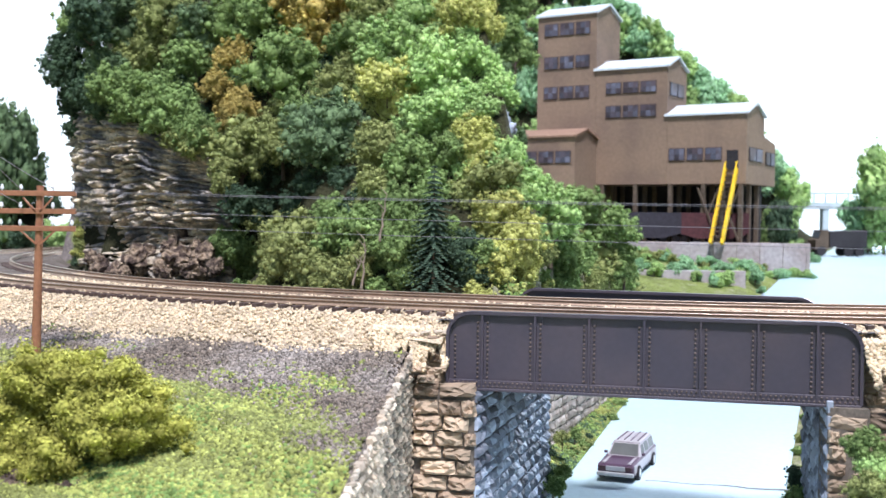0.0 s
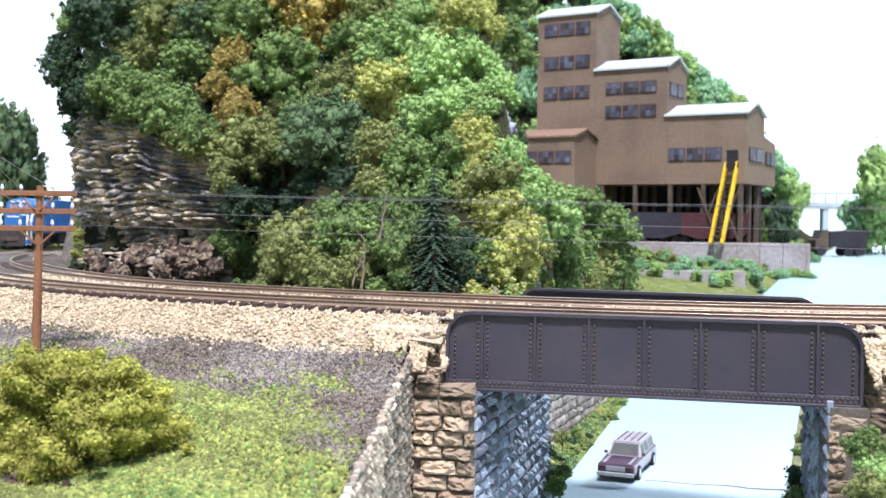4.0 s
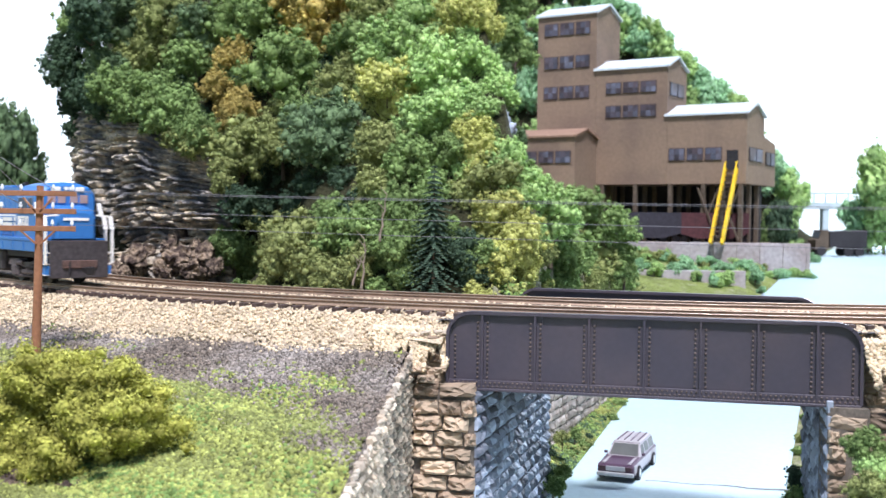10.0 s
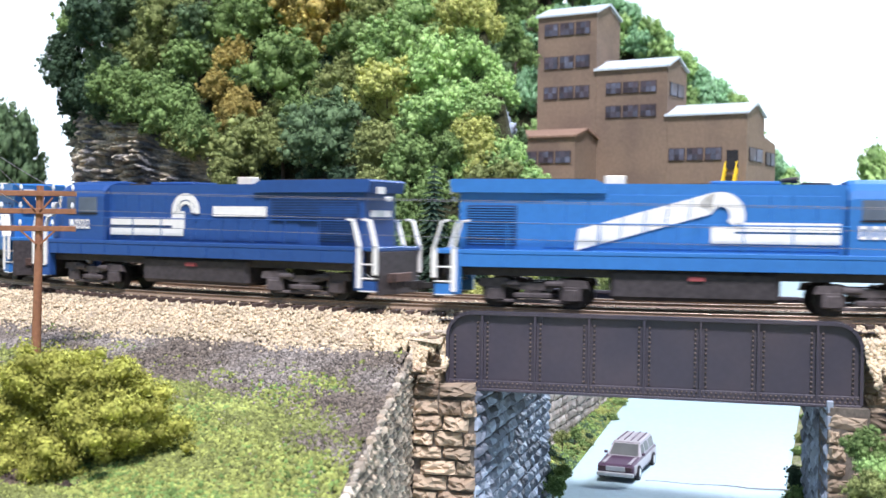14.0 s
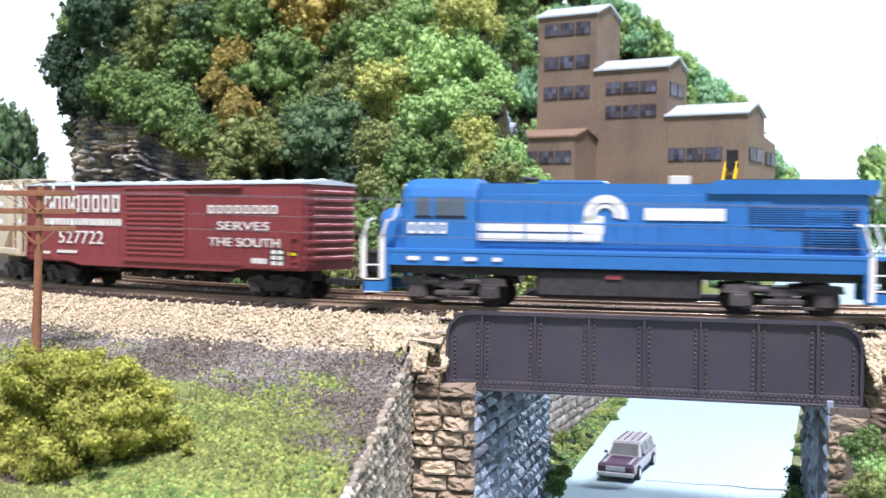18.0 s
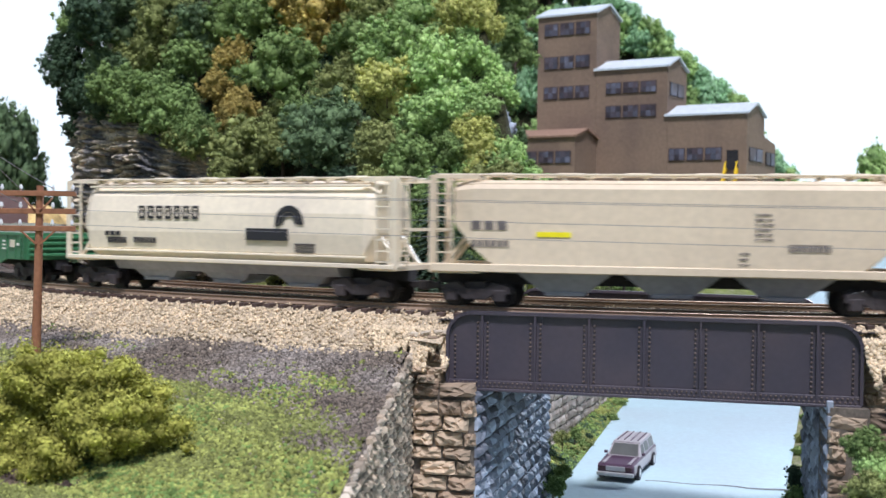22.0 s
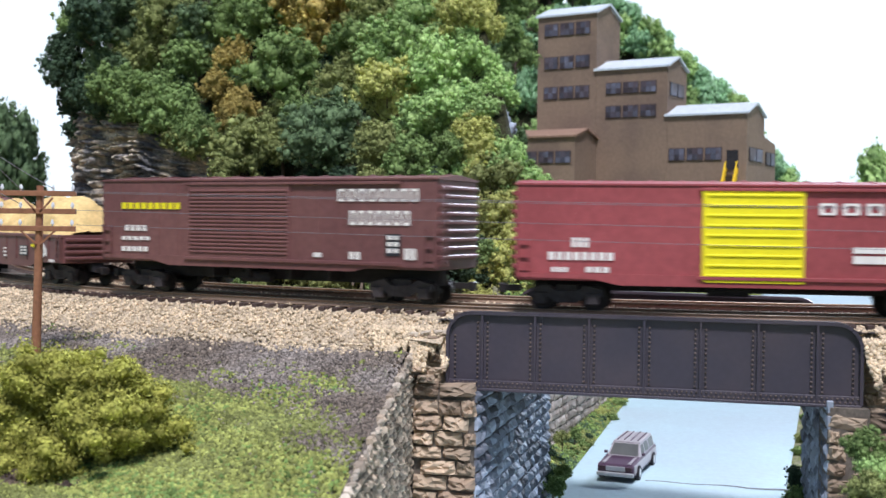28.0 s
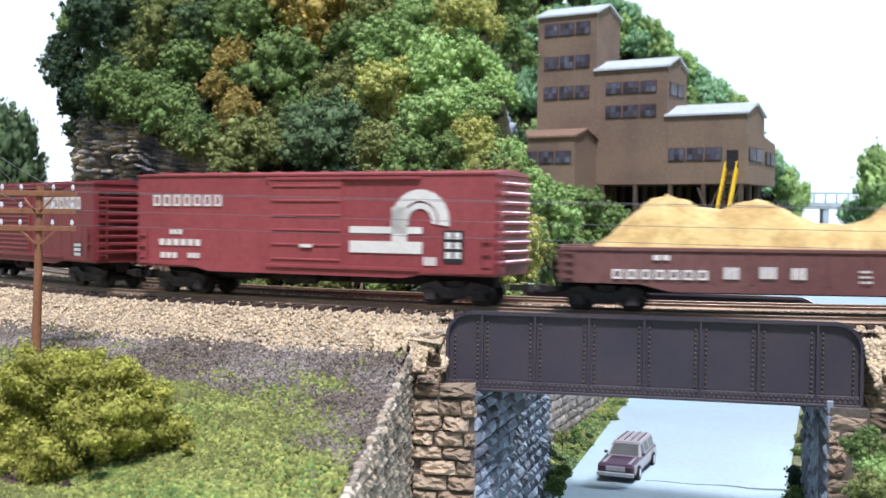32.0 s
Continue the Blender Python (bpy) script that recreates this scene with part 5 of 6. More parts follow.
cx_, cy_, cz_ = place(767, 522, 566)
conifer(cx_, cy_, cz_, 67, 22)
rng_t = random.Random(12)
for px_, py_, y_, hh_ in ((640, 505, 568, 26), (672, 420, 570, 24), (625, 498, 568, 14)):
    x_, y_, z_ = place(px_, py_, y_)
    tw = thing("bare_twig", "bare pale brown twig trunk between the trees", "twig", "bare twigs", "", x_, y_, z_)
    bm_ = bmesh.new()
    p0 = Vector((0, 0, -2))
    for k in range(6):
        p1 = p0 + Vector((rng_t.uniform(-0.5, 1.6), rng_t.uniform(-0.6, 0.3), hh_ / 6))
        rod(bm_, p0, p1, 0.75 - 0.09 * k, 0.68 - 0.09 * k, 6)
        if k > 1:
            rod(bm_, p1, p1 + Vector((rng_t.uniform(-5, 5), rng_t.uniform(-2, 1), 4)), 0.3, 0.12, 5)
        p0 = p1
    part("stem", bm_, TWIG, tw)


# ---- the train
def rolling(name, label, category):
    return thing(name, label, category, "train")


def truck(parent, x, base, loco=False):
    """A bogie with two axles; its frame is dark, its wheels turn on axles."""
    t = new("truck")
    t.parent, t.matrix_basis = parent, pose(x * U, 0, 0)
    r = 5.7 if loco else 4.7
    for y in (-1, 1):
        bm = bmesh.new()
        o = 11.8
        pts = [(-base / 2 - 4, 5.5), (-base / 2 - 4, 8.5), (-base / 2 + 3, 10), (-4, 7.5), (4, 7.5), (base / 2 - 3, 10), (base / 2 + 4, 8.5), (base / 2 + 4, 5.5), (base / 2 - 3, 5), (4, 3), (-4, 3), (-base / 2 + 3, 5)]
        if loco:
            b = base / 2
            pts = [(-b - 6, 4.5), (-b - 6, 9), (-b - 2, 12.4), (-5, 11.2), (5, 11.2), (b + 2, 12.4), (b + 6, 9), (b + 6, 4.5), (b - 4, 3.4), (4, 2.6), (-4, 2.6), (-b + 4, 3.4)]
        if loco:
            # an open frame: top beam, pedestals, spring pocket and tie bar
            b = base / 2
            prism(bm, [(-b - 7, 8.6), (-b - 6, 11.6), (-b + 4, 12.2), (-7, 10.4), (7, 10.4), (b - 4, 12.2), (b + 6, 11.6), (b + 7, 8.6), (b - 5, 8.8), (6, 7.6), (-6, 7.6), (-b + 5, 8.8)], y * o - 1, y * o + 1)
            for xx in (-b, b):
                box(bm, xx - 4.2, xx + 4.2, y * o - 1.2, y * o + 1.2, 3.2, 9.4, 0.6)
            box(bm, -7.5, 7.5, y * o - 1.6, y * o + 1.6, 4.2, 6.4, 0.5)
            rod(bm, (-b, y * o, 3.0), (b, y * o, 3.0), 0.7)
            rod(bm, (-b + 3, y * (o + 1), 10), (-b + 10, y * (o + 1), 10), 1.3, 1.3, 10)
            rod(bm, (b - 10, y * (o + 1), 10), (b - 3, y * (o + 1), 10), 1.3, 1.3, 10)
        else:
            prism(bm, pts, y * o - 1, y * o + 1)
        for xx in (-base / 2, base / 2):
            box(bm, xx - 2.4, xx + 2.4, y * o - 1.9, y * o + 1.9, r - 2.4, r + 2.4, 0.4)
        for xx in (-2.2, 0, 2.2):
            rod(bm, (xx, y * (o + 0.6), 3.6), (xx, y * (o + 0.6), 7.4), 0.9)
        bmesh.ops.recalc_face_normals(bm, faces=bm.faces)
        part("side_frame", bm, LOCOTRUCK if loco else TRUCKM, t)
    part("bolster", cube(-4, 4, -11, 11, 5, 10), TRUCKM, t)
    for xx in (-base / 2, base / 2):
        for y in (-8.2, 8.2):
            bm = bmesh.new()
            rod(bm, (xx, y - 1.1, r), (xx, y + 1.1, r), r, r, 20)
            rod(bm, (xx, y * 0.84 - 0.4, r), (xx, y * 0.84 + 0.4, r), r + 0.7, r + 0.7, 20)
            part("wheel", bm, WHEEL, t)
        part("axle", rod(bmesh.new(), (xx, -8, r), (xx, 8, r), 1.0), WHEEL, t)
    return t


def coupler(parent, x, way):
    bm = bmesh.new()
    box(bm, min(x, x - way * 9), max(x, x - way * 9), -1, 1, 6.5, 9, 0.2)
    box(bm, min(x - way * 2.5, x + way * 0.6), max(x - way * 2.5, x + way * 0.6), -2, 2, 5.8, 9.6, 0.4)
    return part("coupler", bm, WHEEL, parent)


TRUCKM = material("truck_black", (0.06, 0.05, 0.052), 0.7, 500, 50, 0.3, 0.2)
LOCOTRUCK = material("loco_truck_grey", (0.11, 0.09, 0.09), 0.7, 500, 50, 0.3, 0.2, tint=(0.075, 0.06, 0.06))
# grey hopper bottoms; the shade below the sill is put into this grey
SHEET = material("hopper_sheet_grey", (0.4, 0.41, 0.44), 0.6, 400, 30, 0.12, 0.05, tint=(0.28, 0.28, 0.31))
WHEEL = material("wheel_dark", (0.035, 0.03, 0.03), 0.5, 500, 50, 0.2, 0.1, 0.4)
BLUE = material("loco_blue", (0.038, 0.18, 0.48), 0.42, 400, 18, 0.06, 0.03)
BLUE_DEEP = material("loco_deep_blue", (0.024, 0.08, 0.26), 0.45, 400, 18, 0.08, 0.03)
WHITEP = material("white_marking", (0.88, 0.84, 0.78), 0.5, 400, 40, 0.06, 0.0)
BLACKP = material("black_marking", (0.03, 0.03, 0.035), 0.5, 400, 40, 0.1, 0.0)
MAROON = material("maroon_paint", (0.27, 0.05, 0.055), 0.5, 400, 20, 0.12, 0.05, tint=(0.22, 0.042, 0.045))
OXIDE = material("oxide_paint", (0.37, 0.08, 0.085), 0.5, 400, 20, 0.12, 0.05, tint=(0.31, 0.065, 0.07))
BROWNP = material("brown_paint", (0.2, 0.088, 0.08), 0.5, 400, 20, 0.12, 0.05, tint=(0.165, 0.068, 0.065))
TANP = material("tan_paint", (0.76, 0.63, 0.46), 0.5, 400, 20, 0.06, 0.05, tint=(0.68, 0.56, 0.41))
CREAM = material("cream_paint", (0.88, 0.78, 0.6), 0.5, 400, 20, 0.06, 0.05, tint=(0.76, 0.67, 0.53))
GREENP = material("green_paint", (0.05, 0.2, 0.09), 0.5, 400, 20, 0.12, 0.05)
YELLOWP = material("yellow_paint", (0.92, 0.8, 0.02), 0.5, 400, 20, 0.05, 0.03)
SAND = material("sand_load", (0.8, 0.58, 0.25), 0.95, 500, 70, 0.15, 0.6, tint=(0.6, 0.4, 0.16), depth=0.0008)
GRAVEL = material("gravel_load", (0.24, 0.245, 0.19), 0.95, 500, 40, 0.4, 0.7, depth=0.001)
GLASSD = material("cab_glass", (0.1, 0.13, 0.18), 0.1, 100, 20, 0.2, 0.0, spec=0.8)
GRILLE = material("grille_blue", (0.03, 0.06, 0.15), 0.6, 400, 20, 0.15, 0.05)
SCREEN = material("windscreen_pane", (0.42, 0.28, 0.27), 0.15, 100, 20, 0.2, 0.0, spec=0.8)
LAMP = material("headlight_lens", (0.9, 0.9, 0.85), 0.2, 100, 20, 0.02, 0.0)


def boxes(rows):
    bm = bmesh.new()
    for r in rows:
        box(bm, *r)
    return bm


GREYP = material("grey_marking", (0.15, 0.13, 0.12), 0.6, 400, 40, 0.15, 0.0)
PAINTS = {"W": WHITEP, "K": GREYP, "B": BLACKP, "Y": YELLOWP, "C": CREAM, "S": None}


def mark(parent, row, y):
    """Lettering as plain bars, and emblems as plain shapes, on the viewer's side at y."""
    x0, x1, z0, z1, kind, n = row
    bm = bmesh.new()
    t = 0.28
    if kind == "TEXT":
        # readable writing, fitted to its place
        cu = bpy.data.curves.new("lettering", "FONT")
        cu.body, cu.extrude = n, 0.01
        tmp = new("lettering", cu)
        me = bpy.data.meshes.new_from_object(tmp)
        bpy.data.objects.remove(tmp)
        bm.from_mesh(me)
        xs, zs = [v.co.x for v in bm.verts], [v.co.y for v in bm.verts]
        for v in bm.verts:
            v.co = Vector((x0 + (v.co.x - min(xs)) / (max(xs) - min(xs)) * (x1 - x0), y - t / 2 - v.co.z * 14, z0 + (v.co.y - min(zs)) / (max(zs) - min(zs)) * (z1 - z0)))
        return part("lettering", bm, WHITEP, parent, "white painted lettering")
    if kind in ("ARC", "ARCK", "ARCL"):
        R = (x1 - x0) / 2
        cx, cz = (x0 + x1) / 2, z1 - R
        ts = np.linspace(math.radians(-42 if kind == "ARCL" else -8), math.radians(160 if kind == "ARCL" else 195), 20)
        # two bands with a thin line of body colour between them
        for r0, r1 in ((1.0, 0.36),) if kind == "ARCL" else ((1.0, 0.64), (0.58, 0.4)):
            out = [(cx + R * r0 * math.cos(a), cz + R * r0 * math.sin(a)) for a in ts]
            inn = [(cx + R * r1 * math.cos(a), cz + R * r1 * math.sin(a)) for a in ts]
            for i in range(len(ts) - 1):
                q = [bm.verts.new((p[0], y - t, p[1])) for p in (out[i], out[i + 1], inn[i + 1], inn[i])]
                bm.faces.new(q[::-1])
                q2 = [bm.verts.new((p[0], y, p[1])) for p in (out[i], out[i + 1])]
                bm.faces.new((q[0], q2[0], q2[1], q[1]))
        bmesh.ops.remove_doubles(bm, verts=bm.verts, dist=0.01)
        return part("emblem", bm, BLACKP if kind == "ARCK" else WHITEP, parent, "plain curved emblem")
    if kind == "SLANT":
        for i in range(n):
            a, b = i / n, (i + 0.95) / n
            xa, xb = x0 + (x1 - x0) * a, x0 + (x1 - x0) * b
            za, zb = z0 + (z1 - z0 - 8.5) * a, z0 + (z1 - z0 - 8.5) * b
            prism(bm, [(xa, za), (xb, zb), (xb + 1.2, zb + 8.5), (xa + 1.2, za + 8.5)], y - t, y)
        return part("lettering", bm, WHITEP, parent, "slanting white lettering bars")
    if kind == "S":
        part("label_plate", cube(x0, x1, y - 0.12, y, z0, z1), BLACKP, parent, "small dark label panel")
        for i in range(3):
            zz = z0 + (z1 - z0) * (0.14 + 0.3 * i)
            for k in range(2):
                xx = x0 + (x1 - x0) * (0.12 + 0.44 * k)
                box(bm, xx, xx + (x1 - x0) * 0.3, y - 0.3, y - 0.1, zz, zz + (z1 - z0) * 0.2)
        return part("lettering", bm, WHITEP, parent, "small white label bars")
    n = max(n, 1)
    w = (x1 - x0) / n
    if n in (2, 3) and z1 - z0 > 5.5 and kind in "KBW":
        # a tall block of small print: rows of short bars
        k = int((z1 - z0) / 1.7)
        for j in range(k):
            zz = z0 + j * (z1 - z0) / k
            for i in range(n):
                box(bm, x0 + i * w, x0 + (i + 0.5 + 0.3 * ((i * 7 + j * 5) % 3) / 2) * w, y - t, y, zz, zz + 0.85)
        return part("lettering", bm, PAINTS[kind], parent, "rows of small print bars")
    for i in range(n):
        xa, xb = x0 + i * w, x0 + (i + (0.72 if n > 1 else 1)) * w
        if n > 3 and z1 - z0 > 3.5:
            # tall characters: an open frame of four strokes each
            q, v = (xb - xa) * 0.26, (z1 - z0) * 0.2
            box(bm, xa, xa + q, y - t, y, z0, z1)
            box(bm, xb - q, xb, y - t, y, z0, z1)
            box(bm, xa + q, xb - q, y - t, y, z0, z0 + v), box(bm, xa + q, xb - q, y - t, y, z1 - v, z1)
        else:
            box(bm, xa, xb, y - t, y, z0, z1)
    return part("lettering", bm, PAINTS[kind], parent, "plain painted bars" if kind != "W" else "white painted bars")


def ladder(parent, x, y, z0, z1, colour, w=5.0, turn=False, n=0):
    bm = bmesh.new()
    n = n or int((z1 - z0) / 4)
    for s in (-w / 2, w / 2):
        if turn:
            box(bm, x - 0.35, x + 0.35, y + s - 0.35, y + s + 0.35, z0, z1)
        else:
            box(bm, x + s - 0.35, x + s + 0.35, y - 0.35, y + 0.35, z0, z1)
    for i in range(n):
        z = z0 + (i + 0.5) * (z1 - z0) / n
        if turn:
            box(bm, x - 0.3, x + 0.3, y - w / 2, y + w / 2, z - 0.3, z + 0.3)
        else:
            box(bm, x - w / 2, x + w / 2, y - 0.3, y + 0.3, z - 0.3, z + 0.3)
    return part("ladder", bm, colour, parent)


TRUCKS = []


def underpinnings(c, h, at, loco=False):
    for x in (-at, at):
        TRUCKS.append((c, truck(c, x, 31 if loco else 20.5, loco), x))
    coupler(c, h + 8, 1), coupler(c, -h - 8, -1)


def end_ribs(c, h, half, z0, z1, n, colour):
    me = done(boxes([(-1.3, 1.3, -half + 1, half - 1, -0.9, 0.9, 0.45)]), "end_rib", colour)
    for sx in (-1, 1):
        for i in range(n):
            z = z0 + (i + 0.5) * (z1 - z0) / n
            part("end_rib", me, colour, c, at=pose(sx * (h + 0.3) * U, 0, z * U))


def boxcar(label, L, z0, top, colour, door, marks, roof=None, doorcol=None, ribs=13, rail=None):
    c = rolling("boxcar", label, "freight car")
    h, W = L / 2, 18.4
    part("body", cube(-h, h, -W, W, z0 + 1.5, top - 1.4, 0.25), colour, c)
    bm = prism_x(bmesh.new(), [(-W - 0.5, top - 1.5), (-W - 0.5, top - 0.8), (0, top + 0.9), (W + 0.5, top - 0.8), (W + 0.5, top - 1.5)], -h - 0.6, h + 0.6)
    for i in range(15):
        x = -h + 4 + i * (L - 8) / 14
        prism_x(bm, [(-W - 0.55, top - 0.9), (0, top + 1.4), (W + 0.55, top - 0.9), (0, top + 0.8)], x - 0.5, x + 0.5)
    bmesh.ops.recalc_face_normals(bm, faces=bm.faces)
    part("roof", bm, roof or colour, c, "pale weathered roof" if roof else "")
    for y in (-1, 1):
        yy = y * W
        bm = prism(bmesh.new(), [(-h, z0 + 2.6), (-h + 30, z0 + 2.2), (-h + 40, z0), (h - 40, z0), (h - 30, z0 + 2.2), (h, z0 + 2.6), (h, z0 + 4.4), (-h, z0 + 4.4)], yy - 0.45, yy + 0.45)
        part("side_sill", bm, colour, c)
    seam = done(boxes([(-0.22, 0.22, -0.2, 0.2, z0 + 4.5, top - 2.2)]), "side_seam", colour)
    d0, d1 = door
    for i in range(17):
        x = -h + 1.5 + i * (L - 3) / 16
        if not d0 - 1.5 < x < d1 + 1.5:
            part("side_seam", seam, colour, c, at=pose(x * U, -W * U, 0))
    dm = doorcol or colour
    d = part("door", cube(d0, d1, -W - 0.9, -W + 0.2, z0 + (1.8 if doorcol else 4), top - (2.2 if doorcol else 3.2), 0.15), dm, c, "bright yellow sliding door" if doorcol else "")
    rib = done(boxes([(d0 + 1, d1 - 1, -0.45, 0.45, -0.55, 0.55, 0.3)]), "door_rib", dm)
    for i in range(ribs):
        z = z0 + (4.5 if doorcol else 6.5) + i * (top - z0 - (9.5 if doorcol else 12.5)) / (ribs - 1)
        part("door_rib", rib, dm, d, at=pose(0, (-W - 0.95) * U, z * U))
    part("door_bar", cube(d0 - 0.8, d0 + 0.5, -W - 1.2, -W, z0 + 3.6, top - 3, 0.1), dm, d)
    r0, r1 = rail or (d0 - 2, d1 + (d1 - d0))
    part("door_rail", cube(r0, r1, -W - 1.4, -W, top - 3.4, top - 2.2, 0.15), colour, c)
    part("door_track", cube(r0, r1, -W - 1.3, -W, z0 + 2.8, z0 + 4.2, 0.15), colour, c)
    end_ribs(c, h, W, z0 + 5, top - 3, 9, colour)
    ladder(c, h - 3.2, -W - 0.6, z0 + 3, z0 + 18, colour, 4.6)
    ladder(c, -h + 3.2, -W - 0.6, z0 + 3, z0 + 18, colour, 4.6)
    ladder(c, h + 1.4, -W + 3.5, z0 + 3, top - 3, colour, 4.6, True)
    part("brake_wheel", rod(bmesh.new(), (-h - 2.2, 4, 34), (-h - 1.4, 4, 34), 3.2, n=16), DARK, c)
    part("centre_sill", cube(-h + 6, h - 6, -3.5, 3.5, 7.5, z0 + 2), DARK, c)
    for x in (-28, -8, 14, 34):
        part("cross_bearer", cube(x - 1, x + 1, -14, 14, 8.5, z0 + 2), DARK, c)
    part("air_tank", rod(bmesh.new(), (-14, -9, 9), (2, -9, 9), 2.6, n=12), DARK, c)
    for m in marks:
        on_door = d0 < (m[0] + m[1]) / 2 < d1
        mark(c, m, -W - (1.5 if on_door else 0.22))
    underpinnings(c, h, h - 21)
    return c


def covered_hopper(label, L, top, colour, marks, rounded, walk_colour):
    c = rolling("covered_hopper", label, "freight car")
    h = L / 2
    e = h - (13 if rounded else 15)
    if rounded:
        prof = [(-13.5, 14.5), (-16.2, 20), (-17, 28), (-16.4, 37), (-14.2, 44.5), (-10, 49.5), (-5, 51.3), (5, 51.3), (10, 49.5), (14.2, 44.5), (16.4, 37), (17, 28), (16.2, 20), (13.5, 14.5)]
    else:
        prof = [(-14, 13.5), (-16.9, 16), (-16.9, 47.5), (-12.5, 51), (12.5, 51), (16.9, 47.5), (16.9, 16), (14, 13.5)]
    bm = bmesh.new()
    rings = []
    # the tank with its slope sheets drawn in towards the ends
    for x, k, lift in ((-e - (3 if rounded else 6), 0.86, 20.0 if not rounded else 15.0), (-e + 2, 1.0, 10.0 if not rounded else 3.0), (-e + 12, 1.0, 0.0), (e - 12, 1.0, 0.0), (e - 2, 1.0, 10.0 if not rounded else 3.0), (e + (3 if rounded else 6), 0.86, 20.0 if not rounded else 15.0)):
        rings.append([bm.verts.new((x, y * k, max(z, 14 + lift) if z < 30 else z - (1 - k) * 6)) for y, z in prof])
    n = len(prof)
    for a, b in zip(rings, rings[1:]):
        for i in range(n):
            j = (i + 1) % n
            bm.faces.new((a[i], a[j], b[j], b[i]))
    bm.faces.new(rings[0])
    bm.faces.new(rings[-1][::-1])
    bmesh.ops.recalc_face_normals(bm, faces=bm.faces)
    part("tank", bm, colour, c)
    for y in (-1, 1):
        part("side_sill", cube(-h, h, min(y * 15.2, y * 17.4), max(y * 15.2, y * 17.4), 14.3, 16.2 if rounded else 17.6, 0.3), colour, c)
        if rounded:
            part("side_rail", cube(-e, e, min(y * 15.6, y * 17.3), max(y * 15.6, y * 17.3), 18.4, 19.4, 0.2), colour, c)
        part("roof_edge", cube(-e, e, min(y * 13, y * 14.6), max(y * 13, y * 14.6), top - 4.6 if rounded else top - 5, top - 3.6 if rounded else top - 4, 0.2), colour, c)
    part("end_platform", cube(-h, -e + 4, -16, 16, 13.6, 15.5), colour, c)
    part("end_platform", cube(e - 4, h, -16, 16, 13.6, 15.5), colour, c)
    wk = part("roof_walk", cube(-h + 1, h - 1, -4.2, 4.2, top - 0.8, top, 0.1), walk_colour, c, "perforated metal roof walk")
    for i in range(17):
        x = -h + 6 + i * (L - 12) / 16
        part("walk_support", cube(x - 0.7, x + 0.7, -11, 11, top - 2.2, top - 0.8), walk_colour, wk)
    for y in (-1, 1):
        part("running_board", cube(-h + 1, h - 1, min(y * 9, y * 12.5), max(y * 9, y * 12.5), top - 1.0, top - 0.3, 0.1), walk_colour, c)
    for i in range(6):
        x = -e + 12 + i * (2 * e - 24) / 5
        part("hatch", cube(x - 5, x + 5, -7.5, -4.5, top - 1.6, top + 0.2, 0.3), colour, c)
    for sx in (-1, 1):
        for y in (-15.6, 15.6):
            part("corner_post", cube(sx * h - 1, sx * h + 1, y - 0.9, y + 0.9, 14, top - 1.2, 0.15), colour, c)
            part("top_rail", bar(bmesh.new(), (sx * h, y, top - 1.6), (sx * (e - 4), y * 0.86, top - 1.8), 1.3, 1.3), colour, c)
        ladder(c, sx * (h - 5.2), -16.4, 15, top - 1.5, colour, 6.4, n=8)
        ladder(c, sx * (h + 0.9), -10, 15, top - 1.5, colour, 6.4, True, 8)
        bm = bmesh.new()
        for y in (-9, 9):
            bar(bm, (sx * (h - 2), y, 15), (sx * (e - 2), y * 0.9, 33), 1.6, 1.4)
        part("end_brace", bm, colour, c)
        part("end_rail", cube(min(sx * h - 0.6, sx * h + 0.6), max(sx * h - 0.6, sx * h + 0.6), -15.6, 15.6, 30, 31.4), colour, c)
    for x in (-42, 0, 42):
        bm = bmesh.new()
        k = 19
        a = [bm.verts.new(p) for p in ((x - k, -12, 14.2), (x + k, -12, 14.2), (x + k, 12, 14.2), (x - k, 12, 14.2))]
        b = [bm.verts.new(p) for p in ((x - 9, -8, 6.4), (x + 9, -8, 6.4), (x + 9, 8, 6.4), (x - 9, 8, 6.4))]
        for i in range(4):
            j = (i + 1) % 4
            bm.faces.new((a[i], a[j], b[j], b[i]))
        bm.faces.new(b), bm.faces.new(a[::-1])
        bmesh.ops.recalc_face_normals(bm, faces=bm.faces)
        f = part("hopper_funnel", bm, SHEET, c, "grey hopper bottom")
        part("outlet_gate", cube(x - 8, x + 8, -9, 9, 5.0, 6.6, 0.2), SHEET, f)
    if rounded:
        bm = prism_x(bmesh.new(), [(-14.8, 14.4), (-11.5, 10), (11.5, 10), (14.8, 14.4)], -e + 16, e - 16)
        bmesh.ops.recalc_face_normals(bm, faces=bm.faces)
        part("slope_skirt", bm, SHEET, c, "grey hopper slope sheet with shade in its colour")
    if not rounded:
        for i in range(9):
            x = -e + 8 + i * (2 * e - 16) / 8
            part("side_seam", cube(x - 0.2, x + 0.2, -17.05, -16.8, 18, 47), colour, c)
    part("centre_sill", cube(-h, h, -3, 3, 9, 13.6), DARK, c)
    for m in marks:
        zc = (m[2] + m[3]) / 2
        y = -np.interp(zc, [14, 20, 28, 37, 44], [14.5, 16.4, 17.1, 16.6, 14.6]) - 0.3 if rounded else -17.0
        mark(c, m, float(y))
    underpinnings(c, h, h - 19)
    return c


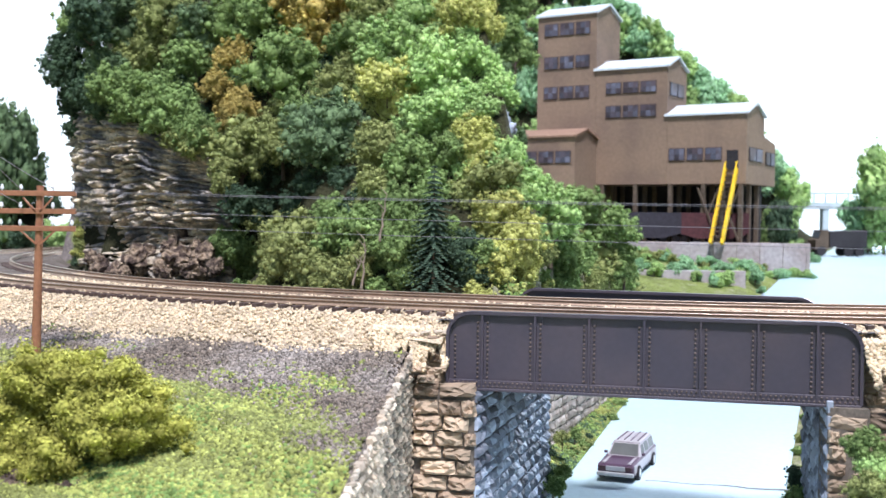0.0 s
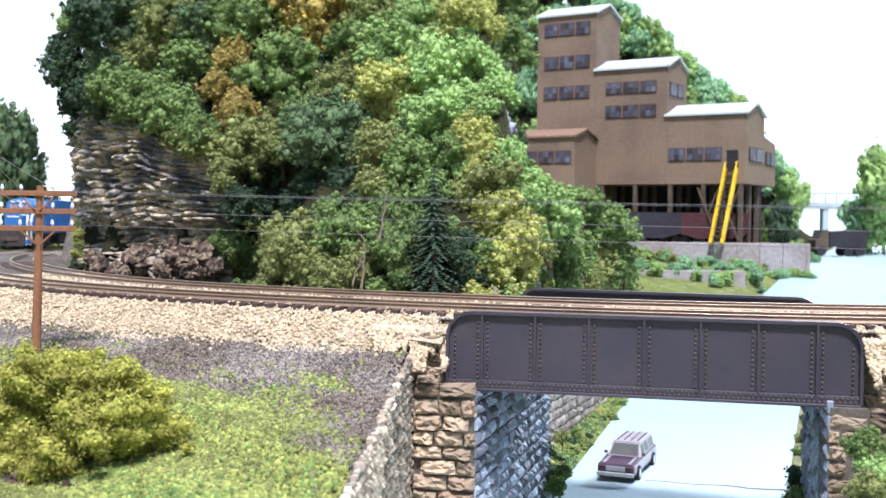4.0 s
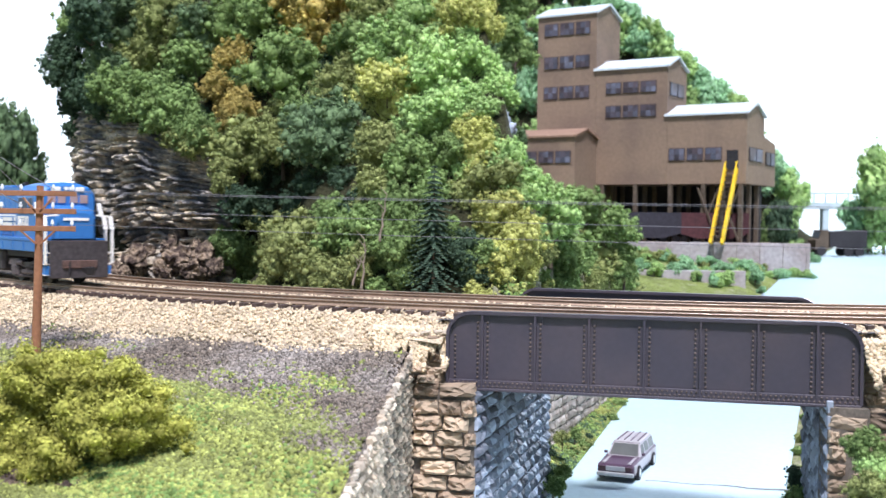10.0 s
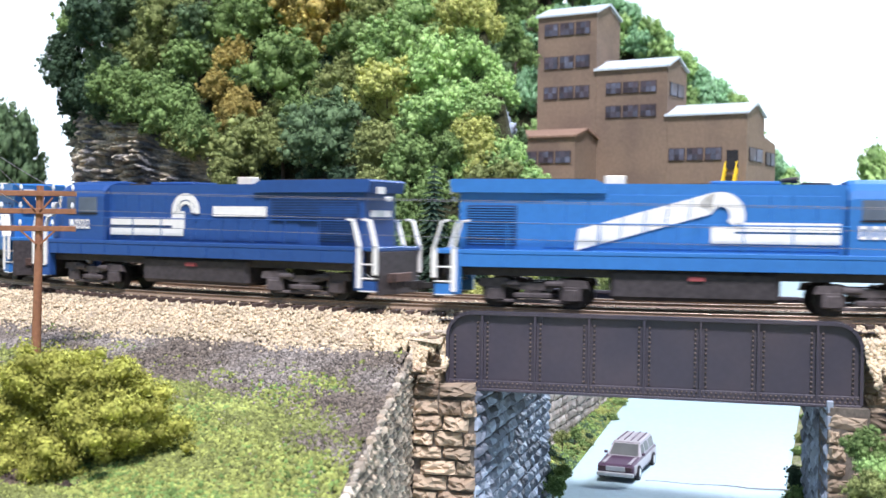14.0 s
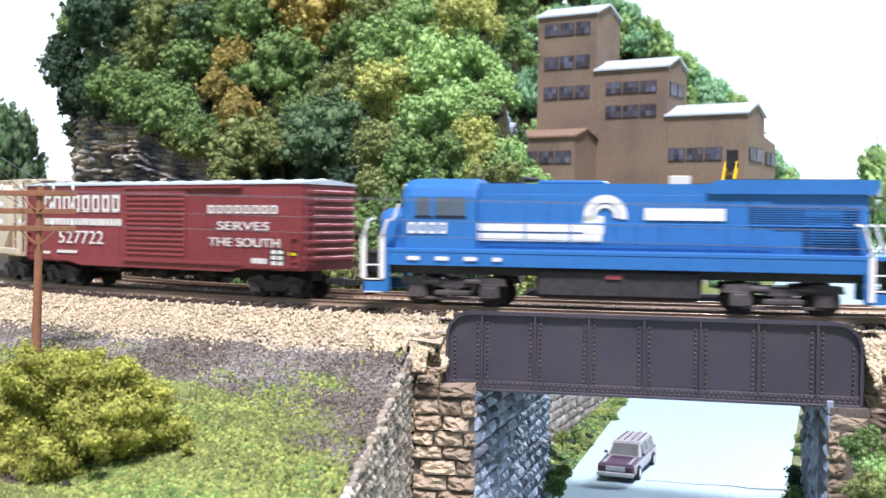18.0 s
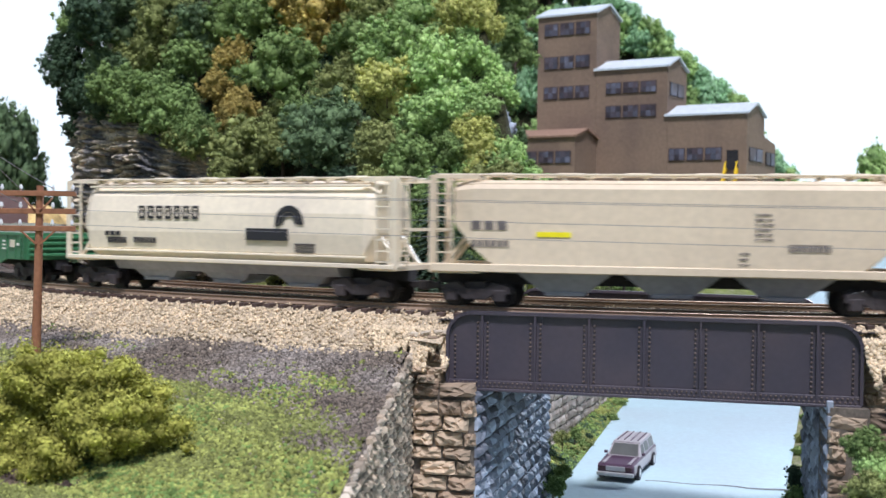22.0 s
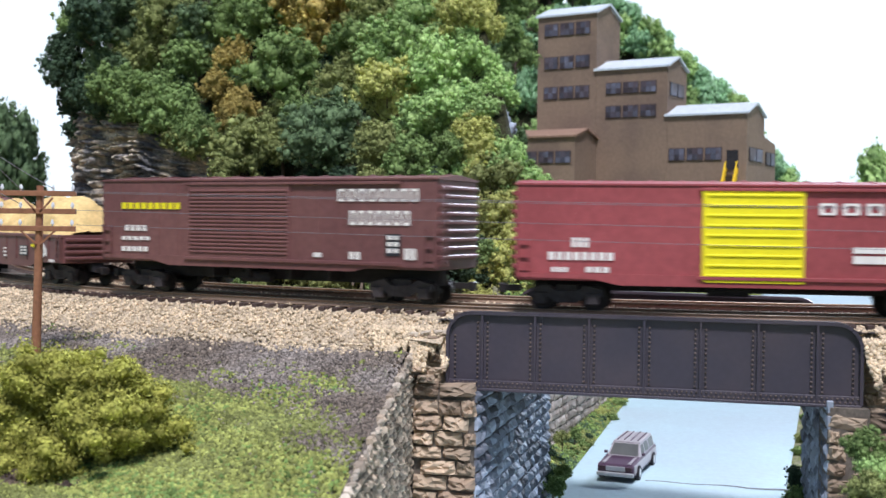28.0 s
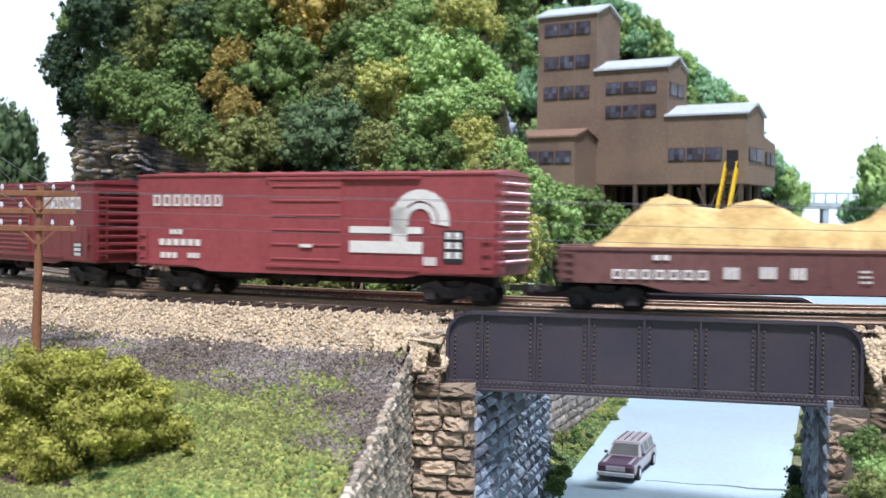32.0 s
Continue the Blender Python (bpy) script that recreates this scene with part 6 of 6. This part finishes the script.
def mound(name, xs, zs, half, base, mat, seed, rough=1.0):
    """A heap of loose load, its ridge rising and falling along the car."""
    rng = np.random.RandomState(seed)
    X, Y = np.meshgrid(np.arange(xs[0], xs[-1] + 0.1, 1.5), np.linspace(-half, half, 25))
    ridge = np.interp(X, xs, zs)
    pad = np.pad(ridge, ((0, 0), (4, 4)), mode="edge")
    ridge = sum(pad[:, i:i + X.shape[1]] for i in range(9)) / 9 + (0.6 if max(zs) > 40 else 0)
    k = np.cos(np.clip(np.abs(Y + 1.5 * np.sin(X * 0.13)) / half, 0, 1) * math.pi / 2) ** 0.6 * np.clip((half - np.abs(Y)) / 2.5, 0, 1)
    Z = base + (ridge - base) * k + rng.randn(*X.shape) * 0.25 * rough + 0.5 * rough * np.sin(X * 0.7 + Y * 0.4) * np.cos(Y * 0.8)
    n, m = X.shape[1], X.shape[0]
    i = (np.arange(m - 1)[:, None] * n + np.arange(n - 1)).ravel()
    return arrays(name, np.stack([X.ravel(), Y.ravel(), Z.ravel()], 1), np.stack([i, i + 1, i + n + 1, i + n], 1), mat, True)


def gondola(label, L, z0, top, colour, marks, load):
    c = rolling("gondola", label, "freight car")
    h, W = L / 2, 18.2
    part("floor", cube(-h, h, -W, W, z0 + 3, z0 + 5), colour, c)
    for y in (-1, 1):
        yy = y * W
        part("side", prism(bmesh.new(), [(-h, z0 + 3.2), (-h + 30, z0 + 2.8), (-h + 42, z0), (h - 42, z0), (h - 30, z0 + 2.8), (h, z0 + 3.2), (h, top - 1), (-h, top - 1)], yy - 0.5, yy + 0.5), colour, c)
        part("top_chord", cube(-h - 0.4, h + 0.4, yy - 1.2, yy + 1.2, top - 1.6, top, 0.25), colour, c)
        for i in range(14):
            x = -h + 2 + i * (L - 4) / 13
            part("side_post", cube(x - 0.5, x + 0.5, min(yy, yy + y * 0.9), max(yy, yy + y * 0.9), z0 + 3.4, top - 1.4), colour, c)
    for sx in (-1, 1):
        part("end_wall", cube(sx * h - 0.5, sx * h + 0.5, -W, W, z0 + 3.2, top, 0.1), colour, c)
    end_ribs(c, h, W, z0 + 4, top - 1, 4, colour)
    ladder(c, h - 3, -W - 1.2, z0 + 3.5, top - 1, colour, 4.6, n=4)
    ladder(c, -h + 3, -W - 1.2, z0 + 3.5, top - 1, colour, 4.6, n=4)
    part("centre_sill", cube(-h, h, -3, 3, 7, z0 + 4), DARK, c)
    for m in marks:
        mark(c, m, -W - 0.95)
    part("load", load, None, c, "heaped loose load")
    underpinnings(c, h, h - 19)
    return c


def locomotive(label, way, colour, marks, stack=-22):
    """A hood-unit diesel; way is 1 where its cab leads and -1 where it trails."""
    c = rolling("diesel_locomotive", label, "locomotive")

    def bx(x0, x1, y0, y1, z0, z1, b=0.0):
        a, d = sorted((x0 * way, x1 * way))
        return cube(a, d, y0, y1, z0, z1, b)

    def px(pts):
        return [(x * way, z) for x, z in pts]

    def solid(name, pts, y0, y1, mat, parent=c, label=""):
        bm = prism(bmesh.new(), px(pts), y0, y1)
        bmesh.ops.recalc_face_normals(bm, faces=bm.faces)
        return part(name, bm, mat, parent, label)

    part("walkway", bx(-104, 93, -17, 17, 21.6, 23.3, 0.2), colour, c)
    part("front_platform", bx(93, 101.5, -15.2, 15.2, 21.0, 22.3, 0.2), TRUCKM, c)
    for y in (-1, 1):
        sill = part("side_sill", bx(-96, 90, min(y * 15.2, y * 16.8), max(y * 15.2, y * 16.8), 16.4, 21.6, 0.2), colour, c)
        if y < 0:
            for i in range(12):
                part("sill_rib", bx(-92 + i * 16, -91 + i * 16, -17.1, -16.6, 16.8, 21.4), colour, sill)
    part("frame", bx(-100, 100, -12, 12, 13, 21.6), TRUCKM, c)
    hood = solid("hood", [(-94, 23.3), (-94, 48.6), (-93, 49.8), (54, 49.8), (54, 23.3)], -11.6, 11.6, colour)
    rad = solid("radiator_section", [(-97, 46), (-98, 50.6), (-97, 51.4), (-40, 51.4), (-36, 49.6), (-36, 46)], -13.6, 13.6, colour)
    part("radiator_grille", bx(-92, -44, -9, 9, 51.3, 51.9, 0.1), TRUCKM, rad)
    # hood doors in relief, with latches
    for i in range(13):
        x = -60 + i * 8.6
        d = part("hood_door", bx(x, x + 7.9, -12.0, -11.4, 24.5, 45.5 if x > -37 else 44, 0.12), colour, hood)
        part("latch", bx(x + 6.6, x + 7.2, -12.4, -11.9, 33, 34.4), colour, d)
    g = part("intake_grille", bx(-91, -71, -12.2, -11.5, 25, 41), GRILLE, hood, "dark louvred intake")
    for i in range(15):
        part("louvre", bx(-90.5, -71.5, -12.7, -12.1, 25.6 + i * 1.02, 26.0 + i * 1.02), colour, g)
    for m in marks:
        if m[4] in ("GRILL", "GR"):
            gr = part("side_grille", cube(m[0], m[1], -12.5, -11.8, m[2], m[3]), GRILLE, hood, "dark louvred grille")
            for i in range(9):
                z = m[2] + (i + 0.3) * (m[3] - m[2]) / 9
                part("louvre", cube(m[0] + 0.5, m[1] - 0.5, -12.8, -12.4, z, z + 0.4), colour, gr)
    # the cab: round-shouldered, its front a little bowed
    bm = bmesh.new()
    prof = [(-15.6, 23.3), (-15.6, 44.5), (-14.6, 47.6), (-11.8, 50.2), (-7, 51.7), (0, 52.1), (7, 51.7), (11.8, 50.2), (14.6, 47.6), (15.6, 44.5), (15.6, 23.3)]
    rings = []
    for x, k, lo in ((54, 1.0, 0.8), (56, 1.0, 0.0), (81, 1.0, 0.0), (84, 0.965, 0.6), (85.4, 0.88, 1.8)):
        rings.append([bm.verts.new((x * way, y * k, z - (lo if z > 40 else 0))) for y, z in prof])
    for ra, rb in zip(rings, rings[1:]):
        for i in range(len(prof)):
            j = (i + 1) % len(prof)
            bm.faces.new((ra[i], ra[j], rb[j], rb[i]))
    bm.faces.new(rings[0]), bm.faces.new(rings[-1][::-1])
    bmesh.ops.recalc_face_normals(bm, faces=bm.faces)
    cab = part("cab", bm, colour, c)
    for y in (-1, 1):
        for a, b in ((58.5, 71), (73, 79)):
            w = part("window", bx(a, b, min(y * 15.2, y * 15.9), max(y * 15.2, y * 15.9), 36.5, 44, 0.2), GLASSD, cab, "dark cab side window")
            part("window_frame", bx(a - 0.5, b + 0.5, min(y * 15.3, y * 16.0), max(y * 15.3, y * 16.0), 35.8, 36.4), WHEEL, w)
    for y in (-8.4, -3.2, 3.2, 8.4):
        part("windscreen", bx(85.0, 85.9, y - 2.1, y + 2.1, 41.2, 45.6, 0.2), SCREEN, cab, "reddish pale windscreen pane")
    bm = bmesh.new()
    prof = [(-11, 23.3), (-11, 36), (-9.6, 38.4), (-6.5, 39.8), (6.5, 39.8), (9.6, 38.4), (11, 36), (11, 23.3)]
    rings = []
    for x, k, lo in ((84, 1.0, -0.4), (93, 1.0, 0.3), (95.4, 0.94, 1.5), (96.4, 0.8, 3.4)):
        rings.append([bm.verts.new((x * way, y * k, z - (lo if z > 30 else 0))) for y, z in prof])
    for ra, rb in zip(rings, rings[1:]):
        for i in range(len(prof)):
            j = (i + 1) % len(prof)
            bm.faces.new((ra[i], ra[j], rb[j], rb[i]))
    bm.faces.new(rings[0]), bm.faces.new(rings[-1][::-1])
    bmesh.ops.recalc_face_normals(bm, faces=bm.faces)
    nose = part("nose", bm, colour, c)
    part("nose_stripe", bx(96.2, 96.9, -6.5, 6.5, 32.4, 33.8), WHITEP, nose, "white bar on the nose")
    for y in (-8.6, 3.8):
        part("number_board", bx(84.6, 86.2, y, y + 4.8, 47.3, 49.6, 0.3), WHITEP, cab, "white number board")
    part("end_stripe", bx(-94.8, -93.9, -7.5, 7.5, 35.8, 38.6), WHITEP, hood, "white bar on the hood end")
    part("number_board", bx(-98.5, -97.6, -8, -3, 45.5, 48.4), WHITEP, hood, "white number board")
    for y in (-1.2, 1.2):
        bm = rod(bmesh.new(), (85.5 * way, y, 48.8), (86.6 * way, y, 48.8), 1.0, n=10)
        part("headlight", bm, LAMP, cab, "round headlight")
        part("headlight", rod(bmesh.new(), (-97.9 * way, y * 1.0, 43.5), (-98.8 * way, y * 1.0, 43.5), 1.0, n=10), LAMP, hood, "round rear headlight")
    part("exhaust_pipe", bx(stack - 4, stack + 4, -3, 3, 49.6, 53.4, 0.3), CREAM, c, "pale cream exhaust stack")
    hn = part("air_horn", rod(bmesh.new(), (30 * way, -4, 51.5), (37 * way, -4, 51.9), 0.7, 1.3, 10), WHEEL, c)
    part("dynamic_brake_housing", bx(4, 30, -9, 9, 49.6, 51.2, 0.5), colour, c)
    part("roof_fan", rod(bmesh.new(), (44 * way, 0, 49.8), (44 * way, 0, 50.8), 6, n=24), TRUCKM, c)
    tank = part("fuel_tank", bx(-34, 30, -14.5, 14.5, 4.4, 16.5, 1.6), TRUCKM, c, "black fuel tank")
    part("filler_cap", bx(-4, 2, -15.2, -14.3, 12.5, 14.2), OXIDE, tank)
    # pilots with open steps, white grab rails at the corners
    for e, x in ((1, 101.5), (-1, -104)):
        lo, hi = sorted((x, x - e * 2))
        part("pilot", bx(lo, hi, -15, 15, 3.5, 21.6, 0.3), TRUCKM, c)
        part("pilot_beam", bx(min(x, x + e * 0.8), max(x, x + e * 0.8), -9, 9, 8.5, 12.5, 0.3), RUST, c, "rusty brown coupler pocket")
        for y in (-1, 1):
            ya, yb = sorted((y * 13, y * 16.9))
            sa, sb = sorted((x - e * 8.6, x - e * 11.4))
            st = part("step_well", bx(sa, sb, ya, yb, 5.4, 21.5, 0.15), colour, c)
            sa, sb = sorted((x - e * 1, x - e * 8.8))
            part("step_foot", bx(sa, sb, ya, yb, 5.0, 9.6, 0.15), colour, st)
            for z in (5.0, 10.2, 16.0):
                part("step_edge", bx(sa, sb, min(y * 13, y * 17.3), max(y * 13, y * 17.3), z, z + 0.45), WHITEP, st, "white step edge")
            for dx, jog in ((0.8, 0), (8.8, 1)):
                bm = bmesh.new()
                if e > 0:
                    pts = [(x - e * dx, 10.8, 17.2), (x - e * dx, 28, 17.2), (x - e * (dx + 2.0), 34.6, 17.0)]
                    pts += [(x - e * (dx + 4.6), 35.0, 16.6), (x - e * (dx + 6.6), 41.4, 16.2)] if jog else [(x - e * (dx + 2.2), 35.2, 10)]
                else:
                    pts = [(x - e * dx, 6.4 if jog else 12, 17.2), (x - e * dx, 24, 17.2), (x - e * (dx + 3.0), 34.4, 17.0), (x - e * (dx + 6.2), 34.8, 16.8)]
                for (xa, za, wa), (xb, zb, wb) in zip(pts, pts[1:]):
                    bar(bm, (xa * way, y * wa, za), (xb * way, y * wb, zb), 0.9 if wa != wb and wb < 12 else 2.2, 0.9)
                part("grab_rail", bm, WHITEP, c, "white corner grab rail")
        hose = rod(bmesh.new(), ((x + e * 0.6) * way, -5, 12), ((x + e * 1.6) * way, -6, 5.5), 0.5)
        part("air_hose", hose, WHEEL, c)
    for y in (-1, 1):
        bm = bmesh.new()
        rod(bm, (-94 * way, y * 16.4, 34), (54 * way, y * 16.4, 34), 0.28)
        part("handrail", bm, colour, c)
        for i in range(9):
            x = (-92 + i * 18) * way
            part("stanchion", rod(bmesh.new(), (x, y * 16.4, 23), (x, y * 16.4, 34), 0.3, n=5), colour, c)
    for m in marks:
        if m[4] in ("GRILL", "GR", "WIN"):
            continue
        xm = (m[0] + m[1]) / 2 * way
        y = -15.8 if 54 < xm < 86 and m[2] > 25 else (-17.2 if m[3] < 24 else -12.3)
        mark(c, m, y)
    underpinnings(c, 108, 63, True)
    return c


# cars in running order, with the place of each middle behind the nose of the train
TRAIN = []
TRAIN.append((locomotive("bright blue diesel locomotive with white striped emblem leading the train", 1, BLUE, [
    (57.6, 74.4, 29.4, 34.4, "W", 4), (13.0, 51.6, 31.7, 35.2, "W", 0), (4.0, 51.6, 27.0, 30.9, "W", 0), (-1.2, 16.8, 30.3, 46.9, "ARCL", 0), (4.0, 13.0, 30.9, 33.5, "W", 0), (-47.7, 4.6, 23.4, 46.9, "SLANT", 6)], -33), 115.2, 218))
TRAIN.append((locomotive("deep blue diesel locomotive running cab last", -1, BLUE_DEEP, [
    (-76.8, -62.5, 28.7, 33.2, "W", 4), (-52.6, -13.0, 30.9, 34.4, "W", 0), (-52.6, -6.0, 26.1, 29.4, "W", 0), (-13.0, -5.2, 29.5, 37.6, "W", 0), (-13.0, 3.9, 34.6, 45.9, "ARC", 0), (12.0, 42.7, 35.4, 39.9, "W", 1), (45.2, 91.7, 33.5, 43.9, "GRILL", 0)]), 341.4, 218))
TRAIN.append((locomotive("light blue diesel locomotive running cab last with white sill dashes", -1, BLUE, [
    (-82.2, -65.0, 29.4, 33.9, "W", 4), (-57.2, -11.5, 30.7, 34.2, "W", 0), (-57.2, -4.1, 26.8, 29.9, "W", 0), (-11.5, -3.4, 30.0, 37.2, "W", 0), (-11.5, 5.6, 35.4, 45.5, "ARC", 0), (12.2, 42.7, 35.7, 40.4, "W", 1),
    (-81.9, -77.0, 18.6, 20.2, "W", 0), (-70.3, -64.9, 18.6, 20.2, "W", 0), (-58.4, -53.2, 18.6, 20.2, "W", 0), (-46.8, -43.0, 18.6, 20.2, "W", 0), (51.6, 85.6, 34.0, 41.6, "GRILL", 0)], -25), 565.3, 218))
TRAIN.append((boxcar("maroon boxcar with white lettering bars and ribbed door", 178, 11, 51, MAROON, (-17, 22), [
    (-75.3, -19.5, 36.7, 45.0, "W", 8), (-75.3, -19.5, 30.4, 33.6, "W", 20), (-64.5, -32.6, 21.4, 27.7, "TEXT", "527722"), (35.5, 77.1, 36.7, 40.3, "W", 8), (41.0, 71.2, 29.5, 33.1, "TEXT", "SERVES"), (36.1, 77.1, 22.2, 26.0, "TEXT", "THE SOUTH"),
    (71.6, 80.1, 13.6, 21.6, "S", 0), (-76.5, -70.5, 15.9, 17.2, "W", 3), (-65.7, -50.6, 16.6, 18.1, "W", 6), (61.4, 70.6, 15.1, 17.4, "W", 4), (82.0, 86.0, 19.1, 20.3, "Y", 0)], ROOF_PALE, rail=(-18, 56)), 779, 192))
TRAIN.append((covered_hopper("tan covered hopper with open ladder ends", 190, 54, TANP, [
    (-78.5, -63.0, 31.2, 34.8, "K", 3), (-78.5, -63.0, 24.4, 27.1, "K", 6), (-52.6, -38.9, 28.6, 30.6, "Y", 0), (30.8, 37.4, 28.3, 39.6, "K", 3), (25.1, 29.0, 18.7, 24.9, "K", 2), (42.9, 58.5, 24.2, 27.1, "K", 8)], False, CREAM), 971, 194))
TRAIN.append((covered_hopper("cream round-sided covered hopper with dark emblem", 186, 53, CREAM, [
    (-46.0, -8.5, 34.0, 40.0, "B", 7), (-67.0, -56.6, 25.9, 28.0, "B", 3), (-65.3, -53.2, 22.4, 25.2, "B", 6), (-48.9, -34.7, 22.7, 25.3, "B", 6), (33.2, 48.2, 29.1, 40.4, "ARCK", 0), (17.6, 40.5, 25.1, 30.3, "B", 0), (44.1, 54.7, 20.1, 24.1, "B", 5)], True, CREAM), 1171, 196))
TRAIN.append((gondola("green gondola loaded with grey gravel", 182, 9, 25.8, GREENP, [
    (-69.0, -61.5, 18.3, 22.2, "W", 1), (-56.5, -50.3, 18.6, 22.4, "W", 1), (-71.8, -47.9, 13.4, 16.3, "W", 8), (-44.0, -38.2, 12.7, 14.4, "W", 3), (-31.5, -24.7, 11.7, 14.8, "W", 4), (-7.4, 1.4, 11.1, 12.3, "W", 4),
    (17.3, 25.2, 11.4, 12.5, "W", 4), (68.0, 75.5, 18.2, 22.1, "C", 0), (45.1, 49.7, 15.4, 22.0, "K", 2), (55.9, 61.2, 16.8, 22.7, "W", 3), (79.0, 82.5, 19.2, 20.5, "W", 2)],
    mound("load", [-88, -75, -52, -40, -22, -2, 12, 22, 42, 52, 66, 78, 88], [23, 27, 31.5, 29, 31, 26, 27, 31, 29, 27, 31.5, 30, 23], 17.3, 23.9, GRAVEL, 3, 0.8)), 1383, 200))
TRAIN.append((boxcar("dark red boxcar with a bright yellow door", 175, 10.5, 50.4, OXIDE, (-16, 20.5), [
    (25.8, 84.2, 38.3, 42.7, "W", 7), (51.3, 67.0, 26.6, 35.2, "ARC", 0), (38.0, 54.0, 24.2, 26.4, "W", 0), (38.0, 59.0, 20.3, 23.2, "W", 0), (52.4, 59.0, 23.2, 27.8, "W", 0), (73.1, 79.7, 13.9, 21.8, "S", 0), (63.8, 70.7, 15.1, 21.6, "W", 3),
    (-66.0, -58.8, 25.0, 28.7, "W", 3), (-74.9, -49.1, 20.0, 23.1, "W", 8), (-73.6, -66.7, 15.3, 17.2, "W", 3), (-60.3, -50.7, 15.3, 17.5, "W", 3)], None, YELLOWP, 9), 1588, 200))
TRAIN.append((boxcar("dark brown boxcar with wide ribbed double doors", 177, 13, 52.6, BROWNP, (-37, 17.5), [
    (41.8, 81.2, 42.2, 47.4, "W", 8), (47.5, 77.1, 32.4, 38.4, "W", 7), (-76.5, -41.2, 38.4, 41.3, "Y", 9), (-74.6, -60.7, 28.3, 30.9, "W", 4), (-76.5, -58.9, 24.0, 25.7, "W", 5), (-76.5, -60.0, 18.8, 21.0, "W", 5),
    (64.8, 71.8, 19.9, 28.9, "S", 0), (47.5, 53.5, 18.1, 21.2, "W", 2), (73.7, 79.5, 18.5, 23.1, "W", 3), (29.8, 33.8, 18.6, 20.5, "W", 1)], None, None, 17), 1791, 200))
TRAIN.append((gondola("dark brown gondola heaped with yellow sand", 186, 8.4, 25.4, BROWNP, [
    (-73.2, -36.0, 13.2, 16.9, "W", 7), (-57.9, -50.8, 20.5, 22.5, "W", 2), (-31.4, -25.5, 13.7, 18.2, "W", 3), (-18.1, -11.7, 14.1, 18.5, "W", 3), (-6.6, -1.0, 13.9, 18.3, "W", 3), (40.5, 51.2, 13.9, 19.3, "S", 0),
    (56.1, 59.8, 18.7, 20.2, "Y", 0), (64.9, 75.7, 13.7, 20.7, "ARC", 0), (64.2, 72.0, 13.8, 16.0, "W", 0), (18.1, 22.8, 12.9, 18.8, "W", 3), (78.4, 85.7, 11.8, 13.1, "W", 4)],
    mound("load", [-80, -75, -62, -54.5, -45, -34, -24, -16.5, -6, 2, 12, 24, 31, 38, 46, 55, 66, 73, 80, 88], [23, 28, 40, 46.8, 43, 38.5, 42, 45, 40, 35, 34, 34.5, 41, 46.5, 44, 40.5, 44, 46, 40, 23], 17.3, 23.6, SAND, 5)), 1996, 200))
TRAIN.append((boxcar("tall oxide-red boxcar with large white curved emblem", 177, 11, 54.6, OXIDE, (-16, 20), [
    (-79.4, -40.2, 39.8, 45.0, "W", 7), (42.8, 68.9, 34.1, 47.2, "ARC", 0), (23.3, 56.8, 29.1, 31.9, "W", 0), (23.3, 56.8, 21.0, 25.9, "W", 0), (43.0, 50.0, 25.8, 40.0, "W", 0), (-70.1, -62.7, 27.1, 29.3, "W", 3), (-75.9, -52.1, 22.1, 25.0, "W", 6),
    (-75.2, -65.1, 16.3, 18.9, "W", 3), (66.3, 75.2, 17.6, 30.7, "S", 0), (57.6, 63.5, 16.4, 19.8, "W", 4), (-0.3, 5.7, 22.6, 24.0, "W", 1), (-60.1, -53.0, 16.6, 18.9, "W", 3)], None, None, 6), 2198, 200))
TRAIN.append((boxcar("weathered maroon boxcar with white lettering bars", 176, 11, 51.6, MAROON, (-17, 20), [
    (30, 76, 38, 44, "W", 8), (-74, -40, 34, 39, "W", 8), (-70, -48, 22, 25, "W", 6), (68, 76, 14.5, 22, "S", 0)]), 2397, 196))


# ---- running
def nose_at(t):
    """How far the nose of the train has come along the line by the time t."""
    tg = np.arange(0, 32.01, 0.1)
    v = np.interp(tg, [12, 13.5, 18, 30], [103.4, 101.0, 107.0, 107.6])
    a = np.concatenate([[0], np.cumsum((v[1:] + v[:-1]) * 0.05)])
    return float(np.interp(t, tg, a - np.interp(22, tg, a))) + 101.4 * 22 + 146.3 - 1300


def car_pose(s, reach):
    xa, ya, _ = on_line(s + reach)
    xb, yb, _ = on_line(s - reach)
    return (xa + xb) / 2, (ya + yb) / 2, math.degrees(math.atan2(ya - yb, xa - xb))


def motions():
    for car, back, length in TRAIN:
        pivots = [(tr, x) for c, tr, x in TRUCKS if c == car]
        reach = abs(pivots[0][1])
        rows, swings = [], {tr: [] for tr, x in pivots}
        for i in range(65):
            t = i * 0.5
            s = nose_at(t) - back
            x, y, a = car_pose(s, reach)
            rows.append((t, pose(x * U, y * U, 0, 0, 0, a)))
            for tr, px_ in pivots:
                h = math.degrees(float(np.interp(s + px_, SG, TH))) - a
                swings[tr].append((t, pose(px_ * U, 0, 0, 0, 0, (h + 180) % 360 - 180)))
        walk(car, rows)
        for tr, px_ in pivots:
            walk(tr, swings[tr])


motions()
